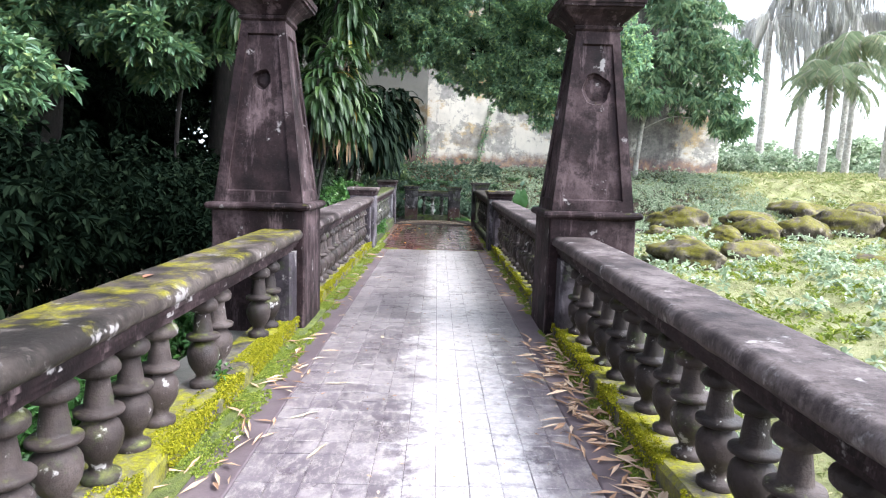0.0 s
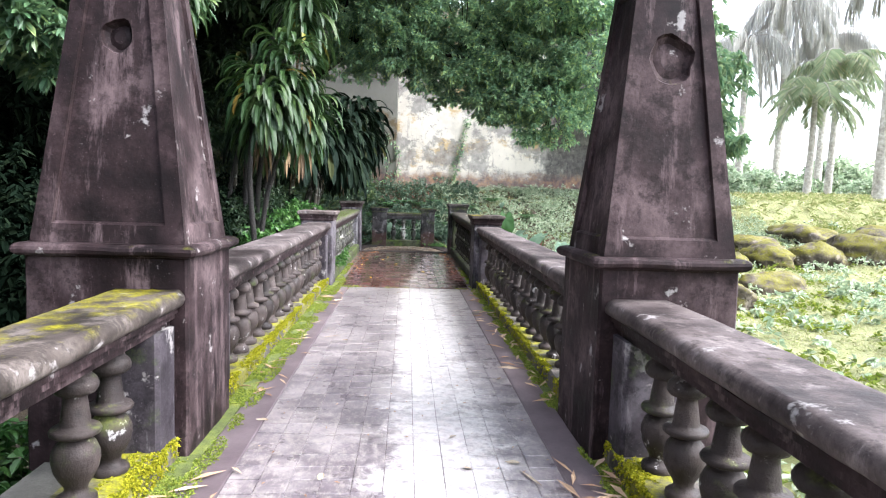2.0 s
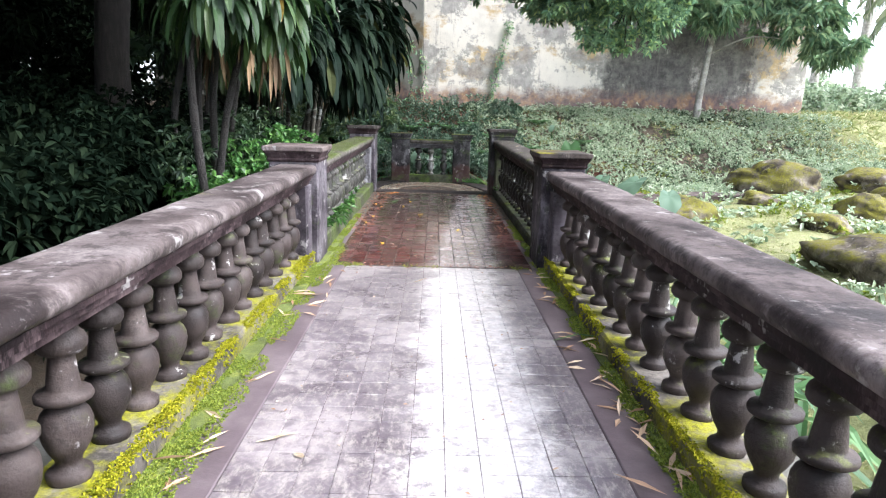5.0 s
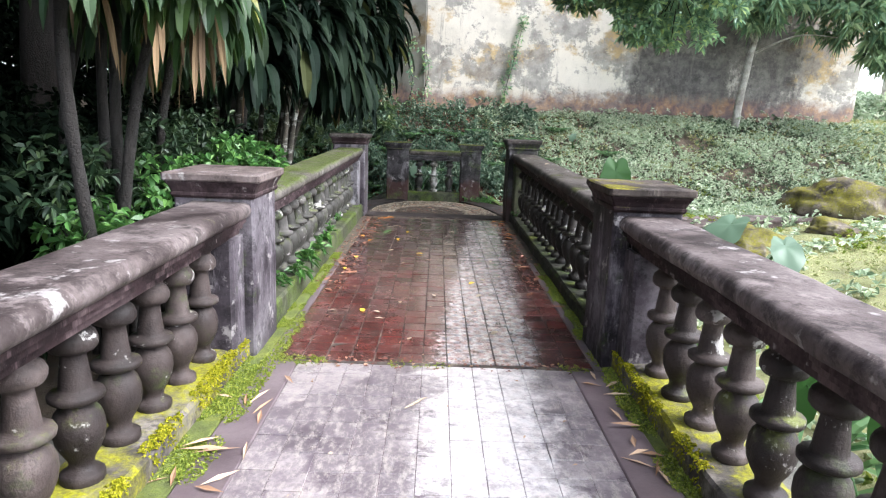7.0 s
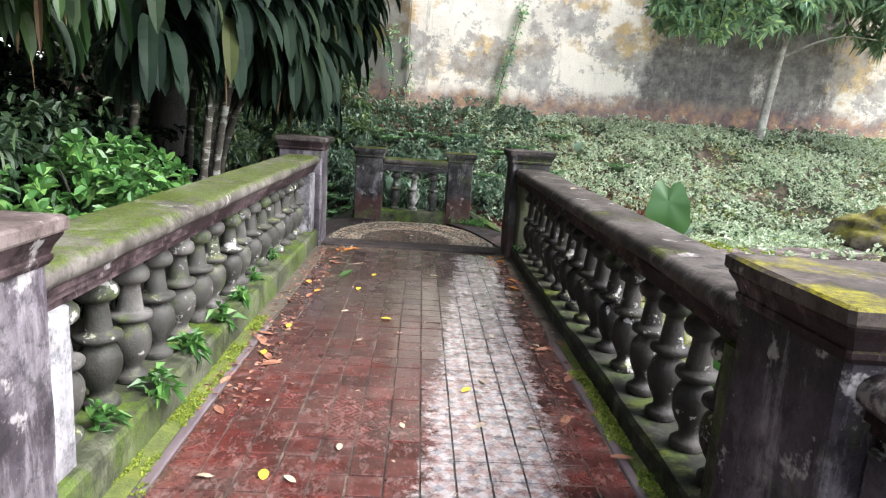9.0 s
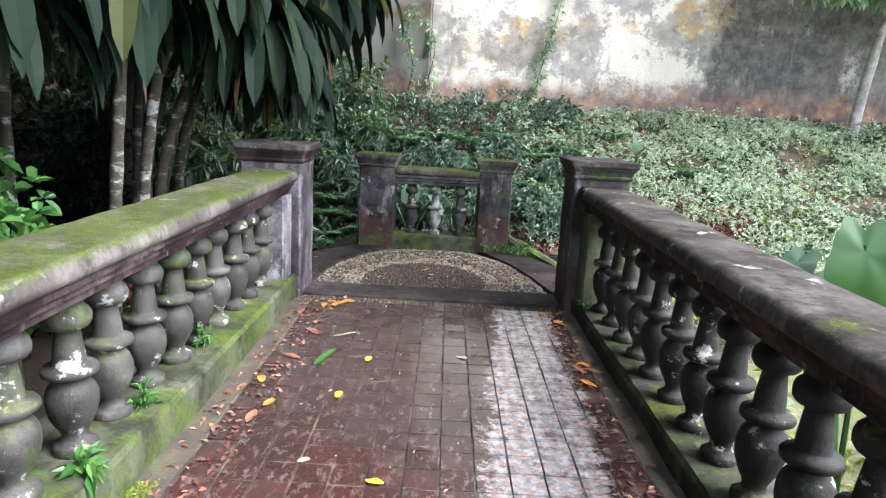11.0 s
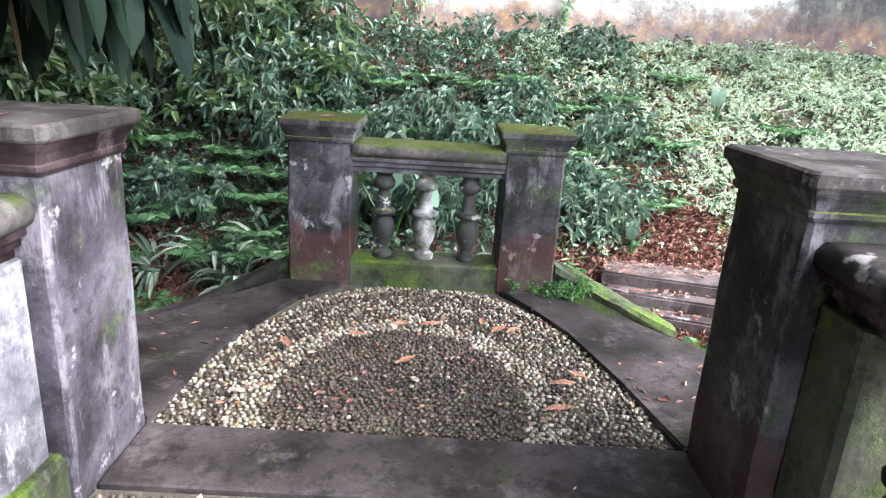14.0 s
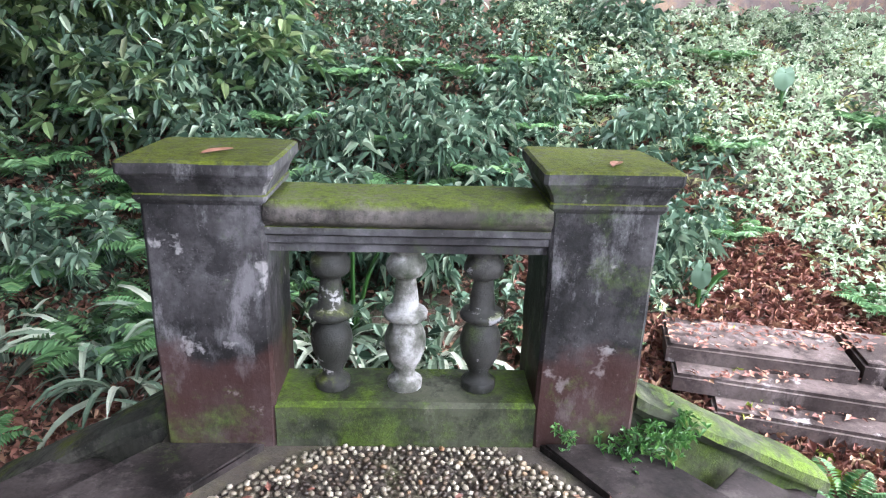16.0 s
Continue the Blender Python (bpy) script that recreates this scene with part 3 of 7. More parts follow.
def bm_mesh(name, bm, mat, smooth=False):
    bmesh.ops.recalc_face_normals(bm, faces=bm.faces[:])
    me = bpy.data.meshes.new(name)
    bm.to_mesh(me)
    bm.free()
    me.materials.append(mat)
    if smooth:
        me.polygons.foreach_set("use_smooth", [True] * len(me.polygons))
    return me


def part(name, me, parent, label="", at=None):
    ob = new(name, me)
    if at is not None:
        ob.matrix_basis = at
    ob.parent = parent
    if label:
        ob["label"] = label
    return ob


def thing(name, label, category, group="", kind="", at=(0, 0, 0)):
    ob = new(name)
    ob.location = at
    ob.empty_display_size = 0.1
    return tagged(ob, label, category, group, kind)


def loft(bm, rings, chamfer=0.012):
    """Rectangular rings (z, x0, x1, y0, y1) skinned into a closed solid with chamfered corners."""
    loops = []
    for z, x0, x1, y0, y1 in rings:
        c = min(chamfer, (x1 - x0) * 0.3, (y1 - y0) * 0.3)
        pts = [(x0 + c, y0), (x1 - c, y0), (x1, y0 + c), (x1, y1 - c), (x1 - c, y1), (x0 + c, y1), (x0, y1 - c), (x0, y0 + c)]
        loops.append([bm.verts.new((x, y, z)) for x, y in pts])
    for a, b in zip(loops, loops[1:]):
        for i in range(8):
            j = (i + 1) % 8
            bm.faces.new((a[i], a[j], b[j], b[i]))
    bm.faces.new(loops[0][::-1])
    bm.faces.new(loops[-1])


def sweep_y(bm, profile, y0, y1, z_at, steps, wobble=0.004):
    """A profile of (x, z) points drawn along y with a slight wear; z_at gives the lift at y."""
    rows = []
    for i in range(steps + 1):
        y = y0 + (y1 - y0) * i / steps
        row = []
        for k, (x, z) in enumerate(profile):
            w = noise.noise((x * 3 + k, y * 2.3, z * 5)) * wobble
            w2 = noise.noise((x * 7 + 31, y * 9.1, z * 9)) * wobble * 0.6
            row.append(bm.verts.new((x + w, y, z + z_at(y) + w + w2)))
        rows.append(row)
    n = len(profile)
    for a, b in zip(rows, rows[1:]):
        for i in range(n):
            j = (i + 1) % n
            bm.faces.new((a[i], a[j], b[j], b[i]))
    bm.faces.new(rows[0][::-1])
    bm.faces.new(rows[-1])


def lathe(bm, profile, segs=16, jitter=0.0):
    """Revolve (r, z) pairs round z."""
    rows = [[bm.verts.new((r * (1 + jitter * noise.noise((math.cos(a) * 2, math.sin(a) * 2, z * 9))) * math.cos(a), r * math.sin(a), z)) for a in (2 * math.pi * i / segs for i in range(segs))] for r, z in profile]
    for a, b in zip(rows, rows[1:]):
        for i in range(segs):
            j = (i + 1) % segs
            bm.faces.new((a[i], a[j], b[j], b[i]))
    bm.faces.new(rows[0][::-1])
    bm.faces.new(rows[-1])


def tube(bm, points, radii, segs=9, rough=0.0):
    """A tapered limb through points."""
    pts = [Vector(p) for p in points]
    rows = []
    for i, (p, r) in enumerate(zip(pts, radii)):
        d = (pts[min(i + 1, len(pts) - 1)] - pts[max(i - 1, 0)]).normalized()
        u = d.cross(Vector((0.31, 0.95, 0.05))).normalized()
        v = d.cross(u)
        row = []
        for k in range(segs):
            a = 2 * math.pi * k / segs
            q = p + (u * math.cos(a) + v * math.sin(a)) * r * (1 + rough * noise.noise(p * 4 + Vector((k, 0, 0))))
            row.append(bm.verts.new(q))
        rows.append(row)
    for a, b in zip(rows, rows[1:]):
        for k in range(segs):
            j = (k + 1) % segs
            bm.faces.new((a[k], a[j], b[j], b[k]))
    bm.faces.new(rows[0][::-1])
    bm.faces.new(rows[-1])


def smooth_path(points, n):
    """n points on a soft curve through the given ones."""
    p = np.array(points, float)
    t = np.linspace(0, len(p) - 1, n)
    out = []
    for s in t:
        i = min(int(s), len(p) - 2)
        f = s - i
        a, b, c, d = p[max(i - 1, 0)], p[i], p[i + 1], p[min(i + 2, len(p) - 1)]
        out.append(0.5 * ((2 * b) + (c - a) * f + (2 * a - 5 * b + 4 * c - d) * f * f + (3 * b - a - 3 * c + d) * f ** 3))
    return out


def unit(v):
    return v / np.maximum(np.linalg.norm(v, axis=-1, keepdims=True), 1e-9)


def leaf_arrays(base, way, length, width, fold=0.25, droop=0.15, oval=False):
    """Small folded leaves: a rhombus each, or an oval of two quads."""
    n = len(base)
    way = unit(way)
    side = unit(np.cross(way, np.array([0, 0, 1.0]) + rng.normal(0, 0.35, (n, 3))))
    lift = np.cross(side, way)
    L, W = np.reshape(length, (-1, 1)) * np.ones((n, 1)), np.reshape(width, (-1, 1)) * np.ones((n, 1))
    if oval:
        tip = base + way * L - np.array([0, 0, 1.0]) * L * droop
        low = base + way * L * 0.25 + lift * W * fold * 0.8
        high = base + way * L * 0.68 + lift * W * fold * 0.8 - np.array([0, 0, 1.0]) * L * droop * 0.45
        v = np.stack([base, low - side * W * 0.42, high - side * W * 0.44, tip, high + side * W * 0.44, low + side * W * 0.42], 1).reshape(-1, 3)
        i = np.arange(n)[:, None] * 6
        return v, np.stack([i + [0, 3, 2, 1], i + [0, 5, 4, 3]], 1).reshape(-1, 4)
    mid = base + way * L * 0.45 + lift * W * fold
    tip = base + way * L - np.array([0, 0, 1.0]) * L * droop
    v = np.stack([base, mid - side * W * 0.5, tip, mid + side * W * 0.5], 1).reshape(-1, 3)
    i = np.arange(n)[:, None] * 4
    f = np.stack([i + [0, 2, 1], i + [0, 3, 2]], 1).reshape(-1, 3)
    return v, f


def strap_arrays(base, way, length, width, droop, segs=6):
    """Long bending leaves with a crease, three points across."""
    n = len(base)
    way = unit(way)
    side = unit(np.cross(way, np.array([0, 0, 1.0]) + rng.normal(0, 0.2, (n, 3))))
    L, W, D = (np.reshape(q, (-1, 1)) * np.ones((n, 1)) for q in (length, width, droop))
    rows, prev, pdir = [], base.copy(), way.copy()
    for s in range(segs + 1):
        f = s / segs
        if s:
            pdir = unit(pdir - np.array([0, 0, 1.0]) * D * (1.6 / segs) * (0.3 + f))
            prev = prev + pdir * L / segs
        w = W * (0.35 + 1.9 * f * (1 - f) + 0.25 * (1 - f)) * (1 if s < segs else 0.06)
        up = np.cross(side, pdir)
        rows.append(np.stack([prev - side * w * 0.5 + up * w * 0.16, prev, prev + side * w * 0.5 + up * w * 0.16], 1))
    v = np.stack(rows, 1).reshape(n, -1, 3)
    per = (segs + 1) * 3
    quads = []
    for s in range(segs):
        for k in range(2):
            a = s * 3 + k
            quads.append([a, a + 1, a + 4, a + 3])
    f = (np.arange(n)[:, None, None] * per + np.array(quads)[None]).reshape(-1, 4)
    return v.reshape(-1, 3), f


def stack(parts_):
    vs, fs, o = [], [], 0
    for v, f in parts_:
        vs.append(v)
        fs.append(f + o)
        o += len(v)
    return np.concatenate(vs), np.concatenate(fs)


def blob_points(blobs, n, shell=0.35, clump=0):
    """As below; with clump, the points gather in tufts of about that many."""
    if clump:
        p, d = blob_points(blobs, max(1, n // clump), shell)
        size = 0.16 * np.mean([b[3] + b[4] + b[5] for b in blobs]) / 3 + 0.1
        q = unit(rng.normal(0, 1, (len(p) * clump, 3))) * (rng.random((len(p) * clump, 1)) ** 0.6) * size * [1, 1, 0.7]
        return np.repeat(p, clump, 0) + q, unit(np.repeat(d, clump, 0) * 0.7 + unit(q) * 0.8 + [0, 0, 0.3])
    return shell_points(blobs, n, shell)


def shell_points(blobs, n, shell):
    """Points in the outer shell of ellipsoids (cx, cy, cz, rx, ry, rz), with their outward ways."""
    vol = np.array([b[3] * b[4] * b[5] for b in blobs]) ** 0.67
    pick = rng.choice(len(blobs), n, p=vol / vol.sum())
    b = np.array(blobs, float)[pick]
    d = unit(rng.normal(0, 1, (n, 3)))
    bumps = 1 + 0.16 * np.sin(d[:, :1] * 7 + pick[:, None]) * np.cos(d[:, 1:2] * 6 + 2 * pick[:, None]) + 0.1 * np.sin(d[:, 2:] * 11)
    r = (1 - shell * rng.random((n, 1)) ** 1.6) * bumps
    return b[:, :3] + d * b[:, 3:] * r, d


def rosettes(points, ways, per, length, width, spread=0.9, droop=0.25, outward=0.6, oval=False):
    """Tufts of leaves radiating from twig ends."""
    n = len(points)
    base = np.repeat(points, per, 0)
    axis = np.repeat(unit(ways * outward + np.array([0, 0, 0.25]) + rng.normal(0, 0.25, (n, 3))), per, 0)
    way = unit(axis * (1 - spread * 0.55) + unit(rng.normal(0, 1, (n * per, 3))) * spread)
    L = length * rng.uniform(0.65, 1.2, n * per)
    return leaf_arrays(base + way * length * 0.08, way, L, width * rng.uniform(0.75, 1.2, n * per), 0.25, droop, oval)


def ground_z(x, y):
    """Height of the natural ground: a hollow beside the bridge, a bank up to the building, a meadow that rises to the east."""
    x, y = np.asarray(x, float), np.asarray(y, float)

    def ss(t):
        t = np.clip(t, 0, 1)
        return t * t * (3 - 2 * t)

    bank = 2.5 * ss((y - 21.3) / 6.2)
    meadow = (0.5 * ss((x - 2.2) / 3.0) + 0.6 * ss((x - 5) / 9) * ss((y - 14) / 9) + 1.5 * ss((x - 9) / 12) * ss((y - 16) / 16)) * ss((y + 6) / 8)
    low = meadow + 0.02 * np.clip(y - 27.5, 0, 60)
    west = 0.9 * ss((-x - 4.5) / 6)
    rough = 0.07 * np.sin(x * 1.7 + 0.6 * y) * np.cos(y * 1.3 - 0.4 * x) + 0.03 * np.sin(3.1 * x) * np.sin(2.7 * y)
    h = -0.75 + np.maximum(bank, low) + west * (1 - ss((y - 21) / 5)) + rough * ss((np.abs(x) - 1.5) / 1.0 + ss((y - 22) / 2))
    return h


# ---- ground and building ----
def build_ground():
    u = np.linspace(-1, 1, 261)
    xs = np.sign(u) * (np.abs(u) ** 3.2) * 420 + u * 14
    ys = np.sign(u) * (np.abs(u) ** 3.2) * 420 + u * 16 + 14
    X, Y = np.meshgrid(xs, ys, indexing="ij")
    Z = ground_z(X, Y)
    V = np.stack([X, Y, Z], -1).reshape(-1, 3)
    n = len(u)
    i = (np.arange(n - 1)[:, None] * n + np.arange(n - 1)[None]).reshape(-1, 1)
    F = i + np.array([[0, n, n + 1, 1]])
    tagged(new("ground", mesh_np("ground", V, F, M_GROUND, True)), "uneven ground of dark soil, moss and short meadow grass", "ground", kind="structure")


build_ground()


def box_mesh(name, x0, x1, y0, y1, z0, z1, mat, chamfer=0.012):
    bm = bmesh.new()
    c = chamfer
    loft(bm, [(z0, x0 + c, x1 - c, y0 + c, y1 - c), (z0 + c, x0, x1, y0, y1), (z1 - c, x0, x1, y0, y1), (z1, x0 + c, x1 - c, y0 + c, y1 - c)], c)
    return bm_mesh(name, bm, mat)


tagged(new("wall_north", box_mesh("wall_north", -0.45, 12.1, 27.5, 27.95, 0.6, 8.7, M_PLASTER, 0.02)), "tall plaster wall, pale and peeling with ochre patches, dark algae and painted tree shade", "wall", kind="structure")
tagged(new("wall_north_west", box_mesh("wall_north_west", -9.0, -0.452, 27.32, 27.9, 0.6, 8.2, M_PLASTER_SHADED, 0.02)), "grey beige rendered wall beside the pale plaster wall, darkened for foliage shade", "wall", kind="structure")
tagged(new("wall_east_return", box_mesh("wall_east_return", 11.65, 12.09, 27.955, 36.0, 0.6, 8.6, M_PLASTER, 0.02)), "plaster side wall of the old building", "wall", kind="structure")

# ---- deck and paving ----
tagged(new("deck", box_mesh("deck", -1.95, 1.9, -7.0, 19.2, -1.3, -0.03, M_DECK)), "dark damp masonry body under the terrace walk", "deck", kind="structure")

TILE = 0.16


def tile_piece(size=TILE - 0.006):
    h, b = size / 2, 0.0013
    v = [(-h, -h, -0.02), (h, -h, -0.02), (h, h, -0.02), (-h, h, -0.02), (-h, -h, -b), (h, -h, -b), (h, h, -b), (-h, h, -b),
         (-h + b, -h + b, 0), (h - b, -h + b, 0), (h - b, h - b, 0), (-h + b, h - b, 0)]
    f = [(8, 9, 10, 11)] + [(a, (a + 1) % 4, 4 + (a + 1) % 4, 4 + a) for a in range(4)] + [(4 + a, 4 + (a + 1) % 4, 8 + (a + 1) % 4, 8 + a) for a in range(4)]
    return np.array(v), np.array(f)


def tile_uv(me, local):
    """Each tile's own square as its UV, from -0.5 to 0.5."""
    uv = me.uv_layers.new(name="tile")
    idx = np.empty(len(me.loops), np.int32)
    me.loops.foreach_get("vertex_index", idx)
    uv.data.foreach_set("uv", (local[idx] / TILE).astype(np.float32).ravel())


def paving(name, label, cols, y0, y1, parts_from, parts_to, mats, x_mid, mortar, gap, tilt, slip):
    floor = tagged(new(name, box_mesh(name, x_mid - cols * TILE / 2 - 0.004, x_mid + cols * TILE / 2 + 0.004, y0, y1, -0.028, -0.006, mortar, 0.002)), label, "floor", kind="structure")
    tv, tf = tile_piece(TILE - gap)
    one = mesh_np("tile", tv, tf, mats[0])
    tile_uv(one, tv[:, :2])
    rows = int((y1 - y0) / TILE)
    rest, local = [], []
    for r in range(rows):
        for c in range(cols):
            x = x_mid + (c - (cols - 1) / 2) * TILE + rng.normal(0, slip)
            y = y1 - (r + 0.5) * TILE + rng.normal(0, slip)
            z = rng.normal(0, 0.0012) + 0.004 * noise.noise((x * 1.3, y * 1.3, 0))
            turn = Euler((rng.normal(0, tilt), rng.normal(0, tilt), 0))
            if parts_from < y < parts_to:
                part("tile", one, floor, at=Matrix.LocRotScale((x, y, z), turn, None))
            else:
                v = tv @ np.array(turn.to_matrix()).T + [x, y, z]
                rest.append((v, tf))
                local.append(tv[:, :2])
    v, f = stack(rest)
    me = mesh_np("tiles", v, f, mats[1])
    tile_uv(me, np.concatenate(local))
    tagged(part("tiles", me, floor), "many worn square floor tiles", kind="stuff")
    return floor


def strip(name, label, cat, x0, x1, y0, y1, z0, z1, mat, steps, wob):
    bm = bmesh.new()
    sweep_y(bm, [(x0, z0), (x1, z0), (x1, z1 - 0.006), (x1 - 0.008, z1), ((x0 + x1) / 2, z1), (x0 + 0.008, z1), (x0, z1 - 0.006)], y0, y1, lambda y: 0, steps, wob)
    return tagged(new(name, bm_mesh(name, bm, mat)), label, cat, kind="structure")


for s, tag in ((-1, "west"), (1, "east")):
    a, b = sorted((s * 0.884, s * 1.1))
    strip("border_" + tag, "smooth purple grey cement border along the tiled walk", "border", a, b, -7.0, 12.46, -0.029, 0.002, M_BORDER, 60, 0.002)
    a, b = sorted((s * 1.045, s * 1.1))
    strip("edging_" + tag, "thin pale edging beside the red tiles", "border", a, b, 12.464, 15.6, -0.029, 0.003, M_BORDER, 24, 0.002)
    a, b = sorted((s * 1.102, s * 1.3))
    strip("gutter_" + tag, "narrow gutter filled with moss and small weeds", "gutter", a, b, -7.0, 15.6, -0.029, 0.006, M_GUTTER, 140, 0.012)
    a, b = sorted((s * 1.045, s * 1.3))
    strip("gutter_end_" + tag, "narrow gutter of dark wet earth", "gutter", a, b, 15.603, 18.6, -0.029, 0.004, M_BED, 30, 0.01)

# ---- piers and balustrades ----
XL, XR = -1.38, 1.33


def lift(y):
    """The coping climbs slightly along the walk."""
    return 0.945 + (y - 5.85) * 0.0105


def coping_profile(cx, half=0.2):
    """Rounded coping with a stepped bed mould under it; z is measured from the coping's top."""
    pts = []
    r = 0.05
    for a in np.linspace(-90, 90, 9):
        pts.append((cx + half - r + r * math.cos(radians(a)) , -r * 1.0 - 0.002 + r * math.sin(radians(a))))
    for a in np.linspace(90, 270, 9):
        pts.append((cx - half + r + r * math.cos(radians(a)), -r * 1.0 - 0.002 + r * math.sin(radians(a))))
    return pts


def bed_profile(cx):
    w = [(0.165, -0.10), (0.165, -0.125), (0.145, -0.135), (0.145, -0.16), (0.12, -0.172), (0.12, -0.20)]
    return [(cx + x, z) for x, z in w] + [(cx - x, z) for x, z in w[::-1]]


BAL_PROFILE = [(0.078, 0.0), (0.082, 0.012), (0.082, 0.035), (0.074, 0.042), (0.052, 0.052), (0.046, 0.07), (0.05, 0.088), (0.07, 0.118), (0.088, 0.155), (0.096, 0.195), (0.094, 0.23), (0.082, 0.26), (0.06, 0.284), (0.05, 0.292),
               (0.05, 0.298), (0.088, 0.302), (0.1, 0.31), (0.102, 0.324), (0.097, 0.334), (0.064, 0.34), (0.06, 0.352), (0.056, 0.39), (0.05, 0.43), (0.046, 0.462), (0.05, 0.474), (0.078, 0.482), (0.09, 0.498), (0.092, 0.52), (0.084, 0.54), (0.066, 0.556), (0.062, 0.572), (0.072, 0.578), (0.072, 0.6)]


def baluster_mesh(name, mat, k=1.0):
    bm = bmesh.new()
    lathe(bm, [(r * k, z) for r, z in BAL_PROFILE], 16, 0.05)
    return bm_mesh(name, bm, mat, True)


BAL = baluster_mesh("baluster", M_BAL)
BAL_WET, BAL_SHADED = baluster_mesh("baluster", M_BAL_WET), baluster_mesh("baluster", M_BAL_SHADED)
BAL_SLIM = baluster_mesh("slim_baluster", M_BAL_WET, 0.86)
BAL_SLIM_PALE = baluster_mesh("slim_pale_baluster", M_BAL_PALE, 0.86)


def balustrade(cx, y0, y1, label, rail_mat, plinth_mat, ends, post=BAL, foot=0.13, ins=0.165, end_mat=M_PIER_GREY, lost=(), shift=0.0):
    """A run of balusters on a mossy plinth under a rounded coping."""
    b = thing("balustrade", label, "balustrade", "balustrades along the walk", at=(cx, (y0 + y1) / 2, 0))
    inv = Matrix.Translation((-cx, -(y0 + y1) / 2, 0))
    steps = max(20, int((y1 - y0) * 9))
    bm = bmesh.new()
    sweep_y(bm, coping_profile(cx), y0, y1, lift, steps, 0.007)
    part("coping", bm_mesh("coping", bm, rail_mat, True), b, at=inv)
    bm = bmesh.new()
    sweep_y(bm, bed_profile(cx), y0, y1, lift, steps, 0.003)
    part("bed_mould", bm_mesh("bed_mould", bm, M_PIER), b, at=inv)
    bm = bmesh.new()
    sweep_y(bm, [(cx - ins, -0.06), (cx + ins, -0.06), (cx + ins, foot - 0.03), (cx + ins - 0.02, foot - 0.005), (cx + 0.06, foot), (cx - 0.06, foot), (cx - ins + 0.02, foot - 0.005), (cx - ins, foot - 0.03)], y0, y1, lambda y: 0, steps, 0.012)
    part("plinth", bm_mesh("plinth", bm, plinth_mat), b, "mossy plinth", at=inv)
    e0, e1 = ends
    for e, ya, yb in ((e0, y0, y0 + 0.24), (e1, y1 - 0.24, y1)):
        if e:
            bm = bmesh.new()
            top = lift((ya + yb) / 2) - 0.198
            loft(bm, [(foot - 0.01, cx - 0.15, cx + 0.15, ya, yb), (top, cx - 0.15, cx + 0.15, ya, yb)], 0.02)
            part("respond", bm_mesh("respond", bm, end_mat), b, "stained flat half pier", at=inv)
    a0, a1 = y0 + (0.24 if e0 else 0.1), y1 - (0.24 if e1 else 0.1)
    n = max(2, round((a1 - a0) / 0.31))
    for i in range(n):
        if i in lost:
            continue
        y = a0 + (i + 0.5) * (a1 - a0) / n + rng.normal(0, 0.006) + shift
        hgt = lift(y) - 0.2 - foot + 0.005
        part("baluster", post, b, at=inv @ Matrix.LocRotScale((cx + rng.normal(0, 0.006), y, foot - 0.005), Euler((rng.normal(0, 0.012), rng.normal(0, 0.012), rng.uniform(0, 6.28))), (1, 1, hgt / 0.6)))
    return b


balustrade(XL, -6.5, 5.83, "weathered stone balustrade with yellow moss on its coping", M_RAIL_MOSS, M_PLINTH, (False, True), lost=(32, 35, 36), shift=-0.06)
balustrade(XR, -6.5, 5.83, "weathered stone balustrade with a bare grey coping", M_RAIL, M_PLINTH, (False, True))
balustrade(XL, 6.68, 12.53, "weathered stone balustrade with bleached coping and mossy plinth", M_RAIL, M_PLINTH, (True, True))
balustrade(XR, 6.68, 12.53, "weathered stone balustrade with bleached coping and mossy plinth", M_RAIL, M_PLINTH, (True, True))
balustrade(XL, 13.08, 18.65, "damp stone balustrade, green with algae and moss", M_RAIL_WET, M_PLINTH_GREEN, (True, True), BAL_WET, 0.2, 0.195, M_PIER_PALE)
balustrade(XR, 13.08, 18.65, "damp stone balustrade under trees, shade painted into its stone", M_RAIL_SHADED, M_PLINTH_SHADED, (True, True), BAL_SHADED, 0.13, 0.165, M_PLINTH_GREEN)


def wear(bm, amp, cuts=5):
    """Slightly uneven faces and worn edges."""
    bmesh.ops.subdivide_edges(bm, edges=bm.edges[:], cuts=cuts, use_grid_fill=True)
    for v in bm.verts:
        q = v.co
        v.co = q + Vector((noise.noise(q * 5.3), noise.noise(q * 5.3 + Vector((9, 0, 0))), noise.noise(q * 5.3 + Vector((0, 9, 0))))) * amp + Vector((noise.noise(q * 17), noise.noise(q * 17 + Vector((5, 0, 0))), 0)) * amp * 0.4


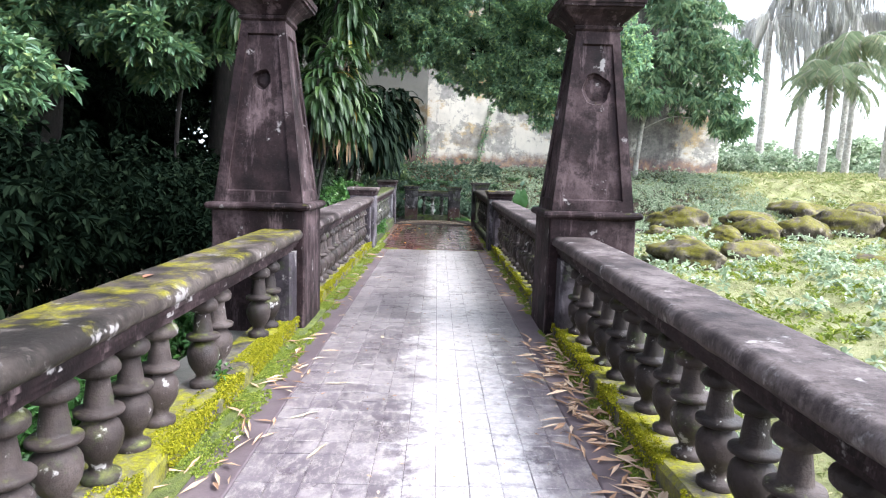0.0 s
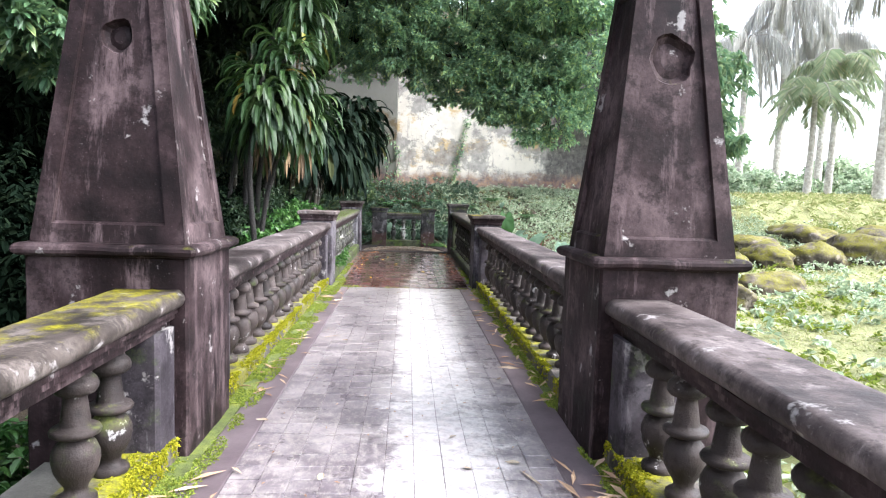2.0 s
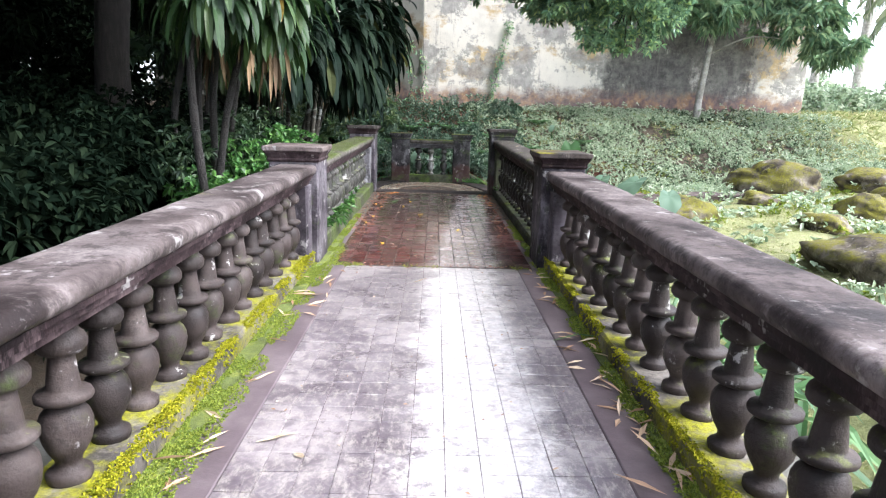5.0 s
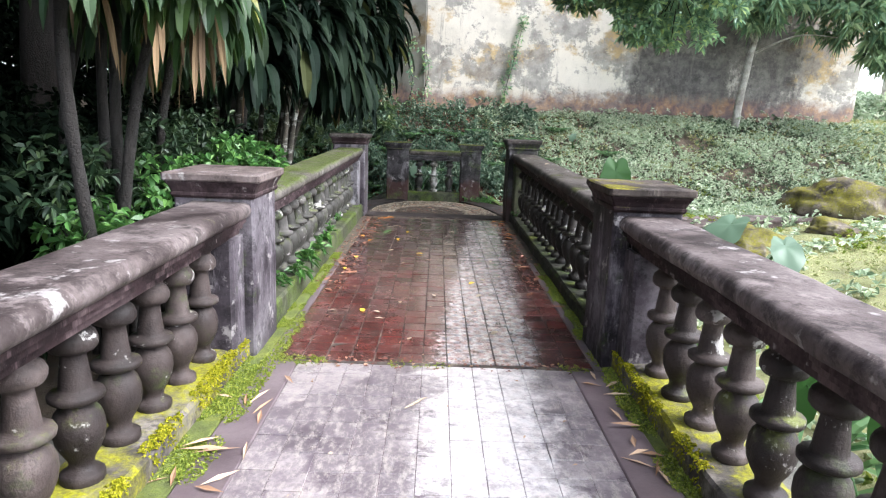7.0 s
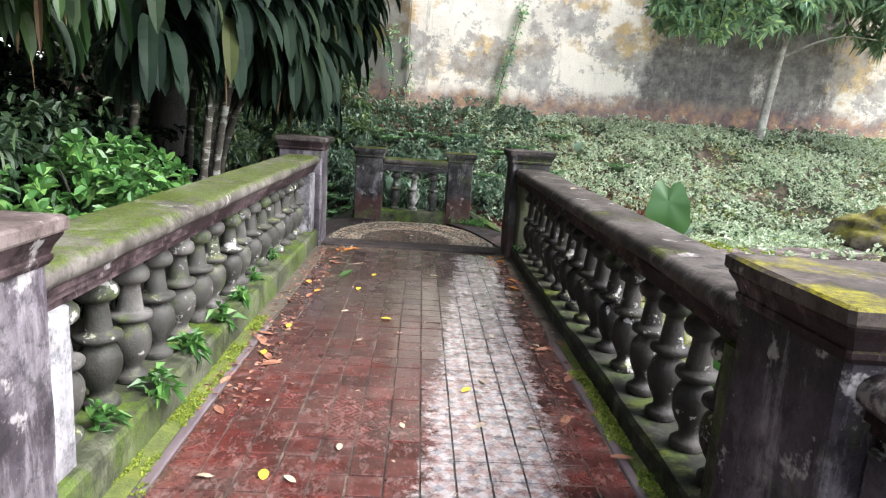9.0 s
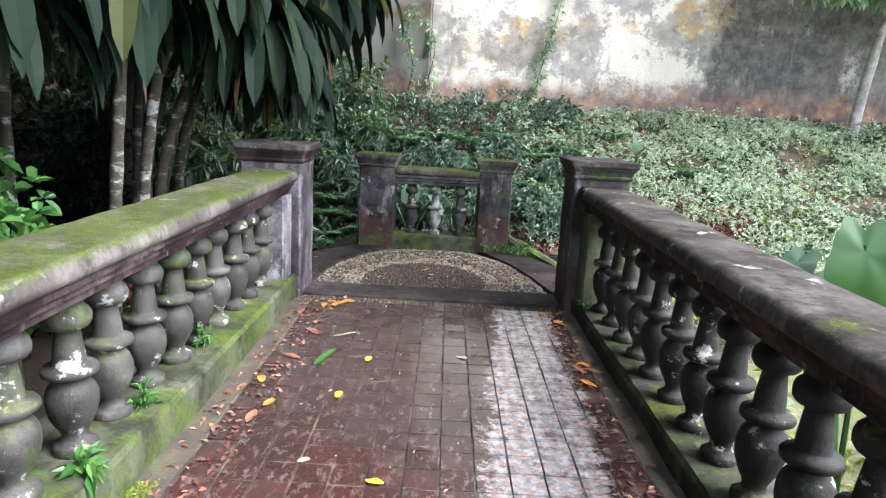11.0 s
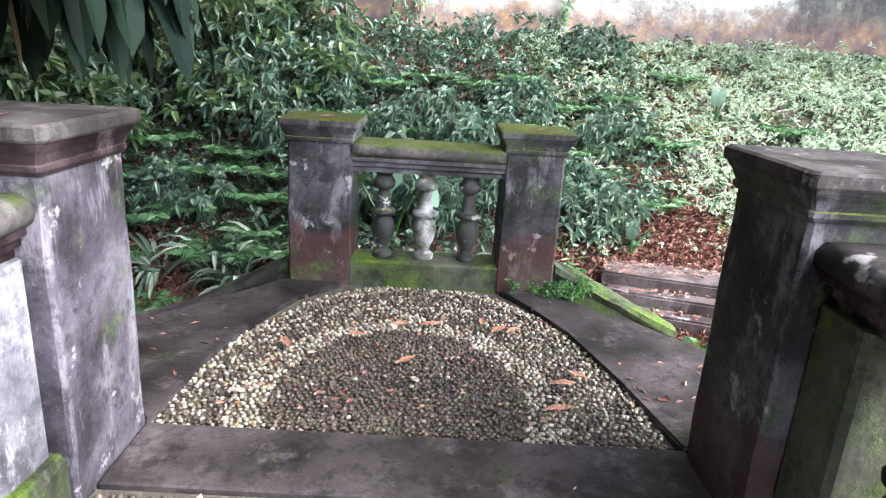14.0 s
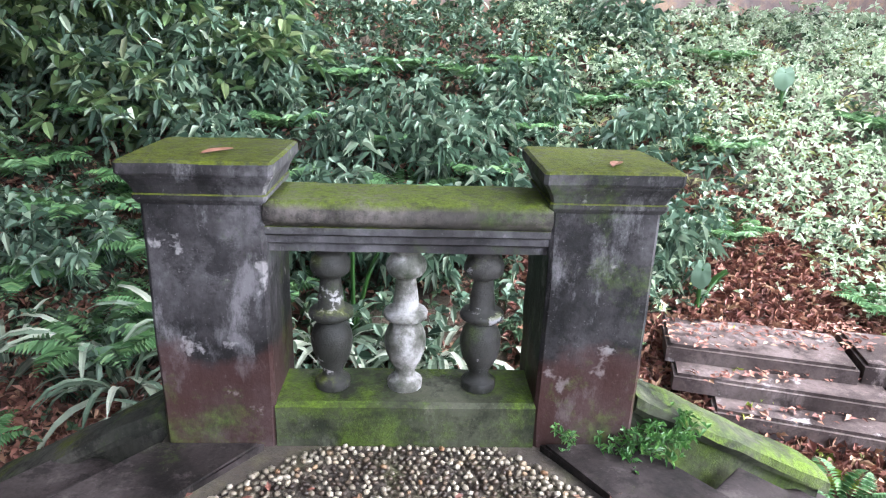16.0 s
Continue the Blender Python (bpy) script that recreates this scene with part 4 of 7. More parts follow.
def obelisk(x0, x1, label, chip=1.0):
    """A tall tapering pier with sunk panels, a roll ledge and a flaring capital."""
    cx, cy = (x0 + x1) / 2, 6.25
    hx = (x1 - x0) / 2
    p = thing("obelisk_pier", label, "pier", "obelisk piers", at=(cx, cy, -0.05))
    inv = Matrix.Translation((-cx, -cy, 0.05))
    bm = bmesh.new()
    loft(bm, [(-0.08, x0, x1, 5.84, 6.66), (1.11, x0 + 0.005, x1 - 0.005, 5.845, 6.655)], 0.014)
    wear(bm, 0.006)
    part("pedestal", bm_mesh("pedestal", bm, M_PIER), p, at=inv)
    bm = bmesh.new()
    rr = []
    for a in np.linspace(-90, 90, 7):
        o = 0.012 + 0.038 * math.cos(radians(a))
        rr.append((1.145 + 0.034 * math.sin(radians(a)), x0 - o, x1 + o, 5.84 - o, 6.66 + o))
    loft(bm, rr, 0.02)
    wear(bm, 0.007, 4)
    part("ledge", bm_mesh("ledge", bm, M_PIER), p, "rounded ledge with moss spots", at=inv)
    zb, zt, hb, ht = 1.18, 2.85, hx - 0.025, 0.2
    hyb, hyt = 0.385, 0.2
    bm = bmesh.new()

    def corner(sx, sy, z, inset=0.0):
        f = (z - zb) / (zt - zb)
        return Vector((cx + sx * (hb + (ht - hb) * f - inset), cy + sy * (hyb + (hyt - hyb) * f - inset), z))

    corners = [(-1, -1), (1, -1), (1, 1), (-1, 1)]
    for k in range(4):
        a, b2 = corners[k], corners[(k + 1) % 4]
        o = [corner(*a, zb), corner(*b2, zb), corner(*b2, zt), corner(*a, zt)]
        mid_in = (Vector((cx, cy, 0)) - (o[0] + o[1]) / 2)
        mid_in.z = 0
        mid_in.normalize()

        def on_face(u, z):
            lo, hi = corner(*a, z), corner(*b2, z)
            return lo + (hi - lo) * u

        zi0, zi1 = zb + 0.1, zt - 0.12
        fr0, fr1 = 0.1 / (2 * hb), 0.07 / (2 * ht)
        inn = [on_face(fr0, zi0), on_face(1 - fr0, zi0), on_face(1 - fr1, zi1), on_face(fr1, zi1)]
        deep = [q + mid_in * 0.024 + (inn[0] + inn[2] - q * 2) * 0.01 for q in inn]
        O, I, D = ([bm.verts.new(q) for q in s] for s in (o, inn, deep))
        for i in range(4):
            j = (i + 1) % 4
            bm.faces.new((O[i], O[j], I[j], I[i]))
            bm.faces.new((I[i], I[j], D[j], D[i]))
        if k:
            bm.faces.new(D)
            continue
        # the front panel has a chipped round hole
        mid = on_face(0.5, 2.31) + mid_in * 0.024
        rise = (on_face(0.5, 2.5) - on_face(0.5, 2.1)).normalized()
        holes = []
        for rad, dep in ((0.088, 0.0), (0.08, 0.03), (0.062, 0.05), (0.034, 0.038)):
            row = []
            for i in range(20):
                q = 2 * math.pi * i / 20
                w = rad * chip * (1 + 0.22 * noise.noise((math.cos(q) * 1.6, math.sin(q) * 1.6, cx + rad * 4)))
                row.append(bm.verts.new(mid + Vector((math.cos(q) * w, 0, 0)) + rise * (math.sin(q) * w * 1.1) + mid_in * dep))
            holes.append(row)
        rim = [bm.edges.new((holes[0][i], holes[0][(i + 1) % 20])) for i in range(20)]
        bmesh.ops.triangle_fill(bm, edges=rim + [bm.edges.get((D[i], D[(i + 1) % 4])) for i in range(4)], use_beauty=True)
        for ra, rb in zip(holes, holes[1:]):
            for i in range(20):
                bm.faces.new((ra[i], ra[(i + 1) % 20], rb[(i + 1) % 20], rb[i]))
        bm.faces.new(holes[-1])
    bmesh.ops.remove_doubles(bm, verts=bm.verts[:], dist=0.0005)
    part("shaft", bm_mesh("shaft", bm, M_PIER), p, "tapering shaft with sunk panels and a chipped round niche", at=inv)
    bm = bmesh.new()
    prof = [(2.84, 0.2), (2.86, 0.225), (2.885, 0.23), (2.89, 0.215), (2.92, 0.235), (2.97, 0.28), (3.01, 0.335), (3.03, 0.345), (3.035, 0.37), (3.06, 0.372), (3.065, 0.385), (3.115, 0.392), (3.125, 0.38)]
    loft(bm, [(z, cx - h, cx + h, cy - h, cy + h) for z, h in prof], 0.012)
    wear(bm, 0.007, 4)
    part("capital", bm_mesh("capital", bm, M_PIER), p, "flaring moulded capital", at=inv)


obelisk(-2.03, -1.165, "tall dark stone obelisk pier, mossy ledge and sunk panels")
obelisk(1.095, 1.91, "tall dark stone obelisk pier with white lichen stains", 1.5)


def pier(name, x0, x1, y0, y1, top, over, label, mat, group, slab=None):
    """A square pier with a moulded cap."""
    cx, cy = (x0 + x1) / 2, (y0 + y1) / 2
    p = thing(name, label, "pier", group, at=(cx, cy, -0.05))
    inv = Matrix.Translation((-cx, -cy, 0.05))

    def ring(z, o):
        return (z, x0 - o, x1 + o, y0 - o, y1 + o)

    bm = bmesh.new()
    loft(bm, [ring(-0.08, 0), ring(0.4, 0.002), ring(top - 0.155, 0)], 0.014)
    wear(bm, 0.007)
    part("die", bm_mesh("die", bm, mat), p, at=inv)
    bm = bmesh.new()
    loft(bm, [ring(top - 0.156, 0.006), ring(top - 0.14, over * 0.3), ring(top - 0.125, over * 0.32), ring(top - 0.12, over * 0.2), ring(top - 0.09, over * 0.4), ring(top - 0.062, over * 0.72), ring(top - 0.052, over * 0.74)], 0.01)
    part("moulding", bm_mesh("moulding", bm, M_PIER_WET if mat is M_PIER_WET else M_PIER), p, at=inv)
    bm = bmesh.new()
    loft(bm, [ring(top - 0.05, over * 0.93), ring(top - 0.042, over), ring(top - 0.008, over), ring(top, over - 0.012)], 0.014)
    bmesh.ops.subdivide_edges(bm, edges=bm.edges[:], cuts=2, use_grid_fill=True)
    for v in bm.verts:
        v.co += Vector((noise.noise(v.co * 6), noise.noise(v.co * 6 + Vector((9, 0, 0))), noise.noise(v.co * 6 + Vector((0, 9, 0))))) * 0.006
    part("cap_slab", bm_mesh("cap_slab", bm, slab or (M_PIER_WET if mat is M_PIER_WET else M_RAIL_MOSS)), p, "worn cap slab with moss", at=inv)
    return p


pier("balustrade_pier", -1.66, -1.17, 12.53, 13.08, 1.19, 0.056, "grey weathered square pier with bleached cap", M_PIER_GREY, "square piers of the walk", M_STEP)
pier("balustrade_pier", 1.095, 1.53, 12.53, 13.08, 1.195, 0.056, "grey weathered square pier, yellow moss on its cap", M_PIER_GREY, "square piers of the walk")
pier("balustrade_pier", -1.66, -1.16, 18.65, 19.15, 1.285, 0.056, "algae stained square pier where the balustrade ends", M_PIER_GREY, "square piers of the walk", M_RAIL_SHADED)
pier("balustrade_pier", 1.1, 1.55, 18.65, 19.15, 1.285, 0.056, "dark damp square pier where the balustrade ends", M_PIER_WET, "square piers of the walk", M_RAIL_SHADED)
pier("end_pier", -0.995, -0.575, 20.98, 21.38, 1.1, 0.052, "damp square pier with bright moss on its cap", M_PIER_WET, "end piers of the landing")
pier("end_pier", 0.435, 0.825, 20.98, 21.38, 1.095, 0.052, "damp square pier with a mossy cap and lichen", M_PIER_WET, "end piers of the landing")


def end_balustrade():
    x0, x1, cy = -0.575, 0.435, 21.13
    b = thing("end_balustrade", "short mossy stone balustrade with three slim balusters", "balustrade", at=((x0 + x1) / 2, cy, 0))
    m = Matrix.Rotation(radians(90), 4, "Z")
    off = Matrix.Translation((-(x0 + x1) / 2, -cy, 0))
    w = x1 - x0
    place = off @ Matrix.Translation((x1, cy, 0)) @ m

    def run(name, prof, z, mat, label="", wob=0.006, smooth=False):
        bm = bmesh.new()
        sweep_y(bm, prof, 0, w, lambda y: z, 16, wob)
        part(name, bm_mesh(name, bm, mat, smooth), b, label, at=place)

    run("coping", coping_profile(0, 0.17), 0.965, M_MOSSY, "thickly mossed coping", smooth=True)
    run("bed_mould", [(x * 0.9, z) for x, z in bed_profile(0)], 0.965, M_PIER_WET, wob=0.002)
    run("plinth", [(-0.15, -0.06), (0.15, -0.06), (0.15, 0.14), (0.13, 0.155), (-0.13, 0.155), (-0.15, 0.14)], 0, M_PLINTH_GREEN, "green mossy plinth")
    for x, me, lb in ((-0.37, BAL_SLIM, ""), (-0.08, BAL_SLIM_PALE, "pale bare baluster"), (0.22, BAL_SLIM, "")):
        part("baluster", me, b, lb, at=off @ Matrix.LocRotScale((x, cy, 0.15), Euler((0, 0, x * 9)), (1, 1, 0.615 / 0.6)))


end_balustrade()


# ---- landing ----
def prism(name, poly, z0, z1, mat, chamfer=0.01):
    bm = bmesh.new()
    lo = [bm.verts.new((x, y, z0)) for x, y in poly]
    hi = [bm.verts.new((x, y, z1)) for x, y in poly]
    bm.faces.new(lo[::-1])
    bm.faces.new(hi)
    for i in range(len(poly)):
        j = (i + 1) % len(poly)
        bm.faces.new((lo[i], lo[j], hi[j], hi[i]))
    bmesh.ops.bevel(bm, geom=[e for e in bm.edges if (e.verts[0].co.z + e.verts[1].co.z) / 2 > z1 - 0.001], offset=chamfer, segments=2, affect="EDGES")
    return bm_mesh(name, bm, mat)


landing_poly = [(-1.95, 19.21), (1.9, 19.21), (1.9, 19.62), (0.86, 20.95), (0.86, 21.4), (-1.02, 21.4), (-1.02, 20.95), (-1.95, 19.9)]
tagged(new("landing", prism("landing", landing_poly, -1.2, -0.035, M_BED)), "landing bed of dark earth set with pebbles", "landing", kind="structure")
tagged(new("threshold_slab", box_mesh("threshold_slab", -1.155, 1.095, 18.75, 19.14, -0.03, 0.012, M_SLAB, 0.008)), "long grey stone threshold slab at the landing", "threshold", kind="structure")
kerb_w = [(-1.9, 19.86), (-1.16, 19.16), (-1.12, 19.75), (-0.99, 20.32), (-0.86, 20.66), (-0.62, 20.955), (-1.02, 20.955)]
kerb_e = [(1.1, 19.16), (1.84, 19.6), (0.86, 20.955), (0.46, 20.955), (0.66, 20.66), (0.82, 20.3), (0.98, 19.75)]
tagged(new("landing_slab_west", prism("landing_slab_west", kerb_w, -0.12, 0.004, M_SLAB)), "grey stone edging slab of the landing, greenish with damp", "slab", kind="structure")
tagged(new("landing_slab_east", prism("landing_slab_east", kerb_e, -0.12, 0.004, M_SLAB)), "grey stone edging slab of the landing", "slab", kind="structure")


def pebble_shape(seed):
    bm = bmesh.new()
    bmesh.ops.create_icosphere(bm, subdivisions=1, radius=1.0)
    for v in bm.verts:
        v.co *= 1 + 0.16 * noise.noise(v.co * 1.4 + Vector((seed * 7, 0, 0)))
    bm.verts.index_update()
    v = np.array([q.co[:] for q in bm.verts])
    f = np.array([[q.index for q in fc.verts] for fc in bm.faces])
    bm.free()
    return v, f


def landing_pebbles():
    pv, pf = pebble_shape(1)
    host = bpy.data.objects["landing"]
    one = mesh_np("pebble", pv, pf, M_PEB_ONE, True)
    pale, dark = [], []
    cx, cy = -0.07, 19.15
    count = 0
    y = 19.16
    row = 0
    while y < 20.98:
        x = -1.2 + (row % 2) * 0.019
        while x < 1.15:
            px, py = x + rng.normal(0, 0.005), y + rng.normal(0, 0.005)
            ex = abs(px - cx) / 1.125
            ey = (py - cy) / 1.9
            inside = ex ** 2.0 + ey ** 2.0 < 1.0
            q = math.hypot((px + 0.13) / 0.605, (py - 19.5) / 0.76)
            ring = 1.27 - 0.06 * max(0.0, py - 19.5) + 0.16 * max(0.0, 1 - abs(px + 0.13) / 0.16) * (py > 20)
            if inside and math.hypot(px + 0.79, max(0, py - 20.95)) > 0:
                z = -0.026 + rng.normal(0, 0.002)
                big = 1.0 < q < ring
                edge = ex ** 2 + ey ** 2 > 0.9
                s = rng.uniform(0.0115, 0.016) if (big or edge) else rng.uniform(0.0095, 0.0145)
                a = rng.uniform(0, 3.14)
                sc = np.array([s * rng.uniform(1.0, 1.35), s * rng.uniform(0.75, 1.0), s * 0.72])
                is_pale = big or edge or rng.random() < (0.03 if q < 1.0 else 0.5)
                if is_pale and (big or edge) and py < 19.75 and count < 290:
                    part("pebble", one, host, at=Matrix.LocRotScale((px, py, z), Euler((0, 0, a)), sc))
                    count += 1
                else:
                    v = pv * sc
                    c, sn = math.cos(a), math.sin(a)
                    v = np.stack([v[:, 0] * c - v[:, 1] * sn + px, v[:, 0] * sn + v[:, 1] * c + py, v[:, 2] + z], 1)
                    (pale if is_pale else dark).append((v, pf))
            x += 0.031
        y += 0.0285
        row += 1
    for x in np.arange(-1.12, 1.08, 0.036):
        for yy in (18.635, 18.67, 18.705):
            s = rng.uniform(0.012, 0.018)
            v = pv * [s * 1.2, s, s] + [x + rng.normal(0, 0.006), yy + rng.normal(0, 0.005), -0.012]
            dark.append((v, pf))
    for name, lst, mat, lb in (("pale_pebbles", pale, M_PEB_PALE, "cream river pebbles in curved bands"), ("dark_pebbles", dark, M_PEB_DARK, "small dark pebbles set on edge")):
        v, f = stack(lst)
        tagged(part(name, mesh_np(name, v, f, mat, True), host), lb, kind="stuff")


tagged(new("pebble_joint", box_mesh("pebble_joint", -1.16, 1.1, 18.604, 18.746, -0.029, -0.012, M_BED, 0.003)), "dark joint of small pebbles before the threshold", "joint", kind="structure")

# stairs down from the landing and their sloping cheeks
for s, tag, ox, oy in ((-1, "west", -1.5, 20.45), (1, "east", 1.42, 20.3)):
    st = thing("landing_stair", "worn stone steps going down from the landing", "stairs", "stairs of the landing", at=(ox, oy, -0.6))
    d = Vector((s * 0.76, 0.65, 0)).normalized()
    w = Vector((-d.y, d.x, 0))
    for i in range(4):
        c = Vector((ox, oy, 0)) + d * (0.12 + i * 0.3)
        poly = [(c - w * 0.62)[:2], (c + w * 0.62)[:2], (c + w * 0.62 + d * 0.3)[:2], (c - w * 0.62 + d * 0.3)[:2]]
        part("step", prism("step", poly, -0.36 - i * 0.17, -0.17 - i * 0.17, M_SLAB), st, at=Matrix.Translation((-ox, -oy, 0.6)))


def cheek(x0, y0, z0, x1, y1, z1, label, mat, wall_mat):
    """A low sloping side wall under a coping slab with worn mossy edges."""
    a, b = Vector((x0, y0, 0)), Vector((x1, y1, 0))
    L = (b - a).length
    c = thing("stair_cheek", label, "stair wall", "stair cheeks", at=(x0, y0, z1 - 0.5))
    c.rotation_euler = (0, 0, math.atan2(y1 - y0, x1 - x0) - math.pi / 2)
    fall = lambda y: z0 + (z1 - z0) * y / L - z1 + 0.5
    bm = bmesh.new()
    sweep_y(bm, [(-0.115, -0.035), (0.115, -0.035), (0.125, -0.01), (0.118, 0.028), (0.07, 0.045), (0, 0.05), (-0.07, 0.045), (-0.118, 0.028), (-0.125, -0.01)], 0, L, fall, 18, 0.016)
    part("coping", bm_mesh("coping", bm, mat), c, "worn sloping coping slab edged with moss")
    bm = bmesh.new()
    sweep_y(bm, [(-0.085, -1.0), (0.085, -1.0), (0.085, -0.033), (-0.085, -0.033)], 0, L - 0.02, fall, 14, 0.014)
    part("wall", bm_mesh("wall", bm, wall_mat), c, "damp wall face green with algae")


cheek(0.83, 21.12, 0.15, 1.78, 21.2, -0.32, "low sloping stair side wall capped with moss", M_PLINTH_GREEN, M_PLINTH_GREEN)
cheek(-1.0, 21.14, 0.08, -1.85, 21.2, -0.4, "low sloping stair side wall in shade", M_PLINTH_SHADED, M_PLINTH_SHADED)
cheek(2.5, 20.35, -0.38, 3.3, 21.3, -0.36, "low mossy kerb beside the gravel path", M_MOSSY, M_PLINTH_GREEN)


def stone_step(x0, y0, x1, y1, z, depth, thick):
    a, b = Vector((x0, y0, 0)), Vector((x1, y1, 0))
    d = (b - a).normalized()
    w = Vector((-d.y, d.x, 0)) * depth
    me = prism("stone_step", [a[:2], b[:2], (b + w)[:2], (a + w)[:2]], z - thick, z, M_STEP, 0.02)
    tagged(new("stone_step", me), "long worn stone step half covered in leaf litter", "step", "old garden steps")


stone_step(1.56, 22.4, 2.62, 22.1, -0.29, 0.5, 0.12)
stone_step(2.66, 22.12, 3.7, 21.84, -0.27, 0.5, 0.14)
stone_step(1.55, 22.22, 2.72, 21.86, -0.4, 0.36, 0.11)
stone_step(2.75, 21.9, 3.6, 21.64, -0.39, 0.36, 0.12)
stone_step(1.72, 22.0, 2.9, 21.6, -0.51, 0.36, 0.2)


# ---- trees ----
def tree(name, label, trunk, radii, limbs, blobs, n, per, length, width, bark, leaf, group="", droop=0.25, shell=0.4, spread=0.9, twigs=True, clump=14, oval=False):
    """A tapered trunk, limbs towards each mass of leaves, and a crown of leaf tufts."""
    t = thing(name, label, "tree", group, at=trunk[0])
    inv = Matrix.Translation(-Vector(trunk[0]))
    bm = bmesh.new()
    tube(bm, smooth_path(trunk, 14), np.interp(np.linspace(0, 1, 14), np.linspace(0, 1, len(radii)), radii), 11, 0.25)
    part("trunk", bm_mesh("trunk", bm, bark, True), t, at=inv)
    for pts, r in limbs:
        bm = bmesh.new()
        tube(bm, smooth_path(pts, 10), np.linspace(r, r * 0.25, 10), 7, 0.2)
        part("limb", bm_mesh("limb", bm, bark, True), t, at=inv)
    p, d = blob_points(blobs, n, shell, clump)
    v, f = rosettes(p, d, per, length, width, spread, droop, oval=oval)
    part("crown", mesh_np("crown", v, f, leaf), t, at=inv)
    if twigs:
        k = max(1, n // 14)
        tips = p[:k * 14:14][:k]
        k = len(tips)
        centre = np.array(blobs, float)[:, :3]
        near = centre[np.argmin(np.linalg.norm(tips[:, None] - centre[None], axis=2), 1)]
        start = tips + (near - tips) * rng.uniform(0.35, 0.7, (k, 1))
        v, f = strap_arrays(start, tips - start, np.linalg.norm(tips - start, axis=1), np.full(k, 0.022), np.full(k, 0.12), 3)
        tagged(part("twigs", mesh_np("twigs", v, f, bark), t, at=inv), "many thin twigs", kind="stuff")
    return t


tree("broadleaf_tree", "large broadleaf tree, dense rounded green leaf tufts overhanging the landing",
     [(-4.6, 22.6, -0.1), (-4.3, 22.5, 2.2), (-3.4, 22.2, 4.4), (-1.6, 21.8, 6.0), (0.6, 21.4, 7.6)], [0.34, 0.27, 0.22, 0.17, 0.08],
     [([(-3.4, 22.2, 4.4), (-2.2, 22.0, 6.2), (-1.6, 21.6, 8.2)], 0.12), ([(-1.6, 21.8, 6.0), (0.4, 21.0, 5.6), (2.4, 20.2, 5.1), (3.9, 19.4, 3.9)], 0.1),
      ([(-0.4, 21.6, 6.8), (1.4, 21.2, 7.6), (3.0, 21.0, 8.6)], 0.09), ([(0.4, 21.0, 5.6), (1.4, 20.6, 4.9), (2.3, 20.0, 4.0)], 0.045), ([(1.4, 21.2, 7.6), (3.2, 20.2, 6.8), (4.8, 19.3, 5.6)], 0.06)],
     [(0.7, 21.6, 7.0, 2.9, 2.2, 2.0), (-1.7, 21.6, 6.8, 1.9, 1.9, 1.9), (-0.4, 20.7, 5.9, 1.5, 1.3, 1.2), (1.5, 20.5, 5.3, 1.7, 1.4, 1.2), (2.9, 20.2, 4.9, 1.4, 1.3, 1.3),
      (3.8, 19.5, 3.8, 1.0, 0.9, 1.1), (3.5, 21.0, 6.2, 1.1, 1.0, 1.5), (2.8, 21.0, 6.7, 1.4, 1.3, 1.2), (2.4, 19.8, 4.1, 0.9, 0.8, 0.8), (1.0, 22.2, 9.0, 2.0, 1.6, 1.5), (-1.2, 22.4, 8.8, 1.8, 1.6, 1.5),
      (4.9, 19.0, 5.3, 1.2, 1.1, 1.1), (4.6, 20.0, 6.9, 1.5, 1.4, 1.3), (3.6, 18.4, 6.6, 1.4, 1.3, 1.0)],
     21000, 9, 0.135, 0.062, M_BARK, M_LEAF_TREE, oval=True)

tree("shade_tree", "large dark shade tree with tiers of glossy leaves beside the walk",
     [(-8.2, 13.2, 0.0), (-8.0, 13.3, 2.5), (-7.4, 13.4, 5.0), (-6.4, 13.8, 7.5)], [0.38, 0.3, 0.22, 0.1],
     [([(-7.6, 13.3, 4.0), (-6.4, 12.6, 4.6), (-5.0, 11.8, 4.4)], 0.12), ([(-7.4, 13.4, 5.0), (-6.0, 14.6, 6.2), (-4.4, 15.8, 7.4)], 0.12), ([(-7.8, 13.3, 3.4), (-7.4, 11.4, 4.4), (-6.8, 9.6, 4.8)], 0.11)],
     [(-5.2, 12.0, 3.75, 1.15, 1.1, 0.6), (-6.5, 12.2, 4.3, 1.2, 1.1, 0.6), (-4.0, 12.0, 4.6, 1.1, 1.1, 0.6), (-5.4, 11.6, 5.0, 1.3, 1.2, 0.7), (-7.4, 11.8, 5.2, 1.4, 1.3, 0.7), (-7.6, 11.0, 3.3, 0.95, 0.9, 0.65), (-6.7, 9.8, 2.75, 0.8, 0.8, 0.55),
      (-6.6, 11.2, 6.0, 1.4, 1.3, 0.8), (-4.4, 12.6, 5.9, 1.3, 1.2, 0.8), (-8.6, 10.4, 4.5, 1.2, 1.2, 0.7), (-8.8, 12.6, 6.6, 1.8, 1.8, 1.2), (-5.4, 14.2, 7.2, 1.8, 1.8, 1.1), (-5.9, 7.0, 2.2, 0.6, 0.6, 0.4), (-3.3, 12.2, 5.5, 0.8, 0.8, 0.5)],
     9500, 9, 0.2, 0.085, M_BARK, M_LEAF_SHADE, shell=0.3, spread=0.75, oval=True)

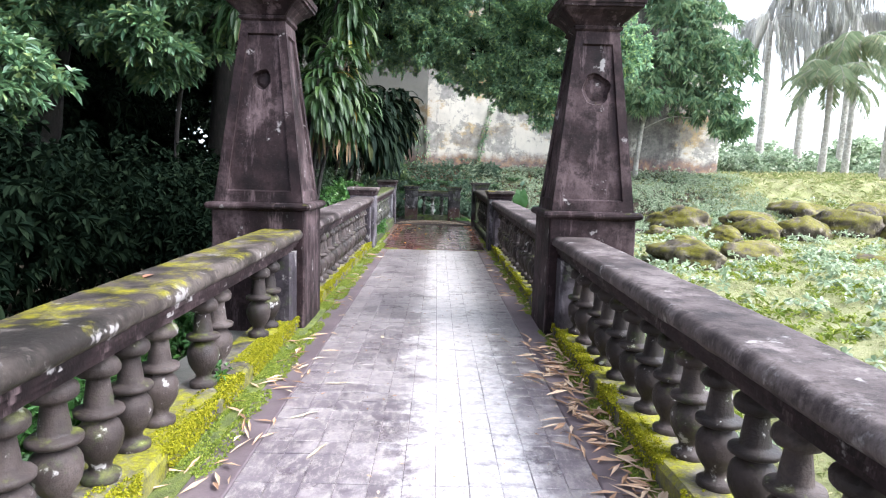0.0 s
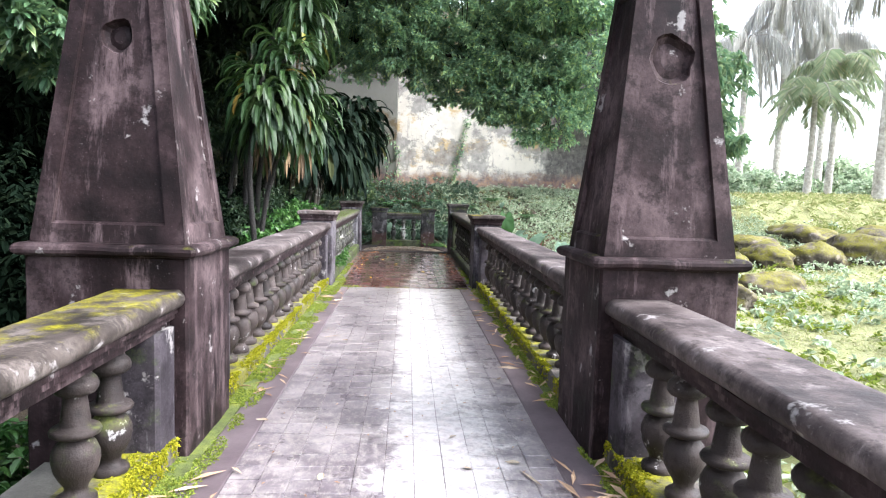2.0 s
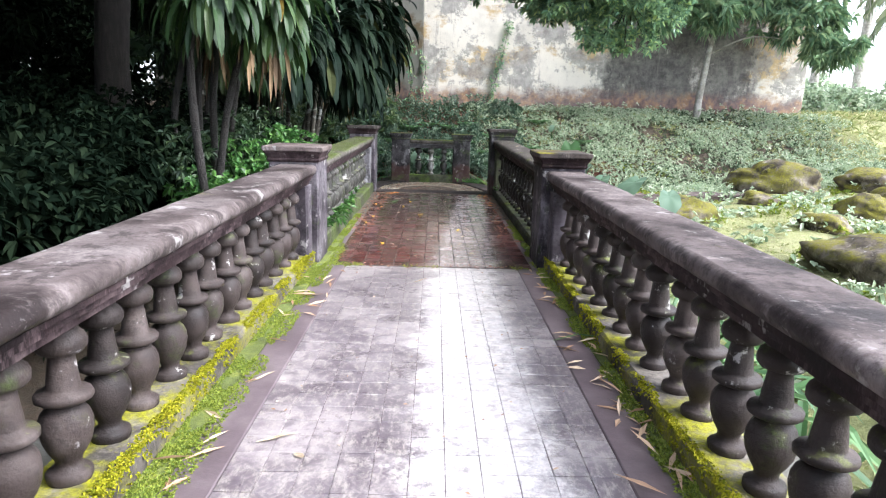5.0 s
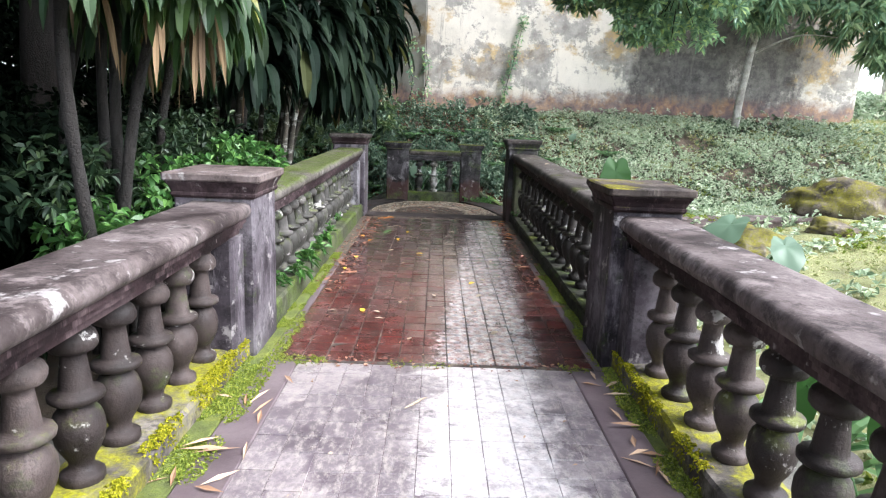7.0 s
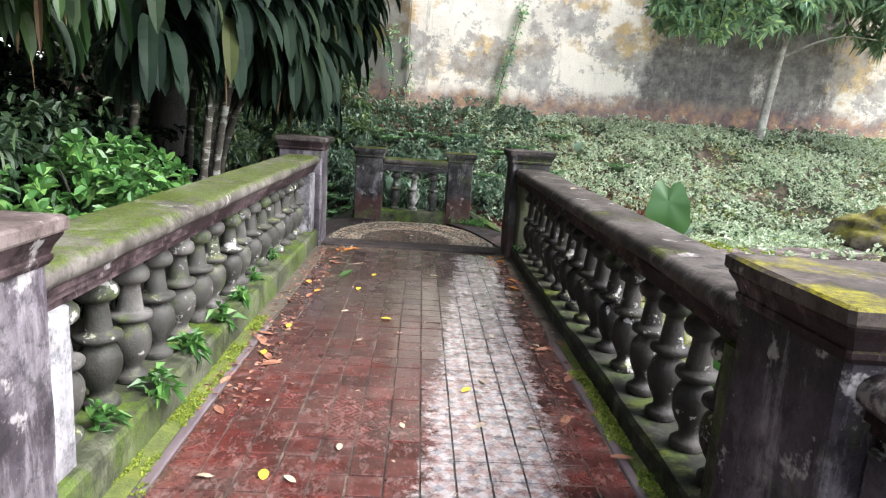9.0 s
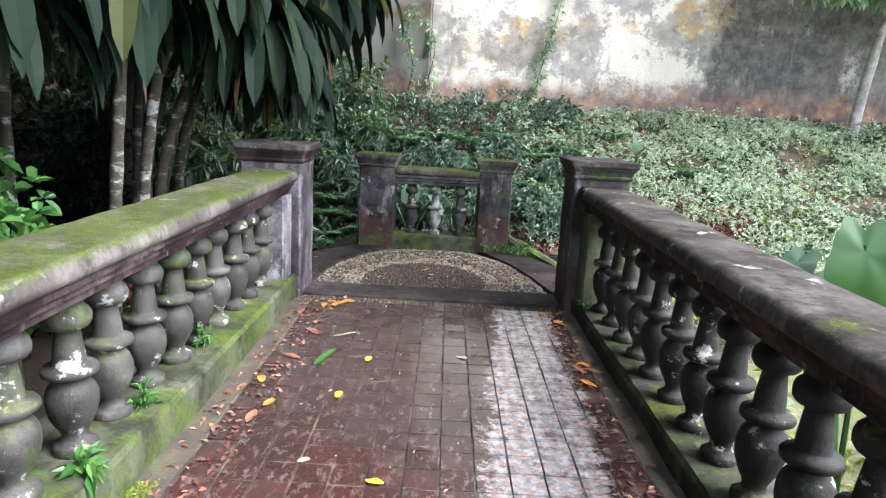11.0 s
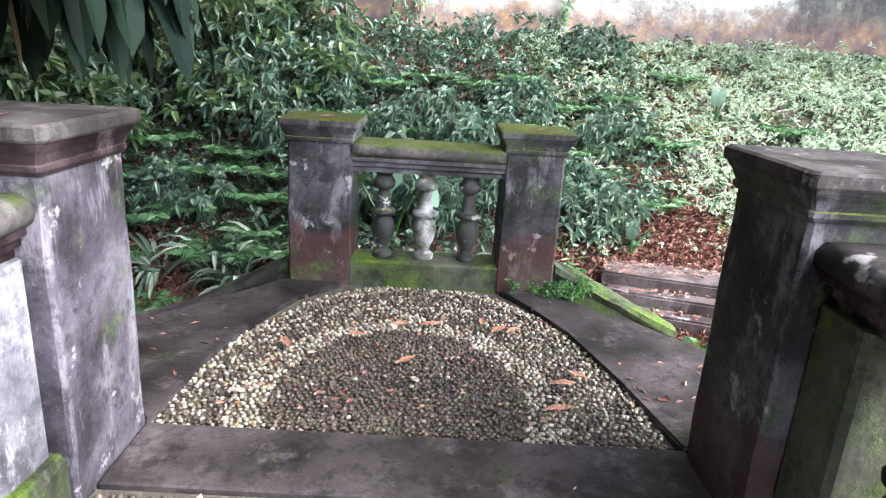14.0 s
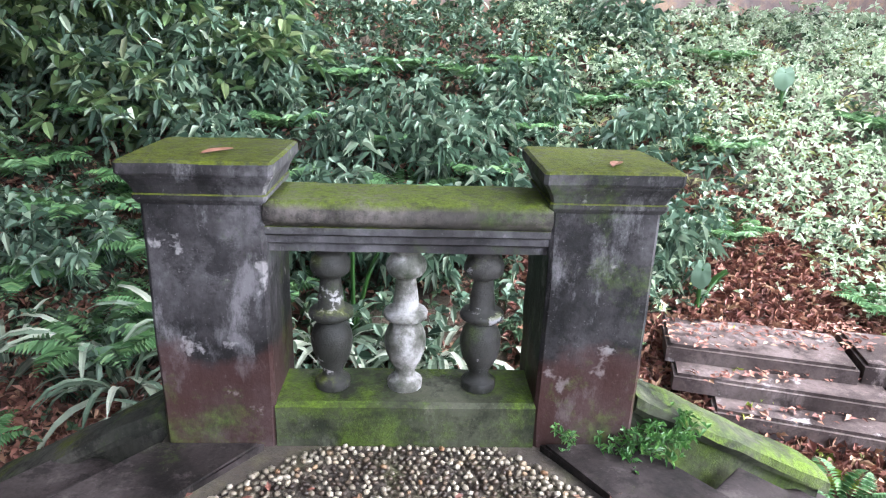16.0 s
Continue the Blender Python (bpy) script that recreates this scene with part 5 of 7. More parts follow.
# Added, mostly out of view: its crown blocks skylight over deck and landing.
tree("added_canopy_tree", "tall tree added to close the sky and shade the walk",
     [(-6.6, 19.5, 0.2), (-6.4, 19.4, 3.5), (-5.8, 19.0, 7.0), (-4.6, 18.4, 10.5)], [0.4, 0.32, 0.25, 0.1],
     [([(-6.0, 19.1, 6.0), (-4.4, 17.6, 7.6), (-2.8, 16.4, 8.8)], 0.13), ([(-5.8, 19.0, 7.0), (-4.0, 20.2, 8.8), (-2.4, 21.2, 10.2)], 0.13), ([(-2.8, 16.4, 8.8), (-1.0, 16.4, 9.2), (0.6, 16.6, 9.4), (1.8, 17.6, 9.6)], 0.07), ([(-2.8, 16.4, 8.8), (-1.6, 14.4, 9.4), (-1.0, 12.2, 9.6)], 0.06)],
     [(-4.6, 18.3, 10.0, 2.8, 2.8, 1.8), (-2.9, 16.6, 9.2, 2.0, 2.2, 1.3), (-2.6, 20.6, 10.6, 2.2, 2.2, 1.5), (-6.6, 18.0, 8.2, 2.4, 2.4, 1.8), (-5.0, 21.6, 7.4, 2.2, 1.9, 1.7), (-3.6, 18.6, 6.6, 1.6, 1.7, 1.1), (-6.8, 21.8, 5.0, 2.0, 2.0, 2.0),
      (-1.6, 16.6, 9.6, 2.0, 2.1, 1.0), (-2.4, 14.0, 10.0, 1.8, 1.9, 1.0), (-1.4, 19.2, 9.8, 1.8, 2.0, 1.0), (-4.6, 16.4, 10.2, 2.2, 2.2, 1.3), (-3.2, 22.6, 8.6, 2.0, 1.8, 1.4),
      (0.4, 18.6, 9.2, 2.0, 2.0, 0.9), (0.6, 16.2, 9.4, 2.0, 2.0, 0.9), (1.8, 17.6, 9.6, 1.7, 1.9, 0.9), (0.0, 14.0, 9.9, 1.8, 1.8, 0.8), (-1.4, 11.8, 9.6, 1.6, 1.6, 0.8)],
     19000, 8, 0.3, 0.14, M_BARK, M_LEAF_DARK, shell=0.6)

tree("mango_sapling", "slender pale trunked tree with drooping mango leaves before the wall",
     [(8.35, 26.85, 1.55), (8.42, 26.8, 2.8), (8.6, 26.7, 4.2), (9.1, 26.5, 5.6), (9.9, 26.3, 7.2)], [0.12, 0.1, 0.08, 0.06, 0.03],
     [([(8.55, 26.72, 3.9), (7.9, 26.4, 4.7), (7.2, 26.0, 5.2)], 0.04), ([(8.8, 26.6, 4.8), (10.0, 26.2, 5.0), (11.2, 25.9, 4.9)], 0.045), ([(8.5, 26.75, 3.6), (9.5, 26.3, 4.1), (10.6, 25.9, 4.0)], 0.035), ([(7.9, 26.4, 4.7), (6.8, 25.9, 4.9), (5.5, 25.4, 5.1)], 0.025)],
     [(10.0, 26.1, 7.7, 1.7, 1.2, 1.5), (11.2, 25.9, 6.2, 1.4, 1.1, 1.2), (10.9, 25.9, 4.6, 1.3, 1.0, 0.8), (9.2, 26.2, 6.3, 1.3, 1.1, 1.2), (7.3, 25.9, 5.1, 0.9, 0.8, 0.7), (9.0, 26.3, 9.0, 1.1, 1.0, 0.9), (11.7, 25.7, 3.7, 0.8, 0.7, 0.5), (8.5, 26.0, 4.7, 0.8, 0.7, 0.5), (6.5, 25.7, 4.6, 0.8, 0.6, 0.4), (5.6, 25.4, 5.0, 0.7, 0.6, 0.4)],
     1700, 12, 0.3, 0.06, M_BARK_PALE, M_LEAF_SAP, droop=0.55, shell=0.7, clump=3)


# ---- thickets: nobody could count these ----
def thicket(name, label, blobs, n, per, length, width, mat, droop=0.3, shell=0.6, spread=1.0, oval=False):
    p, d = blob_points(blobs, n, shell)
    v, f = rosettes(p, d, per, length, width, spread, droop, oval=oval)
    return tagged(new(name, mesh_np(name, v, f, mat)), label, "shrubs", kind="stuff")


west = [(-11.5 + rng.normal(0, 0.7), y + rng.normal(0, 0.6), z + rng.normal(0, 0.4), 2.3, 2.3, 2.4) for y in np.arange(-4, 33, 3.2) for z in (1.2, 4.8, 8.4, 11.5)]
thicket("forest_thicket", "dense forest foliage behind the walk, coloured near black for shade", west, 24000, 6, 0.32, 0.15, M_LEAF_DEEP, 0.3, 1.0)
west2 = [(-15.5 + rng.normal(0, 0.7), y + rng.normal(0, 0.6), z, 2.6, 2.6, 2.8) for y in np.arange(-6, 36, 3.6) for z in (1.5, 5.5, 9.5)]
thicket("forest_behind", "forest mass further back, coloured near black for shade", west2, 6000, 6, 0.6, 0.3, M_LEAF_DEEP, 0.3, 1.0)
nw = [(x, 28.6 + rng.normal(0, 0.5), 9.5 + rng.normal(0, 0.7), 2.0, 1.4, 2.0) for x in (-8, -5.5, -3, -0.5)]
thicket("treetops_behind_wall", "dark treetops showing above the rear wall", nw, 2500, 7, 0.26, 0.11, M_LEAF_DARK, 0.3, 0.7)
bank_w = [(-3.2, 25.4, 2.0, 1.2, 1.0, 1.3), (-4.8, 24.6, 2.2, 1.4, 1.2, 1.6), (-6.4, 24.6, 3.2, 1.6, 1.6, 2.4), (-2.0, 26.2, 1.9, 0.9, 0.6, 0.7), (-4.2, 23.6, 0.9, 0.9, 0.8, 0.7), (-1.6, 25.2, 1.2, 0.8, 0.6, 0.45), (-2.6, 24.6, 0.9, 0.7, 0.6, 0.4)]
thicket("bank_shrubs", "tangled dark green shrubs at the shaded end of the bank", bank_w, 2600, 7, 0.17, 0.075, M_SHRUB, 0.35, 0.7, oval=True)
thicket("bank_shrub_tips", "grey green leafy shoots on the shaded bank", bank_w, 1500, 8, 0.15, 0.055, M_BANK, 0.4, 0.25, oval=True)
low_w = [(-3.4 + 5.6 * rng.random(), 23.0 + 3.4 * rng.random(), 0, 0.45, 0.4, 0.3) for k in range(26)]
low_w = [(x, y, float(ground_z(x, y)) + 0.25, a, b, c) for x, y, z, a, b, c in low_w]
thicket("bank_sprays", "arching leafy sprays and weeds over the bank", low_w, 1500, 8, 0.14, 0.045, M_BANK, 0.5, 0.5)
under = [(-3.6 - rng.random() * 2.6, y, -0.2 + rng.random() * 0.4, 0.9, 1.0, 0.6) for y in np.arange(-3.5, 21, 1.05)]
thicket("shrub_understorey", "low shrubs and weeds in the hollow beside the walk, leaves darkened for shade", under, 6000, 7, 0.11, 0.055, M_LEAF_DEEP, 0.35, 0.8, oval=True)
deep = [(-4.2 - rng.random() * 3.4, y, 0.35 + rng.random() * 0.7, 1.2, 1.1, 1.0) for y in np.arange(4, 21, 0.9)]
thicket("dark_undergrowth", "undergrowth under the shade trees, leaves darkened for shade", deep, 6500, 7, 0.13, 0.06, M_LEAF_DEEP, 0.4, 0.8, oval=True)
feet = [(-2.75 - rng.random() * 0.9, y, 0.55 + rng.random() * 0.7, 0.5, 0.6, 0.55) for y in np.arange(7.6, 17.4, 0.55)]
thicket("shaded_shrubs", "leafy shrubs round the feet of the cane plants, darkened for shade", feet, 4200, 7, 0.12, 0.058, M_LEAF_DEEP, 0.35, 0.9, oval=True)
tips = [(-2.5 - rng.random() * 0.5, y, 0.75 + rng.random() * 0.6, 0.35, 0.4, 0.4) for y in np.arange(13.4, 17.0, 0.5)]
thicket("shrub_tips", "dim green shoots above the shaded shrubs", tips, 420, 7, 0.1, 0.045, M_LEAF_DARK, 0.35, 0.8, oval=True)
lit_w = [(-2.35 - rng.random() * 0.9, y, -0.35 + rng.random() * 0.15, 0.55, 0.7, 0.35) for y in np.arange(-2, 6.4, 0.7)]
thicket("hollow_weeds", "leafy green weeds growing below the balustrade", lit_w, 2400, 7, 0.1, 0.055, M_BUSH, 0.3, 0.9, oval=True)


def bush(x, y, z, r, label, n=170):
    b = thing("bush", label, "bush", "bushes beside the walk", at=(x, y, float(ground_z(x, y))))
    inv = Matrix.Translation(-Vector(b.location))
    for k in range(5):
        a = k * 1.3 + x
        bm = bmesh.new()
        tube(bm, smooth_path([(x, y, float(ground_z(x, y)) - 0.05), (x + 0.25 * r * math.cos(a), y + 0.25 * r * math.sin(a), z * 0.55), (x + 0.6 * r * math.cos(a), y + 0.6 * r * math.sin(a), z + r * 0.3)], 7), np.linspace(0.018, 0.006, 7), 5)
        part("stem", bm_mesh("stem", bm, M_BARK), b, at=inv)
    p, d = blob_points([(x, y, z, r, r, r * 0.75), (x + r * 0.5, y - r * 0.3, z - r * 0.2, r * 0.6, r * 0.6, r * 0.5), (x - r * 0.4, y + r * 0.5, z + r * 0.2, r * 0.6, r * 0.6, r * 0.5)], n, 0.8)
    v, f = rosettes(p, d, 7, 0.11, 0.06, 1.0, 0.25, oval=True)
    part("foliage", mesh_np("foliage", v, f, M_BUSH), b, at=inv)


for x, y, z, r in ((-2.35, 14.3, 0.75, 0.55), (-2.15, 15.5, 0.95, 0.5), (-2.6, 13.4, 0.55, 0.42), (-2.2, 16.4, 0.75, 0.42), (-2.9, 16.9, 0.9, 0.6)):
    bush(x, y, z, r, "leafy bush with small glossy green leaves")


# ---- strap-leaved cane plants ----
def cane_plant(label, canes, mat, dry=10, bark=None, broad=1.0):
    """Leaning ringed canes that carry hanging tresses of strap leaves. canes: (foot, bend, head, tress length, leaves)."""
    foot = canes[-1][0]
    c = thing("cane_plant", label, "plant", "cane plants beside the walk", at=foot)
    inv = Matrix.Translation(-Vector(foot))
    for a, b, h, tress, n in canes:
        bm = bmesh.new()
        path = smooth_path([a, b, h], 22)
        tube(bm, path, [0.05 - 0.018 * i / 21 + (0.004 if i % 2 else 0) for i in range(22)], 9, 0.1)
        part("cane", bm_mesh("cane", bm, bark or M_CANE, True), c, at=inv)
        fall = rng.random(n) ** 0.8
        ang = rng.uniform(0, 2 * np.pi, n)
        rad = 0.05 + 0.34 * rng.random(n)
        base = np.array(h) + np.stack([rad * np.cos(ang), rad * np.sin(ang), -fall * tress + 0.15], 1)
        way = np.stack([np.cos(ang), np.sin(ang), 0.9 - 1.7 * fall], 1)
        v, f = strap_arrays(base, way, rng.uniform(0.38, 0.66, n) * (0.7 + 0.3 * broad), rng.uniform(0.075, 0.115, n) * broad, rng.uniform(1.2, 2.4, n), 6)
        part("leaves", mesh_np("leaves", v, f, mat), c, at=inv)
        if dry:
            ang = rng.uniform(0, 2 * np.pi, dry)
            base = np.array(h) + np.stack([0.1 * np.cos(ang), 0.1 * np.sin(ang), -tress * rng.uniform(0.7, 1.1, dry)], 1)
            v, f = strap_arrays(base, np.stack([np.cos(ang) * 0.3, np.sin(ang) * 0.3, -np.ones(dry)], 1), rng.uniform(0.4, 0.7, dry), np.full(dry, 0.05), np.full(dry, 1.0), 4)
            part("dry_leaves", mesh_np("dry_leaves", v, f, M_STRAP_DRY), c, "withered brown hanging leaves", at=inv)


cane_plant("tall cane plant with bright yellow green strap leaves hanging in tresses",
           [((-2.6, 13.9, -0.6), (-2.6, 13.8, 1.8), (-2.05, 13.4, 3.95), 1.5, 260), ((-2.9, 14.3, -0.6), (-2.9, 14.3, 2.5), (-1.95, 14.3, 6.0), 2.0, 240),
            ((-2.4, 13.2, -0.6), (-2.6, 13.1, 1.8), (-2.35, 13.0, 3.5), 1.1, 170), ((-2.7, 13.7, -0.6), (-2.4, 13.7, 1.6), (-1.85, 13.7, 3.2), 1.0, 150),
            ((-3.0, 14.0, -0.6), (-3.2, 14.1, 1.4), (-2.75, 14.4, 3.4), 1.2, 130)], M_STRAP, 6, M_BARK)
cane_plant("cane plant with long green strap leaves, some yellow",
           [((-5.2, 12.9, -0.6), (-4.9, 12.5, 3.0), (-3.3, 11.4, 5.0), 1.2, 130), ((-2.9, 15.2, -0.6), (-2.8, 15.1, 1.4), (-2.35, 15.2, 3.3), 1.1, 100), ((-3.4, 15.6, -0.6), (-3.3, 15.6, 1.6), (-2.9, 15.7, 3.4), 1.4, 150)], M_STRAP, 4, M_BARK)
cane_plant("cane plant with pale blotched canes and hanging strap leaves darkened for shade",
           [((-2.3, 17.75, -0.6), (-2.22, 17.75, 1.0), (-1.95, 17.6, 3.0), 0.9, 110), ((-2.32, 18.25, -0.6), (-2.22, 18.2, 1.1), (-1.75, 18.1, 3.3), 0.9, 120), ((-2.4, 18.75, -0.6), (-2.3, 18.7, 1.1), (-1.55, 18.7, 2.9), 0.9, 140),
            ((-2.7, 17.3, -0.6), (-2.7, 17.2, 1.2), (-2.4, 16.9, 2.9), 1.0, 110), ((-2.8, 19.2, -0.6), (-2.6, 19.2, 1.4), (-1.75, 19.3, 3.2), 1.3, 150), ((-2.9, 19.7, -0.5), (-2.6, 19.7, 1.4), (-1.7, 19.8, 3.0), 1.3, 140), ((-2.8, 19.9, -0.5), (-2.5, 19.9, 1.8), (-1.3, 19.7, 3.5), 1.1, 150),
            ((-3.0, 20.2, -0.5), (-2.5, 20.2, 2.0), (-1.1, 20.2, 3.9), 1.2, 150), ((-2.6, 18.9, -0.5), (-2.4, 18.9, 2.0), (-1.5, 19.1, 3.8), 1.2, 150)], M_STRAP_SHADED, 2, None, 1.45)
cane_plant("cane plant behind the balustrade, leaves darkened for its shade",
           [((-3.4, 18.4, -0.6), (-3.3, 18.3, 2.0), (-2.9, 18.2, 4.2), 1.8, 170), ((-3.2, 20.0, -0.5), (-3.1, 20.0, 1.8), (-2.6, 20.0, 4.0), 1.6, 150), ((-3.8, 16.8, -0.6), (-3.8, 16.8, 2.0), (-3.4, 16.5, 4.4), 2.0, 160)], M_STRAP_SHADED, 2, None, 1.3)


# ---- palms and the far side of the meadow ----
def palm(x, y, height, r, n, length, label, leaf, hang=1.0, weep=0.5):
    z = float(ground_z(x, y)) - 0.1
    p = thing("palm_tree", label, "palm", "palms beyond the meadow", at=(x, y, z))
    inv = Matrix.Translation((-x, -y, -z))
    bm = bmesh.new()
    tube(bm, smooth_path([(x, y, z), (x + 0.1, y, z + height * 0.5), (x + 0.15, y + 0.1, z + height)], 24), [r * 0.72 * (1.25 - 0.5 * i / 23) * (1.04 if i % 2 else 1.0) for i in range(24)], 12)
    part("trunk", bm_mesh("trunk", bm, M_BARK_PALE, True), p, at=inv)
    top = np.array([x + 0.15, y + 0.1, z + height])
    for k in range(n):
        a = 2 * math.pi * k / n + rng.normal(0, 0.2)
        rise = rng.uniform(-0.2, 1.6)
        L = length * rng.uniform(0.8, 1.15)
        pts, q, dr = [], top.copy(), unit(np.array([math.cos(a), math.sin(a), rise]))
        for s in range(15):
            pts.append(q.copy())
            dr = unit(dr - np.array([0, 0, 0.16 * hang]))
            q = q + dr * L / 14
        pts = np.array(pts)
        at = np.interp(np.linspace(0.12, 1, 42), np.linspace(0, 1, 15), np.arange(15))
        i0 = np.minimum(at.astype(int), 13)
        base = pts[i0] + (pts[i0 + 1] - pts[i0]) * (at - i0)[:, None]
        along = unit(pts[i0 + 1] - pts[i0])
        side = unit(np.cross(along, [0, 0, 1.0]))
        prof = 0.28 * length * np.sin(np.linspace(0.35, 2.9, 42))
        vs = []
        for sg in (-1, 1):
            way = side * sg * (1.2 - 0.4 * weep) + along * 0.5 - np.array([0, 0, weep * hang]) + rng.normal(0, 0.12, side.shape)
            vs.append(leaf_arrays(base, way, prof, np.full(42, 0.024 * length / 2), 0.2, 0.3 * hang))
        v, f = stack(vs)
        fr = part("frond", mesh_np("frond", v, f, leaf), p, at=inv)
        bm = bmesh.new()
        tube(bm, pts[::2], np.linspace(0.035, 0.008, 8), 5)
        part("midrib", bm_mesh("midrib", bm, M_BARK_PALE), fr)


palm(20.9, 29.6, 12.4, 0.32, 30, 5.2, "tall palm with a pale ringed trunk and weeping fronds", M_PALM_GREY, 1.3, 1.7)
palm(21.7, 36.0, 5.6, 0.24, 20, 3.3, "palm with a white lower trunk and arching fronds", M_PALM, 0.9)
palm(27.0, 48.0, 14.2, 0.35, 34, 5.2, "tall palm with grey hanging fronds in the haze", M_PALM_GREY, 1.5, 2.0)
palm(23.6, 47.0, 11.0, 0.33, 30, 4.6, "tall palm with grey hanging fronds in the haze", M_PALM_GREY, 1.5, 2.0)
palm(31.5, 50.0, 12.0, 0.35, 30, 5.0, "tall palm with grey hanging fronds in the haze", M_PALM_GREY, 1.4, 1.8)
palm(25.6, 40.0, 8.2, 0.26, 20, 3.6, "dark trunked palm with arching green fronds", M_PALM, 1.0)
palm(24.8, 31.0, 13.6, 0.32, 30, 5.0, "tall palm with drooping fronds", M_PALM_GREY, 1.3, 1.7)

far = [(x, 56 + rng.normal(0, 3), 3.2 + rng.normal(0, 0.5), 3.2, 2.2, 2.0) for x in np.arange(10, 80, 4.2)]
thicket("far_shrubs", "sunlit shrubs at the far edge of the meadow", far, 9000, 6, 0.6, 0.26, M_COVER_PALE, 0.3, 0.4)
mid = [(x, 40 + rng.normal(0, 2), 2.2 + rng.normal(0, 0.3), 1.8, 1.4, 1.2) for x in np.arange(15, 44, 3.4)]
thicket("meadow_shrubs", "light green shrubs behind the meadow", mid, 4000, 6, 0.35, 0.16, M_COVER_PALE, 0.3, 0.5)
east = [(30 + rng.normal(0, 1.5), y, 3.0 + rng.normal(0, 0.6), 2.6, 2.6, 2.6) for y in np.arange(-6, 34, 4.0)]
thicket("east_shrubs", "shrubs along the eastern edge of the meadow", east, 4000, 6, 0.5, 0.22, M_COVER_PALE, 0.3, 0.4)
south = [(x, -16 + rng.normal(0, 1), z, 3.0, 2.2, 2.6) for x in np.arange(-14, 16, 4.5) for z in (1.2, 5.0)]
thicket("south_shrubs", "shrubs closing the garden behind the walk", south, 3500, 6, 0.5, 0.22, M_LEAF_DARK, 0.3, 0.4)


# ---- bank planting ----
def landing_clear(x, y):
    """True where the ground is free of the paved parts."""
    deck_in = (np.abs(x) < 2.0) & (y < 20.0)
    land_in = (np.abs(x + 0.08) < 1.05 + np.clip(21.0 - y, 0, 1)) & (y < 21.5)
    return ~(deck_in | land_in)


def cover(name, label, mat, n, x0, x1, y0, y1, per, length, width, keep, lift_z=0.05):
    x, y = rng.uniform(x0, x1, n), rng.uniform(y0, y1, n)
    k = landing_clear(x, y) & keep(x, y)
    x, y = x[k], y[k]
    p = np.stack([x, y, ground_z(x, y) + lift_z * rng.random(len(x)) * 2], 1)
    v, f = rosettes(p, np.tile([0, 0, 1.0], (len(p), 1)), per, length, width, 0.95, 0.3, 0.8, length > 0.09 and width > 0.05)
    return tagged(new(name, mesh_np(name, v, f, mat)), label, "ground cover", kind="stuff")


def litter_zone(x, y):
    return ((x > 0.7) & (x < 4.6) & (y > 21.3) & (y < 23.2 + 0.5 * np.sin(x * 3))) | ((x < -1.0) & (x > -4.5) & (y < 22.4 + 0.3 * np.sin(x * 4)) & (y > 20.3))


patchy = lambda x, y: np.sin(x * 1.9 + 1.3 * np.sin(y * 1.7)) * np.cos(y * 2.3 + x * 0.7)
def open_bank(x, y):
    """Ground cover keeps off the old steps."""
    return ~((x > 1.3) & (x < 4.5) & (y > 21.5) & (y < 22.8))


few = lambda x, k: rng.random(len(x)) < k
cover("bank_cover_fine", "fine low leafy ground cover on the shaded bank, darkened for its shade", M_COVER, 7000, -7, 2.6, 21.5, 27.3, 7, 0.065, 0.035, lambda x, y: (~litter_zone(x, y) | few(x, 0.08)) & open_bank(x, y) & (patchy(x * 1.6, y * 1.5) > -0.85), 0.1)
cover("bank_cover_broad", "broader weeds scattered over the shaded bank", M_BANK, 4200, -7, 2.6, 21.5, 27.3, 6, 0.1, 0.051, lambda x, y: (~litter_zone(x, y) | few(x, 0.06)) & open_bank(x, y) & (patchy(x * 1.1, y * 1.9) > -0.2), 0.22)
cover("bank_cover_bright", "pale green ground cover on the open bank, brightened for its light", M_COVER_PALE, 24000, 1.0, 13, 21.5, 27.4, 6, 0.055, 0.03, lambda x, y: (~litter_zone(x, y) | few(x, 0.08)) & open_bank(x, y) & (patchy(x * 0.9, y * 1.1) + 0.6 * patchy(x * 2.7, y * 2.3 + 1) > -0.5), 0.09)
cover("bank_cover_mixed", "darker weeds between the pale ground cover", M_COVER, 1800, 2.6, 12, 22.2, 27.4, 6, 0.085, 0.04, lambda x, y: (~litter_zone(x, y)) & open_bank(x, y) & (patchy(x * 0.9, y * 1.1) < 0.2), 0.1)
cover("bank_grass", "straw and green grass tufts on the bank", M_GRASS, 2600, 1.0, 12, 22.6, 27.4, 6, 0.15, 0.012, lambda x, y: (~litter_zone(x, y)) & (patchy(x * 1.4, y * 1.4 + 2) > 0.0), 0.02)
cover("bank_weeds", "taller weeds standing out of the ground cover", M_COVER_PALE, 1700, 1.2, 12, 22.6, 27.3, 7, 0.105, 0.032, lambda x, y: ~litter_zone(x, y) & (patchy(x * 1.3, y * 1.2) > -0.1), 0.16)
cover("leaf_litter", "red brown fallen leaf litter round the old steps", M_LITTER, 12000, 0.6, 5.0, 21.2, 24.0, 3, 0.11, 0.035, lambda x, y: litter_zone(x, y) | few(x, 0.35), 0.015)
cover("bank_litter", "dark fallen leaves among the bank plants", M_LITTER, 7000, -7, 4, 22.2, 27.2, 3, 0.09, 0.035, lambda x, y: few(x, 0.9), 0.015)
cover("leaf_litter_west", "red brown fallen leaf litter below the landing", M_LITTER, 9000, -5.0, -0.9, 20.2, 24.0, 3, 0.11, 0.035, lambda x, y: litter_zone(x, y) | few(x, 0.3), 0.015)
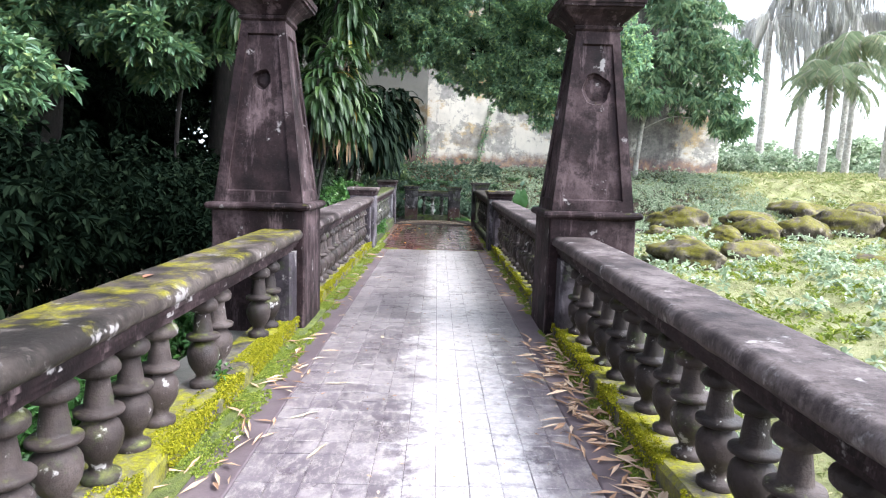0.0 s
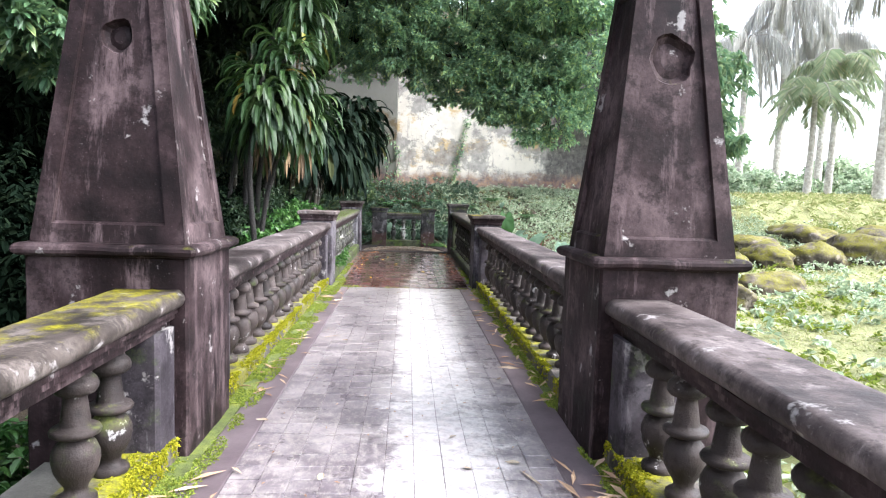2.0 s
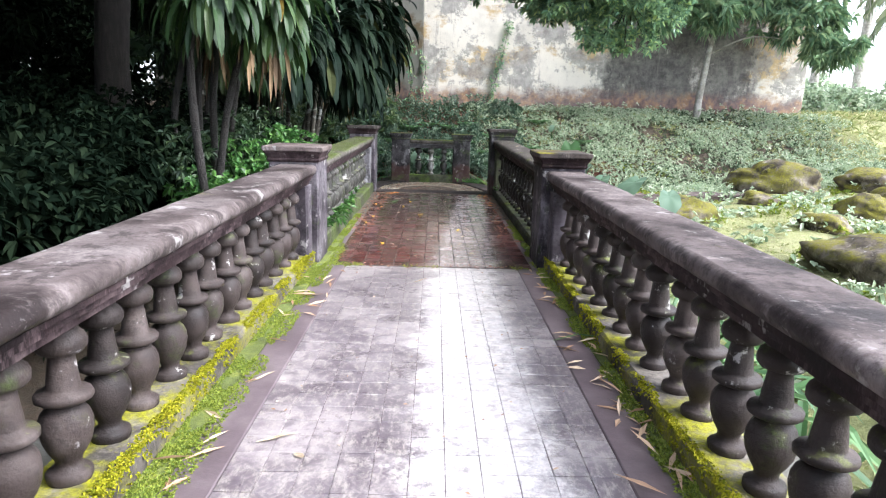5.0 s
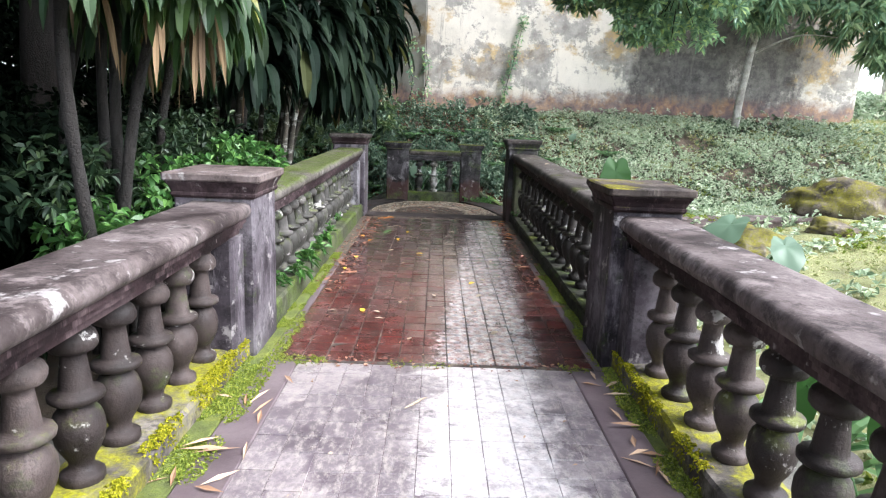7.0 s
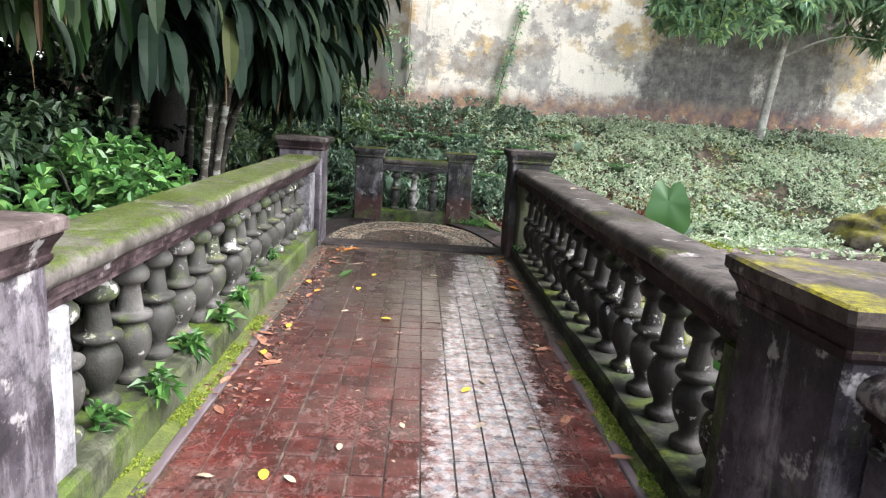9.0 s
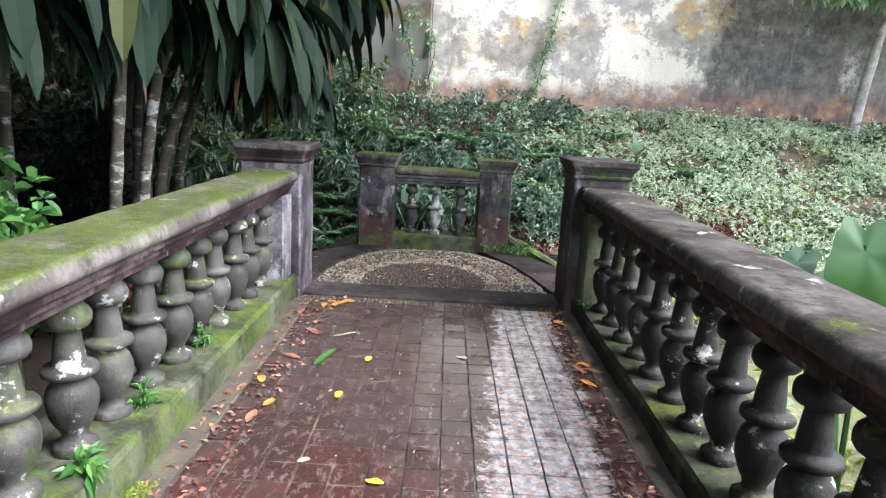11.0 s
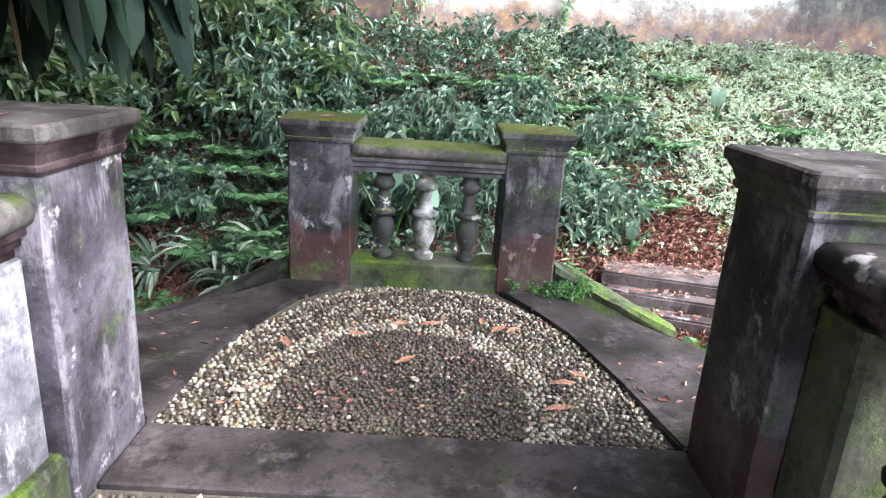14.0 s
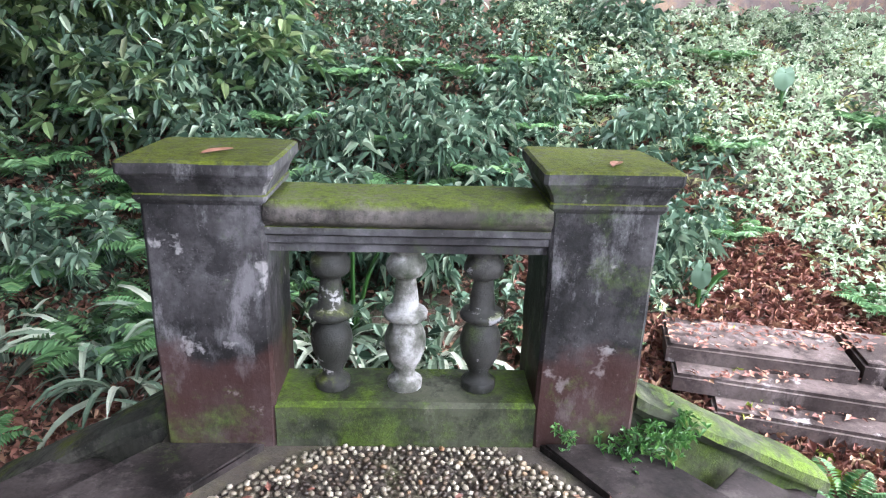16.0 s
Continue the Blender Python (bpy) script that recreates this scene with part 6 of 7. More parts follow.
cover("meadow_grass", "short yellow green meadow grass and moss", M_GRASS, 26000, 1.9, 15, 0, 27, 3, 0.07, 0.014, lambda x, y: (patchy(x * 0.7, y * 0.7) > -0.55) & ~((y > 23) & (x < 9)), 0.01)
cover("meadow_weeds", "small leafy weeds in the meadow", M_WEED, 9000, 1.9, 15, 0, 24, 6, 0.1, 0.045, lambda x, y: patchy(x * 1.1, y * 0.9) > 0.15, 0.05)
cover("meadow_herbs", "pale broad leaved herbs in loose patches on the meadow", M_COVER_PALE, 9000, 1.9, 15, 3, 25, 6, 0.13, 0.06, lambda x, y: (patchy(x * 1.7 + 2, y * 1.5) + 0.5 * patchy(x * 3.1, y * 2.9) > 0.2) & ((y < 18.5) | (x > 4.5)), 0.1)
cover("meadow_grass_far", "taller dry and green grass at the back of the meadow", M_GRASS, 9000, 11, 36, 19, 46, 4, 0.35, 0.035, lambda x, y: rng.random(len(x)) < 0.9, 0.02)


def fern(x, y, size, k):
    z = float(ground_z(x, y))
    f0 = thing("fern", "bright green fern growing on the bank", "fern", "ferns on the bank", at=(x, y, z))
    for i in range(7):
        a = i * 0.9 + k
        t = np.linspace(0.1, 1, 18)
        out = np.array([math.cos(a), math.sin(a)])
        base = np.stack([out[0] * size * t, out[1] * size * t, size * (0.75 * t - 0.75 * t * t) + 0.06 + 0.12 * t], 1)
        side = np.array([-out[1], out[0], 0.0])
        L = size * 0.34 * np.sin(np.linspace(0.9, 3.0, 18))
        vs = [leaf_arrays(base, side * s + np.array([out[0], out[1], -0.1]) * 0.5, L, L * 0.36, 0.1, 0.15) for s in (-1, 1)]
        v, fc = stack(vs)
        part("frond", mesh_np("frond", v, fc, M_FERN), f0)


for k, (x, y, s) in enumerate([(-1.75, 22.9, 0.42), (-1.35, 23.3, 0.4), (-2.5, 23.1, 0.45), (-2.4, 21.75, 0.32), (1.3, 23.7, 0.4), (1.75, 23.95, 0.36), (2.1, 21.35, 0.28), (-0.9, 23.6, 0.38), (1.15, 22.5, 0.3), (2.7, 24.4, 0.4), (-3.0, 22.3, 0.4), (3.3, 22.9, 0.34), (0.2, 23.4, 0.4), (4.3, 24.8, 0.4), (-2.2, 24.0, 0.5), (-1.2, 24.6, 0.45), (-3.4, 23.4, 0.5), (0.9, 24.6, 0.42), (-0.3, 24.4, 0.42), (1.6, 25.0, 0.4), (-2.9, 21.5, 0.36), (-1.7, 23.7, 0.45), (2.4, 23.5, 0.34), (-0.2, 25.4, 0.4), (-1.5, 22.6, 0.5), (-1.05, 22.95, 0.42), (-2.7, 24.6, 0.55), (-0.7, 25.2, 0.5), (-2.0, 25.3, 0.5), (0.5, 25.3, 0.45), (1.5, 24.3, 0.45), (2.2, 25.2, 0.4), (3.1, 25.6, 0.42), (-3.8, 24.2, 0.55), (-0.1, 23.9, 0.45), (-2.0, 22.5, 0.5), (-2.9, 22.9, 0.55), (-3.5, 22.8, 0.5), (-1.9, 23.4, 0.55), (-2.6, 23.7, 0.6), (-1.2, 24.0, 0.5), (0.5, 24.1, 0.45), (1.0, 25.5, 0.4), (-3.2, 24.0, 0.6)]):
    fern(x, y, s, k)


def lily(x, y, n, L, group="striped lilies by the landing", name="striped_lily", label="clump of arching striped lily leaves", mat=M_LILY, wide=0.046):
    z = float(ground_z(x, y))
    t = thing(name, label, "plant", group, at=(x, y, z - 0.01))
    a = rng.uniform(0, 2 * np.pi, n)
    base = np.stack([0.05 * np.cos(a), 0.05 * np.sin(a), np.zeros(n)], 1)
    way = np.stack([np.cos(a) * 0.75, np.sin(a) * 0.75, rng.uniform(0.5, 1.6, n)], 1)
    v, f = strap_arrays(base, way, L * rng.uniform(0.7, 1.15, n), np.full(n, wide), rng.uniform(1.0, 1.8, n), 6)
    part("leaves", mesh_np("leaves", v, f, mat), t)


for x, y in ((-1.35, 21.95), (-1.75, 22.25), (-1.2, 22.45), (-2.1, 22.6), (-1.6, 22.75), (-0.55, 21.95), (-0.15, 22.1), (0.3, 21.9), (0.1, 22.5), (-0.6, 22.6), (0.75, 22.2), (-2.5, 22.35)):
    lily(x, y, 34, 0.62)
for x, y in ((2.1, 12.0), (2.35, 11.3), (2.2, 10.4), (2.5, 12.6), (2.15, 9.4)):
    lily(x, y, 18, 1.75, "spider lilies below the balustrade", "spider_lily", "clump of broad light green strap leaves", M_FERN, 0.075)


def taro(x, y, stems, label):
    """Heart-shaped leaves on tall stalks. stems: (dx, dy, height, size, yaw, tilt, material)."""
    z = float(ground_z(x, y))
    t = thing("taro_plant", label, "plant", "taro plants beside the walk", at=(x, y, z - 0.02))
    for dx, dy, h, s, yaw, tilt, mat in stems:
        bm = bmesh.new()
        tube(bm, smooth_path([(0, 0, 0), (dx * 0.4, dy * 0.4, h * 0.6), (dx, dy, h)], 8), np.linspace(0.02, 0.009, 8), 6)
        part("stalk", bm_mesh("stalk", bm, M_TARO), t)
        bm = bmesh.new()
        rows = []
        ring = 28
        for rr in (0.12, 0.45, 0.75, 1.0):
            row = []
            for i in range(ring):
                a = 2 * math.pi * i / ring
                rad = (1 - 0.52 * math.exp(-((a - math.pi) / 0.35) ** 2)) * (0.62 + 0.42 * abs(math.cos(a / 2)) ** 4 + 0.12 * math.cos(2 * a))
                rad *= 1 + (0.04 * math.sin(9 * a) if rr == 1.0 else 0)
                px, py = rad * rr * math.cos(a) * s, rad * rr * math.sin(a) * s * 0.85
                row.append(bm.verts.new((px + 0.12 * s, py, 0.1 * s * abs(py / s) - 0.28 * s * (rr * rad) ** 2 * max(0, math.cos(a)) + 0.025 * s * math.sin(5 * a) * rr)))
            rows.append(row)
        for p, q in zip(rows, rows[1:]):
            for i in range(ring):
                bm.faces.new((p[i], p[(i + 1) % ring], q[(i + 1) % ring], q[i]))
        bm.faces.new(rows[0])
        me = bm_mesh("leaf_blade", bm, mat, True)
        part("leaf_blade", me, t, at=Matrix.LocRotScale((dx, dy, h), Euler((0, radians(tilt), radians(yaw))), None))


G, S = M_TARO, M_TARO_GREY
taro(2.35, 13.9, [(0.1, -0.1, 1.58, 0.27, 215, 25, S), (0.3, 0.5, 1.5, 0.27, 160, 25, S), (-0.05, 0.9, 1.5, 0.24, 225, 30, S), (0.45, -0.3, 1.45, 0.22, 260, 30, S)], "taro plant with large grey green heart shaped leaves")
taro(2.3, 16.6, [(-0.05, 0.1, 1.8, 0.34, 262, 70, G), (0.25, -0.2, 1.2, 0.32, 200, 40, G), (0.2, 0.6, 1.15, 0.3, 120, 35, S)], "taro plant with a tall bright green leaf")
taro(2.2, 11.2, [(0.1, 0, 1.05, 0.24, 240, 45, G), (0.35, 0.5, 1.0, 0.28, 180, 50, G), (0.3, -0.5, 0.95, 0.24, 290, 55, G), (-0.05, 0.8, 0.95, 0.24, 200, 45, G)], "taro plant with fresh green leaves by the plinth")
taro(2.15, 15.2, [(0.0, 0, 0.95, 0.26, 220, 45, G), (0.2, 0.4, 0.9, 0.28, 160, 40, G), (0.1, -0.45, 0.85, 0.24, 280, 40, G)], "low taro plant with green leaves behind the balusters")
taro(2.9, 18.4, [(0.0, 0, 1.3, 0.3, 210, 40, S), (0.4, 0.3, 1.1, 0.3, 170, 30, S), (-0.3, 0.3, 1.0, 0.26, 250, 35, G)], "taro plant with grey green leaves on the grass")
taro(3.4, 24.9, [(0.0, 0, 0.42, 0.15, 240, 40, S), (0.2, 0.2, 0.34, 0.13, 170, 30, G)], "small pale taro on the bank")
taro(1.95, 22.9, [(0.0, 0, 0.34, 0.11, 240, 60, S), (0.2, 0.1, 0.26, 0.1, 170, 40, G)], "young taro among leaf litter")
taro(-0.45, 22.75, [(0.0, 0, 0.95, 0.24, 260, 35, S), (0.3, 0.1, 0.8, 0.22, 330, 40, S), (-0.3, 0.1, 0.75, 0.2, 200, 40, G)], "pale leaved plant behind the end balustrade")


# ---- rocks ----
def rock(x, y, sx, sy, sz, seed, label):
    bm = bmesh.new()
    bmesh.ops.create_icosphere(bm, subdivisions=4, radius=1.0)
    for v in bm.verts:
        q = v.co.copy()
        k = 1 + 0.34 * noise.noise(q * 1.1 + Vector((seed * 5.3, 0, 0))) + 0.14 * noise.noise(q * 3.3 + Vector((0, seed * 3.1, 0))) + 0.08 * noise.noise(q * 8)
        q = q * k
        q.z = max(q.z, -0.5)
        v.co = Vector((q.x * sx, q.y * sy, q.z * sz))
    ob = new("rock", bm_mesh("rock", bm, M_ROCK, True))
    ob.matrix_basis = Matrix.LocRotScale((x, y, float(ground_z(x, y)) + sz * 0.22), Euler((0, 0, seed * 1.7)), None)
    tagged(ob, label, "rock", "rocks in the meadow")


for i, (x, y, sx, sy, sz) in enumerate([(9.5, 18.5, 0.75, 0.55, 0.55), (7.75, 15.2, 0.72, 0.5, 0.36), (5.4, 13.4, 0.85, 0.55, 0.4), (11.0, 18.6, 0.9, 0.6, 0.62), (12.4, 19.0, 0.95, 0.7, 0.62), (13.6, 18.4, 0.7, 0.6, 0.6), (9.9, 14.9, 0.95, 0.3, 0.2), (4.75, 17.9, 0.6, 0.5, 0.46), (8.4, 21.7, 0.95, 0.7, 0.62),
                                       (7.0, 19.6, 0.45, 0.4, 0.24), (10.4, 20.8, 0.9, 0.6, 0.45), (12.8, 22.4, 1.3, 0.8, 0.5), (14.6, 21.0, 1.0, 0.7, 0.5), (6.6, 16.6, 0.4, 0.35, 0.25), (3.9, 15.8, 0.4, 0.35, 0.25), (15.2, 17.4, 0.8, 0.6, 0.5), (3.4, 21.0, 0.25, 0.2, 0.15), (8.4, 18.3, 0.5, 0.4, 0.4)]):
    rock(x, y, sx * 1.1, sy, sz * 0.82, i + 1, "rounded boulder covered with yellow green moss" if i % 3 else "pale weathered boulder with patches of moss")
tagged(new("garden_path", prism("garden_path", [(3.6, 19.3), (6.0, 20.6), (10.5, 21.6), (10.3, 22.2), (5.7, 21.3), (3.3, 20.0)], -0.7, 0.0, M_STEP, 0.03)), "pale trodden path slab across the meadow", "path", kind="structure")
bpy.data.objects["garden_path"].location = (0, 0, -0.12)


def gravel():
    pv, pf = pebble_shape(3)
    lst = []
    for k in range(3200):
        x, y = rng.uniform(2.1, 4.6), rng.uniform(19.4, 21.4)
        s = rng.uniform(0.015, 0.035)
        lst.append((pv * [s * 1.2, s, s * 0.8] + [x, y, float(ground_z(x, y)) + 0.006], pf))
    v, f = stack(lst)
    tagged(new("gravel", mesh_np("gravel", v, f, M_PEB_PALE, True)), "loose pale gravel on the path below the landing", "gravel", kind="stuff")


gravel()


# ---- creepers on the wall ----
def creeper(points, n, label):
    c = thing("creeper", label, "creeper", "creepers on the wall", at=points[0])
    inv = Matrix.Translation(-Vector(points[0]))
    path = np.array(smooth_path(points, 30))
    bm = bmesh.new()
    tube(bm, path, np.linspace(0.014, 0.004, 30), 5)
    part("stem", bm_mesh("stem", bm, M_BARK), c, at=inv)
    k = rng.integers(0, 30, n)
    p = path[k] + rng.normal(0, 0.07, (n, 3)) * [1, 0.2, 1] - [0, 0.03, 0]
    v, f = rosettes(p, np.tile([0, -1.0, 0.1], (n, 1)), 4, 0.11, 0.06, 0.8, 0.3)
    part("leaves", mesh_np("leaves", v, f, M_LEAF_TREE), c, at=inv)


creeper([(1.75, 27.46, 1.75), (1.9, 27.44, 2.6), (2.1, 27.44, 3.4), (2.3, 27.46, 4.4)], 70, "thin dark creeper climbing the plaster wall")
creeper([(-0.9, 27.28, 1.9), (-0.8, 27.2, 2.6), (-0.95, 27.2, 3.3), (-0.7, 27.24, 3.7)], 40, "leafy weed climbing at the wall corner")
creeper([(-0.5, 27.26, 2.2), (-0.35, 27.3, 2.9), (-0.45, 27.3, 3.4)], 25, "small weed rooted in the wall corner")


# ---- moss, weeds and fallen leaves on the walk ----
def scatter(name, label, mat, p, per, length, width, spread=1.1, droop=0.2):
    v, f = rosettes(p, np.tile([0, 0, 1.0], (len(p), 1)), per, length, width, spread, droop, 0.5)
    return tagged(new(name, mesh_np(name, v, f, mat)), label, "weeds", kind="stuff")


def along(n, x0, x1, y0, y1, z, keep=None):
    x, y = rng.uniform(x0, x1, n), rng.uniform(y0, y1, n)
    if keep is not None:
        k = keep(x, y)
        x, y = x[k], y[k]
    return np.stack([x, y, np.full(len(x), z)], 1)


clump = lambda x, y: np.sin(y * 5.1 + 3 * np.sin(y * 1.7)) + 0.6 * np.sin(x * 40) + 0.7 * np.sin(y * 13) > -0.5
not_pier = lambda x, y: clump(x, y) & ~((y > 5.8) & (y < 6.7) & (np.abs(x) > 1.09)) & ~((y > 12.5) & (y < 13.1) & (np.abs(x) > 1.09))
scatter("gutter_weeds_west", "tiny green weeds and moss in the gutter", M_WEED, np.concatenate([along(18000, -1.215, -1.09, -1, 15.8, 0.004, not_pier), along(4500, -1.1, -1.0, -1, 13.5, 0.004, not_pier)]), 4, 0.021, 0.011)
scatter("gutter_weeds_east", "tiny green weeds and moss in the gutter", M_WEED, along(11000, 1.06, 1.17, -1, 15.0, 0.004, not_pier), 4, 0.021, 0.011)
M_MOSS = leaf_mat("yellow_moss", [(0.0, (0.12, 0.14, 0.01)), (0.5, (0.27, 0.27, 0.015)), (1.0, (0.42, 0.38, 0.03))], 0.8, 0.15, 0.05)


def moss_bank(n, x0, x1, y0, y1, top=0.128):
    """Moss over the plinth's upper edge and in hanging patches on its face."""
    p = along(n, x0, x1, y0, y1, top, clump)
    side = along(n // 2, 0, 0.004, y0, y1, 0.0, clump)
    side[:, 0] += x0 if x0 > 0 else x1
    side[:, 2] = top - 0.11 * rng.random(len(side)) ** 1.7
    return np.concatenate([p, side])


scatter("plinth_moss_west", "cushions of yellow moss over the plinth edge", M_MOSS, np.concatenate([moss_bank(6000, -1.36, -1.212, 0, 5.8), moss_bank(1800, -1.27, -1.212, 6.7, 12.5)]), 4, 0.019, 0.011, 1.2, 0.3)
scatter("plinth_moss_east", "cushions of yellow moss over the plinth edge", M_MOSS, np.concatenate([moss_bank(3500, 1.162, 1.26, 0, 5.8), moss_bank(1300, 1.162, 1.21, 6.7, 12.5)]), 4, 0.019, 0.011, 1.2, 0.3)
scatter("joint_weeds", "tiny weeds where the pale tiles meet the red", M_WEED, np.concatenate([along(90, -1.0, -0.7, 12.4, 12.56, 0.004), along(26, -0.3, 0.1, 12.42, 12.52, 0.004), along(30, 0.8, 1.0, 12.42, 12.54, 0.004)]), 4, 0.022, 0.01)


def flat_litter(name, label, mat, p, length, width):
    n = len(p)
    a = rng.uniform(0, 2 * np.pi, n)
    way = np.stack([np.cos(a), np.sin(a), rng.normal(0.04, 0.06, n)], 1)
    v, f = leaf_arrays(p, way, length * rng.uniform(0.5, 1.2, n), width * rng.uniform(0.7, 1.2, n), 0.2, 0.03)
    return tagged(new(name, mesh_np(name, v, f, mat)), label, "leaf litter", kind="stuff")


flat_litter("dry_litter_east", "dry bamboo leaves heaped along the gutter", M_STRAW, np.concatenate([along(150, 0.86, 1.16, 2.2, 5.7, 0.014), along(110, 1.0, 1.16, 2.0, 5.7, 0.022), along(70, 0.98, 1.16, 6.8, 12.3, 0.012)]), 0.2, 0.027)
flat_litter("dry_litter_west", "scattered dry bamboo leaves beside the gutter", M_STRAW, np.concatenate([along(70, -1.15, -0.85, 2.0, 5.7, 0.014), along(40, -1.15, -0.9, 6.8, 12.3, 0.012)]), 0.19, 0.024)
flat_litter("litter_bits_west", "brown leaf fragments along the edge of the red tiles", M_LITTER, along(420, -1.14, -0.82, 14.2, 18.55, 0.008), 0.05, 0.025)
flat_litter("litter_bits_east", "brown leaf fragments along the edge of the red tiles", M_LITTER, along(260, 0.86, 1.12, 14.2, 18.6, 0.008), 0.06, 0.025)
flat_litter("litter_bits_walk", "small pale leaf fragments on the tiles", M_STRAW, along(260, -0.85, 0.85, 0.5, 18.5, 0.007), 0.035, 0.012)


on_steps = np.concatenate([along(260, 1.6, 3.0, 22.3, 22.7, -0.262), along(90, 1.65, 3.0, 22.1, 22.25, -0.372), along(80, 1.7, 3.0, 21.86, 22.0, -0.492), along(180, 3.15, 4.2, 22.05, 22.4, -0.29)])
flat_litter("litter_on_steps", "red brown leaves lying on the old steps", M_LITTER, on_steps, 0.06, 0.028)
flat_litter("litter_at_joint", "leaf scraps where the pale tiles meet the red", M_LITTER, along(110, -0.9, 0.9, 12.38, 12.6, 0.006), 0.04, 0.02)
flat_litter("litter_on_landing", "small leaf fragments on the landing slabs", M_LITTER, np.concatenate([along(12, -1.6, -1.1, 19.5, 20.3, 0.008), along(24, 1.0, 1.5, 19.5, 20.0, 0.008), along(120, -0.9, 0.75, 19.3, 20.7, 0.0)]), 0.05, 0.02)


def leaf_blade(name, L, W, mat, seed):
    bm = bmesh.new()
    rows = []
    for i in range(7):
        t = i / 6
        w = W * math.sin(math.pi * min(0.98, 0.06 + 0.92 * t)) ** 0.8
        z = 0.012 + 0.02 * L * 8 * noise.noise((t * 2, seed, 0)) * t
        rows.append([bm.verts.new((t * L - L / 2, -w / 2, z + 0.12 * w)), bm.verts.new((t * L - L / 2, 0, z)), bm.verts.new((t * L - L / 2, w / 2, z + 0.1 * w + 0.004 * math.sin(seed)))])
    for a, b in zip(rows, rows[1:]):
        for k in range(2):
            bm.faces.new((a[k], a[k + 1], b[k + 1], b[k]))
    me = bm_mesh(name, bm, mat)
    zs = min(v.co.z for v in me.vertices)
    for v in me.vertices:
        v.co.z += 0.006 - zs
    return me


BLADES = {"orange": [leaf_blade("fallen_leaf", 0.1, 0.05, M_LEAF_ORANGE, 1), leaf_blade("fallen_leaf", 0.13, 0.055, M_LEAF_ORANGE, 2)], "yellow": [leaf_blade("fallen_leaf", 0.085, 0.045, M_LEAF_YELLOW, 3)],
          "cream": [leaf_blade("fallen_leaf", 0.08, 0.035, M_LEAF_CREAM, 4), leaf_blade("fallen_leaf", 0.06, 0.03, M_LEAF_CREAM, 5)], "brown": [leaf_blade("fallen_leaf", 0.14, 0.05, M_LEAF_BROWN, 6), leaf_blade("fallen_leaf", 0.11, 0.045, M_LEAF_BROWN, 7)],
          "green": [leaf_blade("fallen_leaf", 0.3, 0.06, M_BUSH, 8)], "straw": [leaf_blade("fallen_leaf", 0.2, 0.022, M_LEAF_CREAM, 9)]}
WORDS = {"orange": "curled orange fallen leaf on the floor", "yellow": "bright yellow fallen leaf lying on tiles", "cream": "small pale dry leaf lying on tiles", "brown": "brown dry fallen leaf at the floor edge",
         "green": "long fresh green fallen leaf on tiles", "straw": "long pale dry leaf strip on the floor"}


def fallen(kind, x, y, z=0.0, yaw=None):
    ob = new("fallen_leaf", BLADES[kind][int(rng.integers(len(BLADES[kind])))])
    ob.matrix_basis = Matrix.LocRotScale((x, y, z), Euler((0, 0, rng.uniform(0, 6.28) if yaw is None else yaw)), None)
    tagged(ob, WORDS[kind], "leaf", "fallen leaves")


for x, y in ((-0.86, 18.52), (-0.78, 18.5), (-0.82, 18.44), (-0.9, 18.42), (-0.72, 18.56), (0.9, 18.48), (1.0, 18.3), (1.04, 18.52), (-0.98, 16.9), (-0.85, 16.6), (1.02, 17.4), (0.98, 17.1)):
    fallen("orange", x, y)
for x, y in ((-0.5, 16.75), (-0.9, 15.6), (-0.6, 13.6), (0.35, 14.6), (-0.2, 15.9), (-0.95, 15.05), (-0.4, 17.3)):
    fallen("yellow", x, y)
for k in range(18):
    fallen("cream", rng.uniform(-0.95, 0.95), rng.uniform(12.6, 18.9))
for k in range(16):
    fallen("cream", rng.uniform(-0.95, 0.95), rng.uniform(2.0, 12.3))
for k in range(22):
    fallen("brown", rng.choice([-1, 1]) * rng.uniform(0.85, 1.08), rng.uniform(13.2, 18.6))
fallen("green", -0.68, 17.3, 0, 1.3)
for x, y, a in ((-0.62, 17.75, 0.6), (-0.98, 9.6, 1.0), (-0.72, 8.9, 0.5), (-0.6, 4.3, 0.1), (-0.72, 3.7, 0.7), (-0.55, 3.2, 1.2), (0.85, 4.5, 2.2), (-0.1, 11.9, 0.9), (0.7, 5.6, 2.0)):
    fallen("straw", x, y, 0, a)
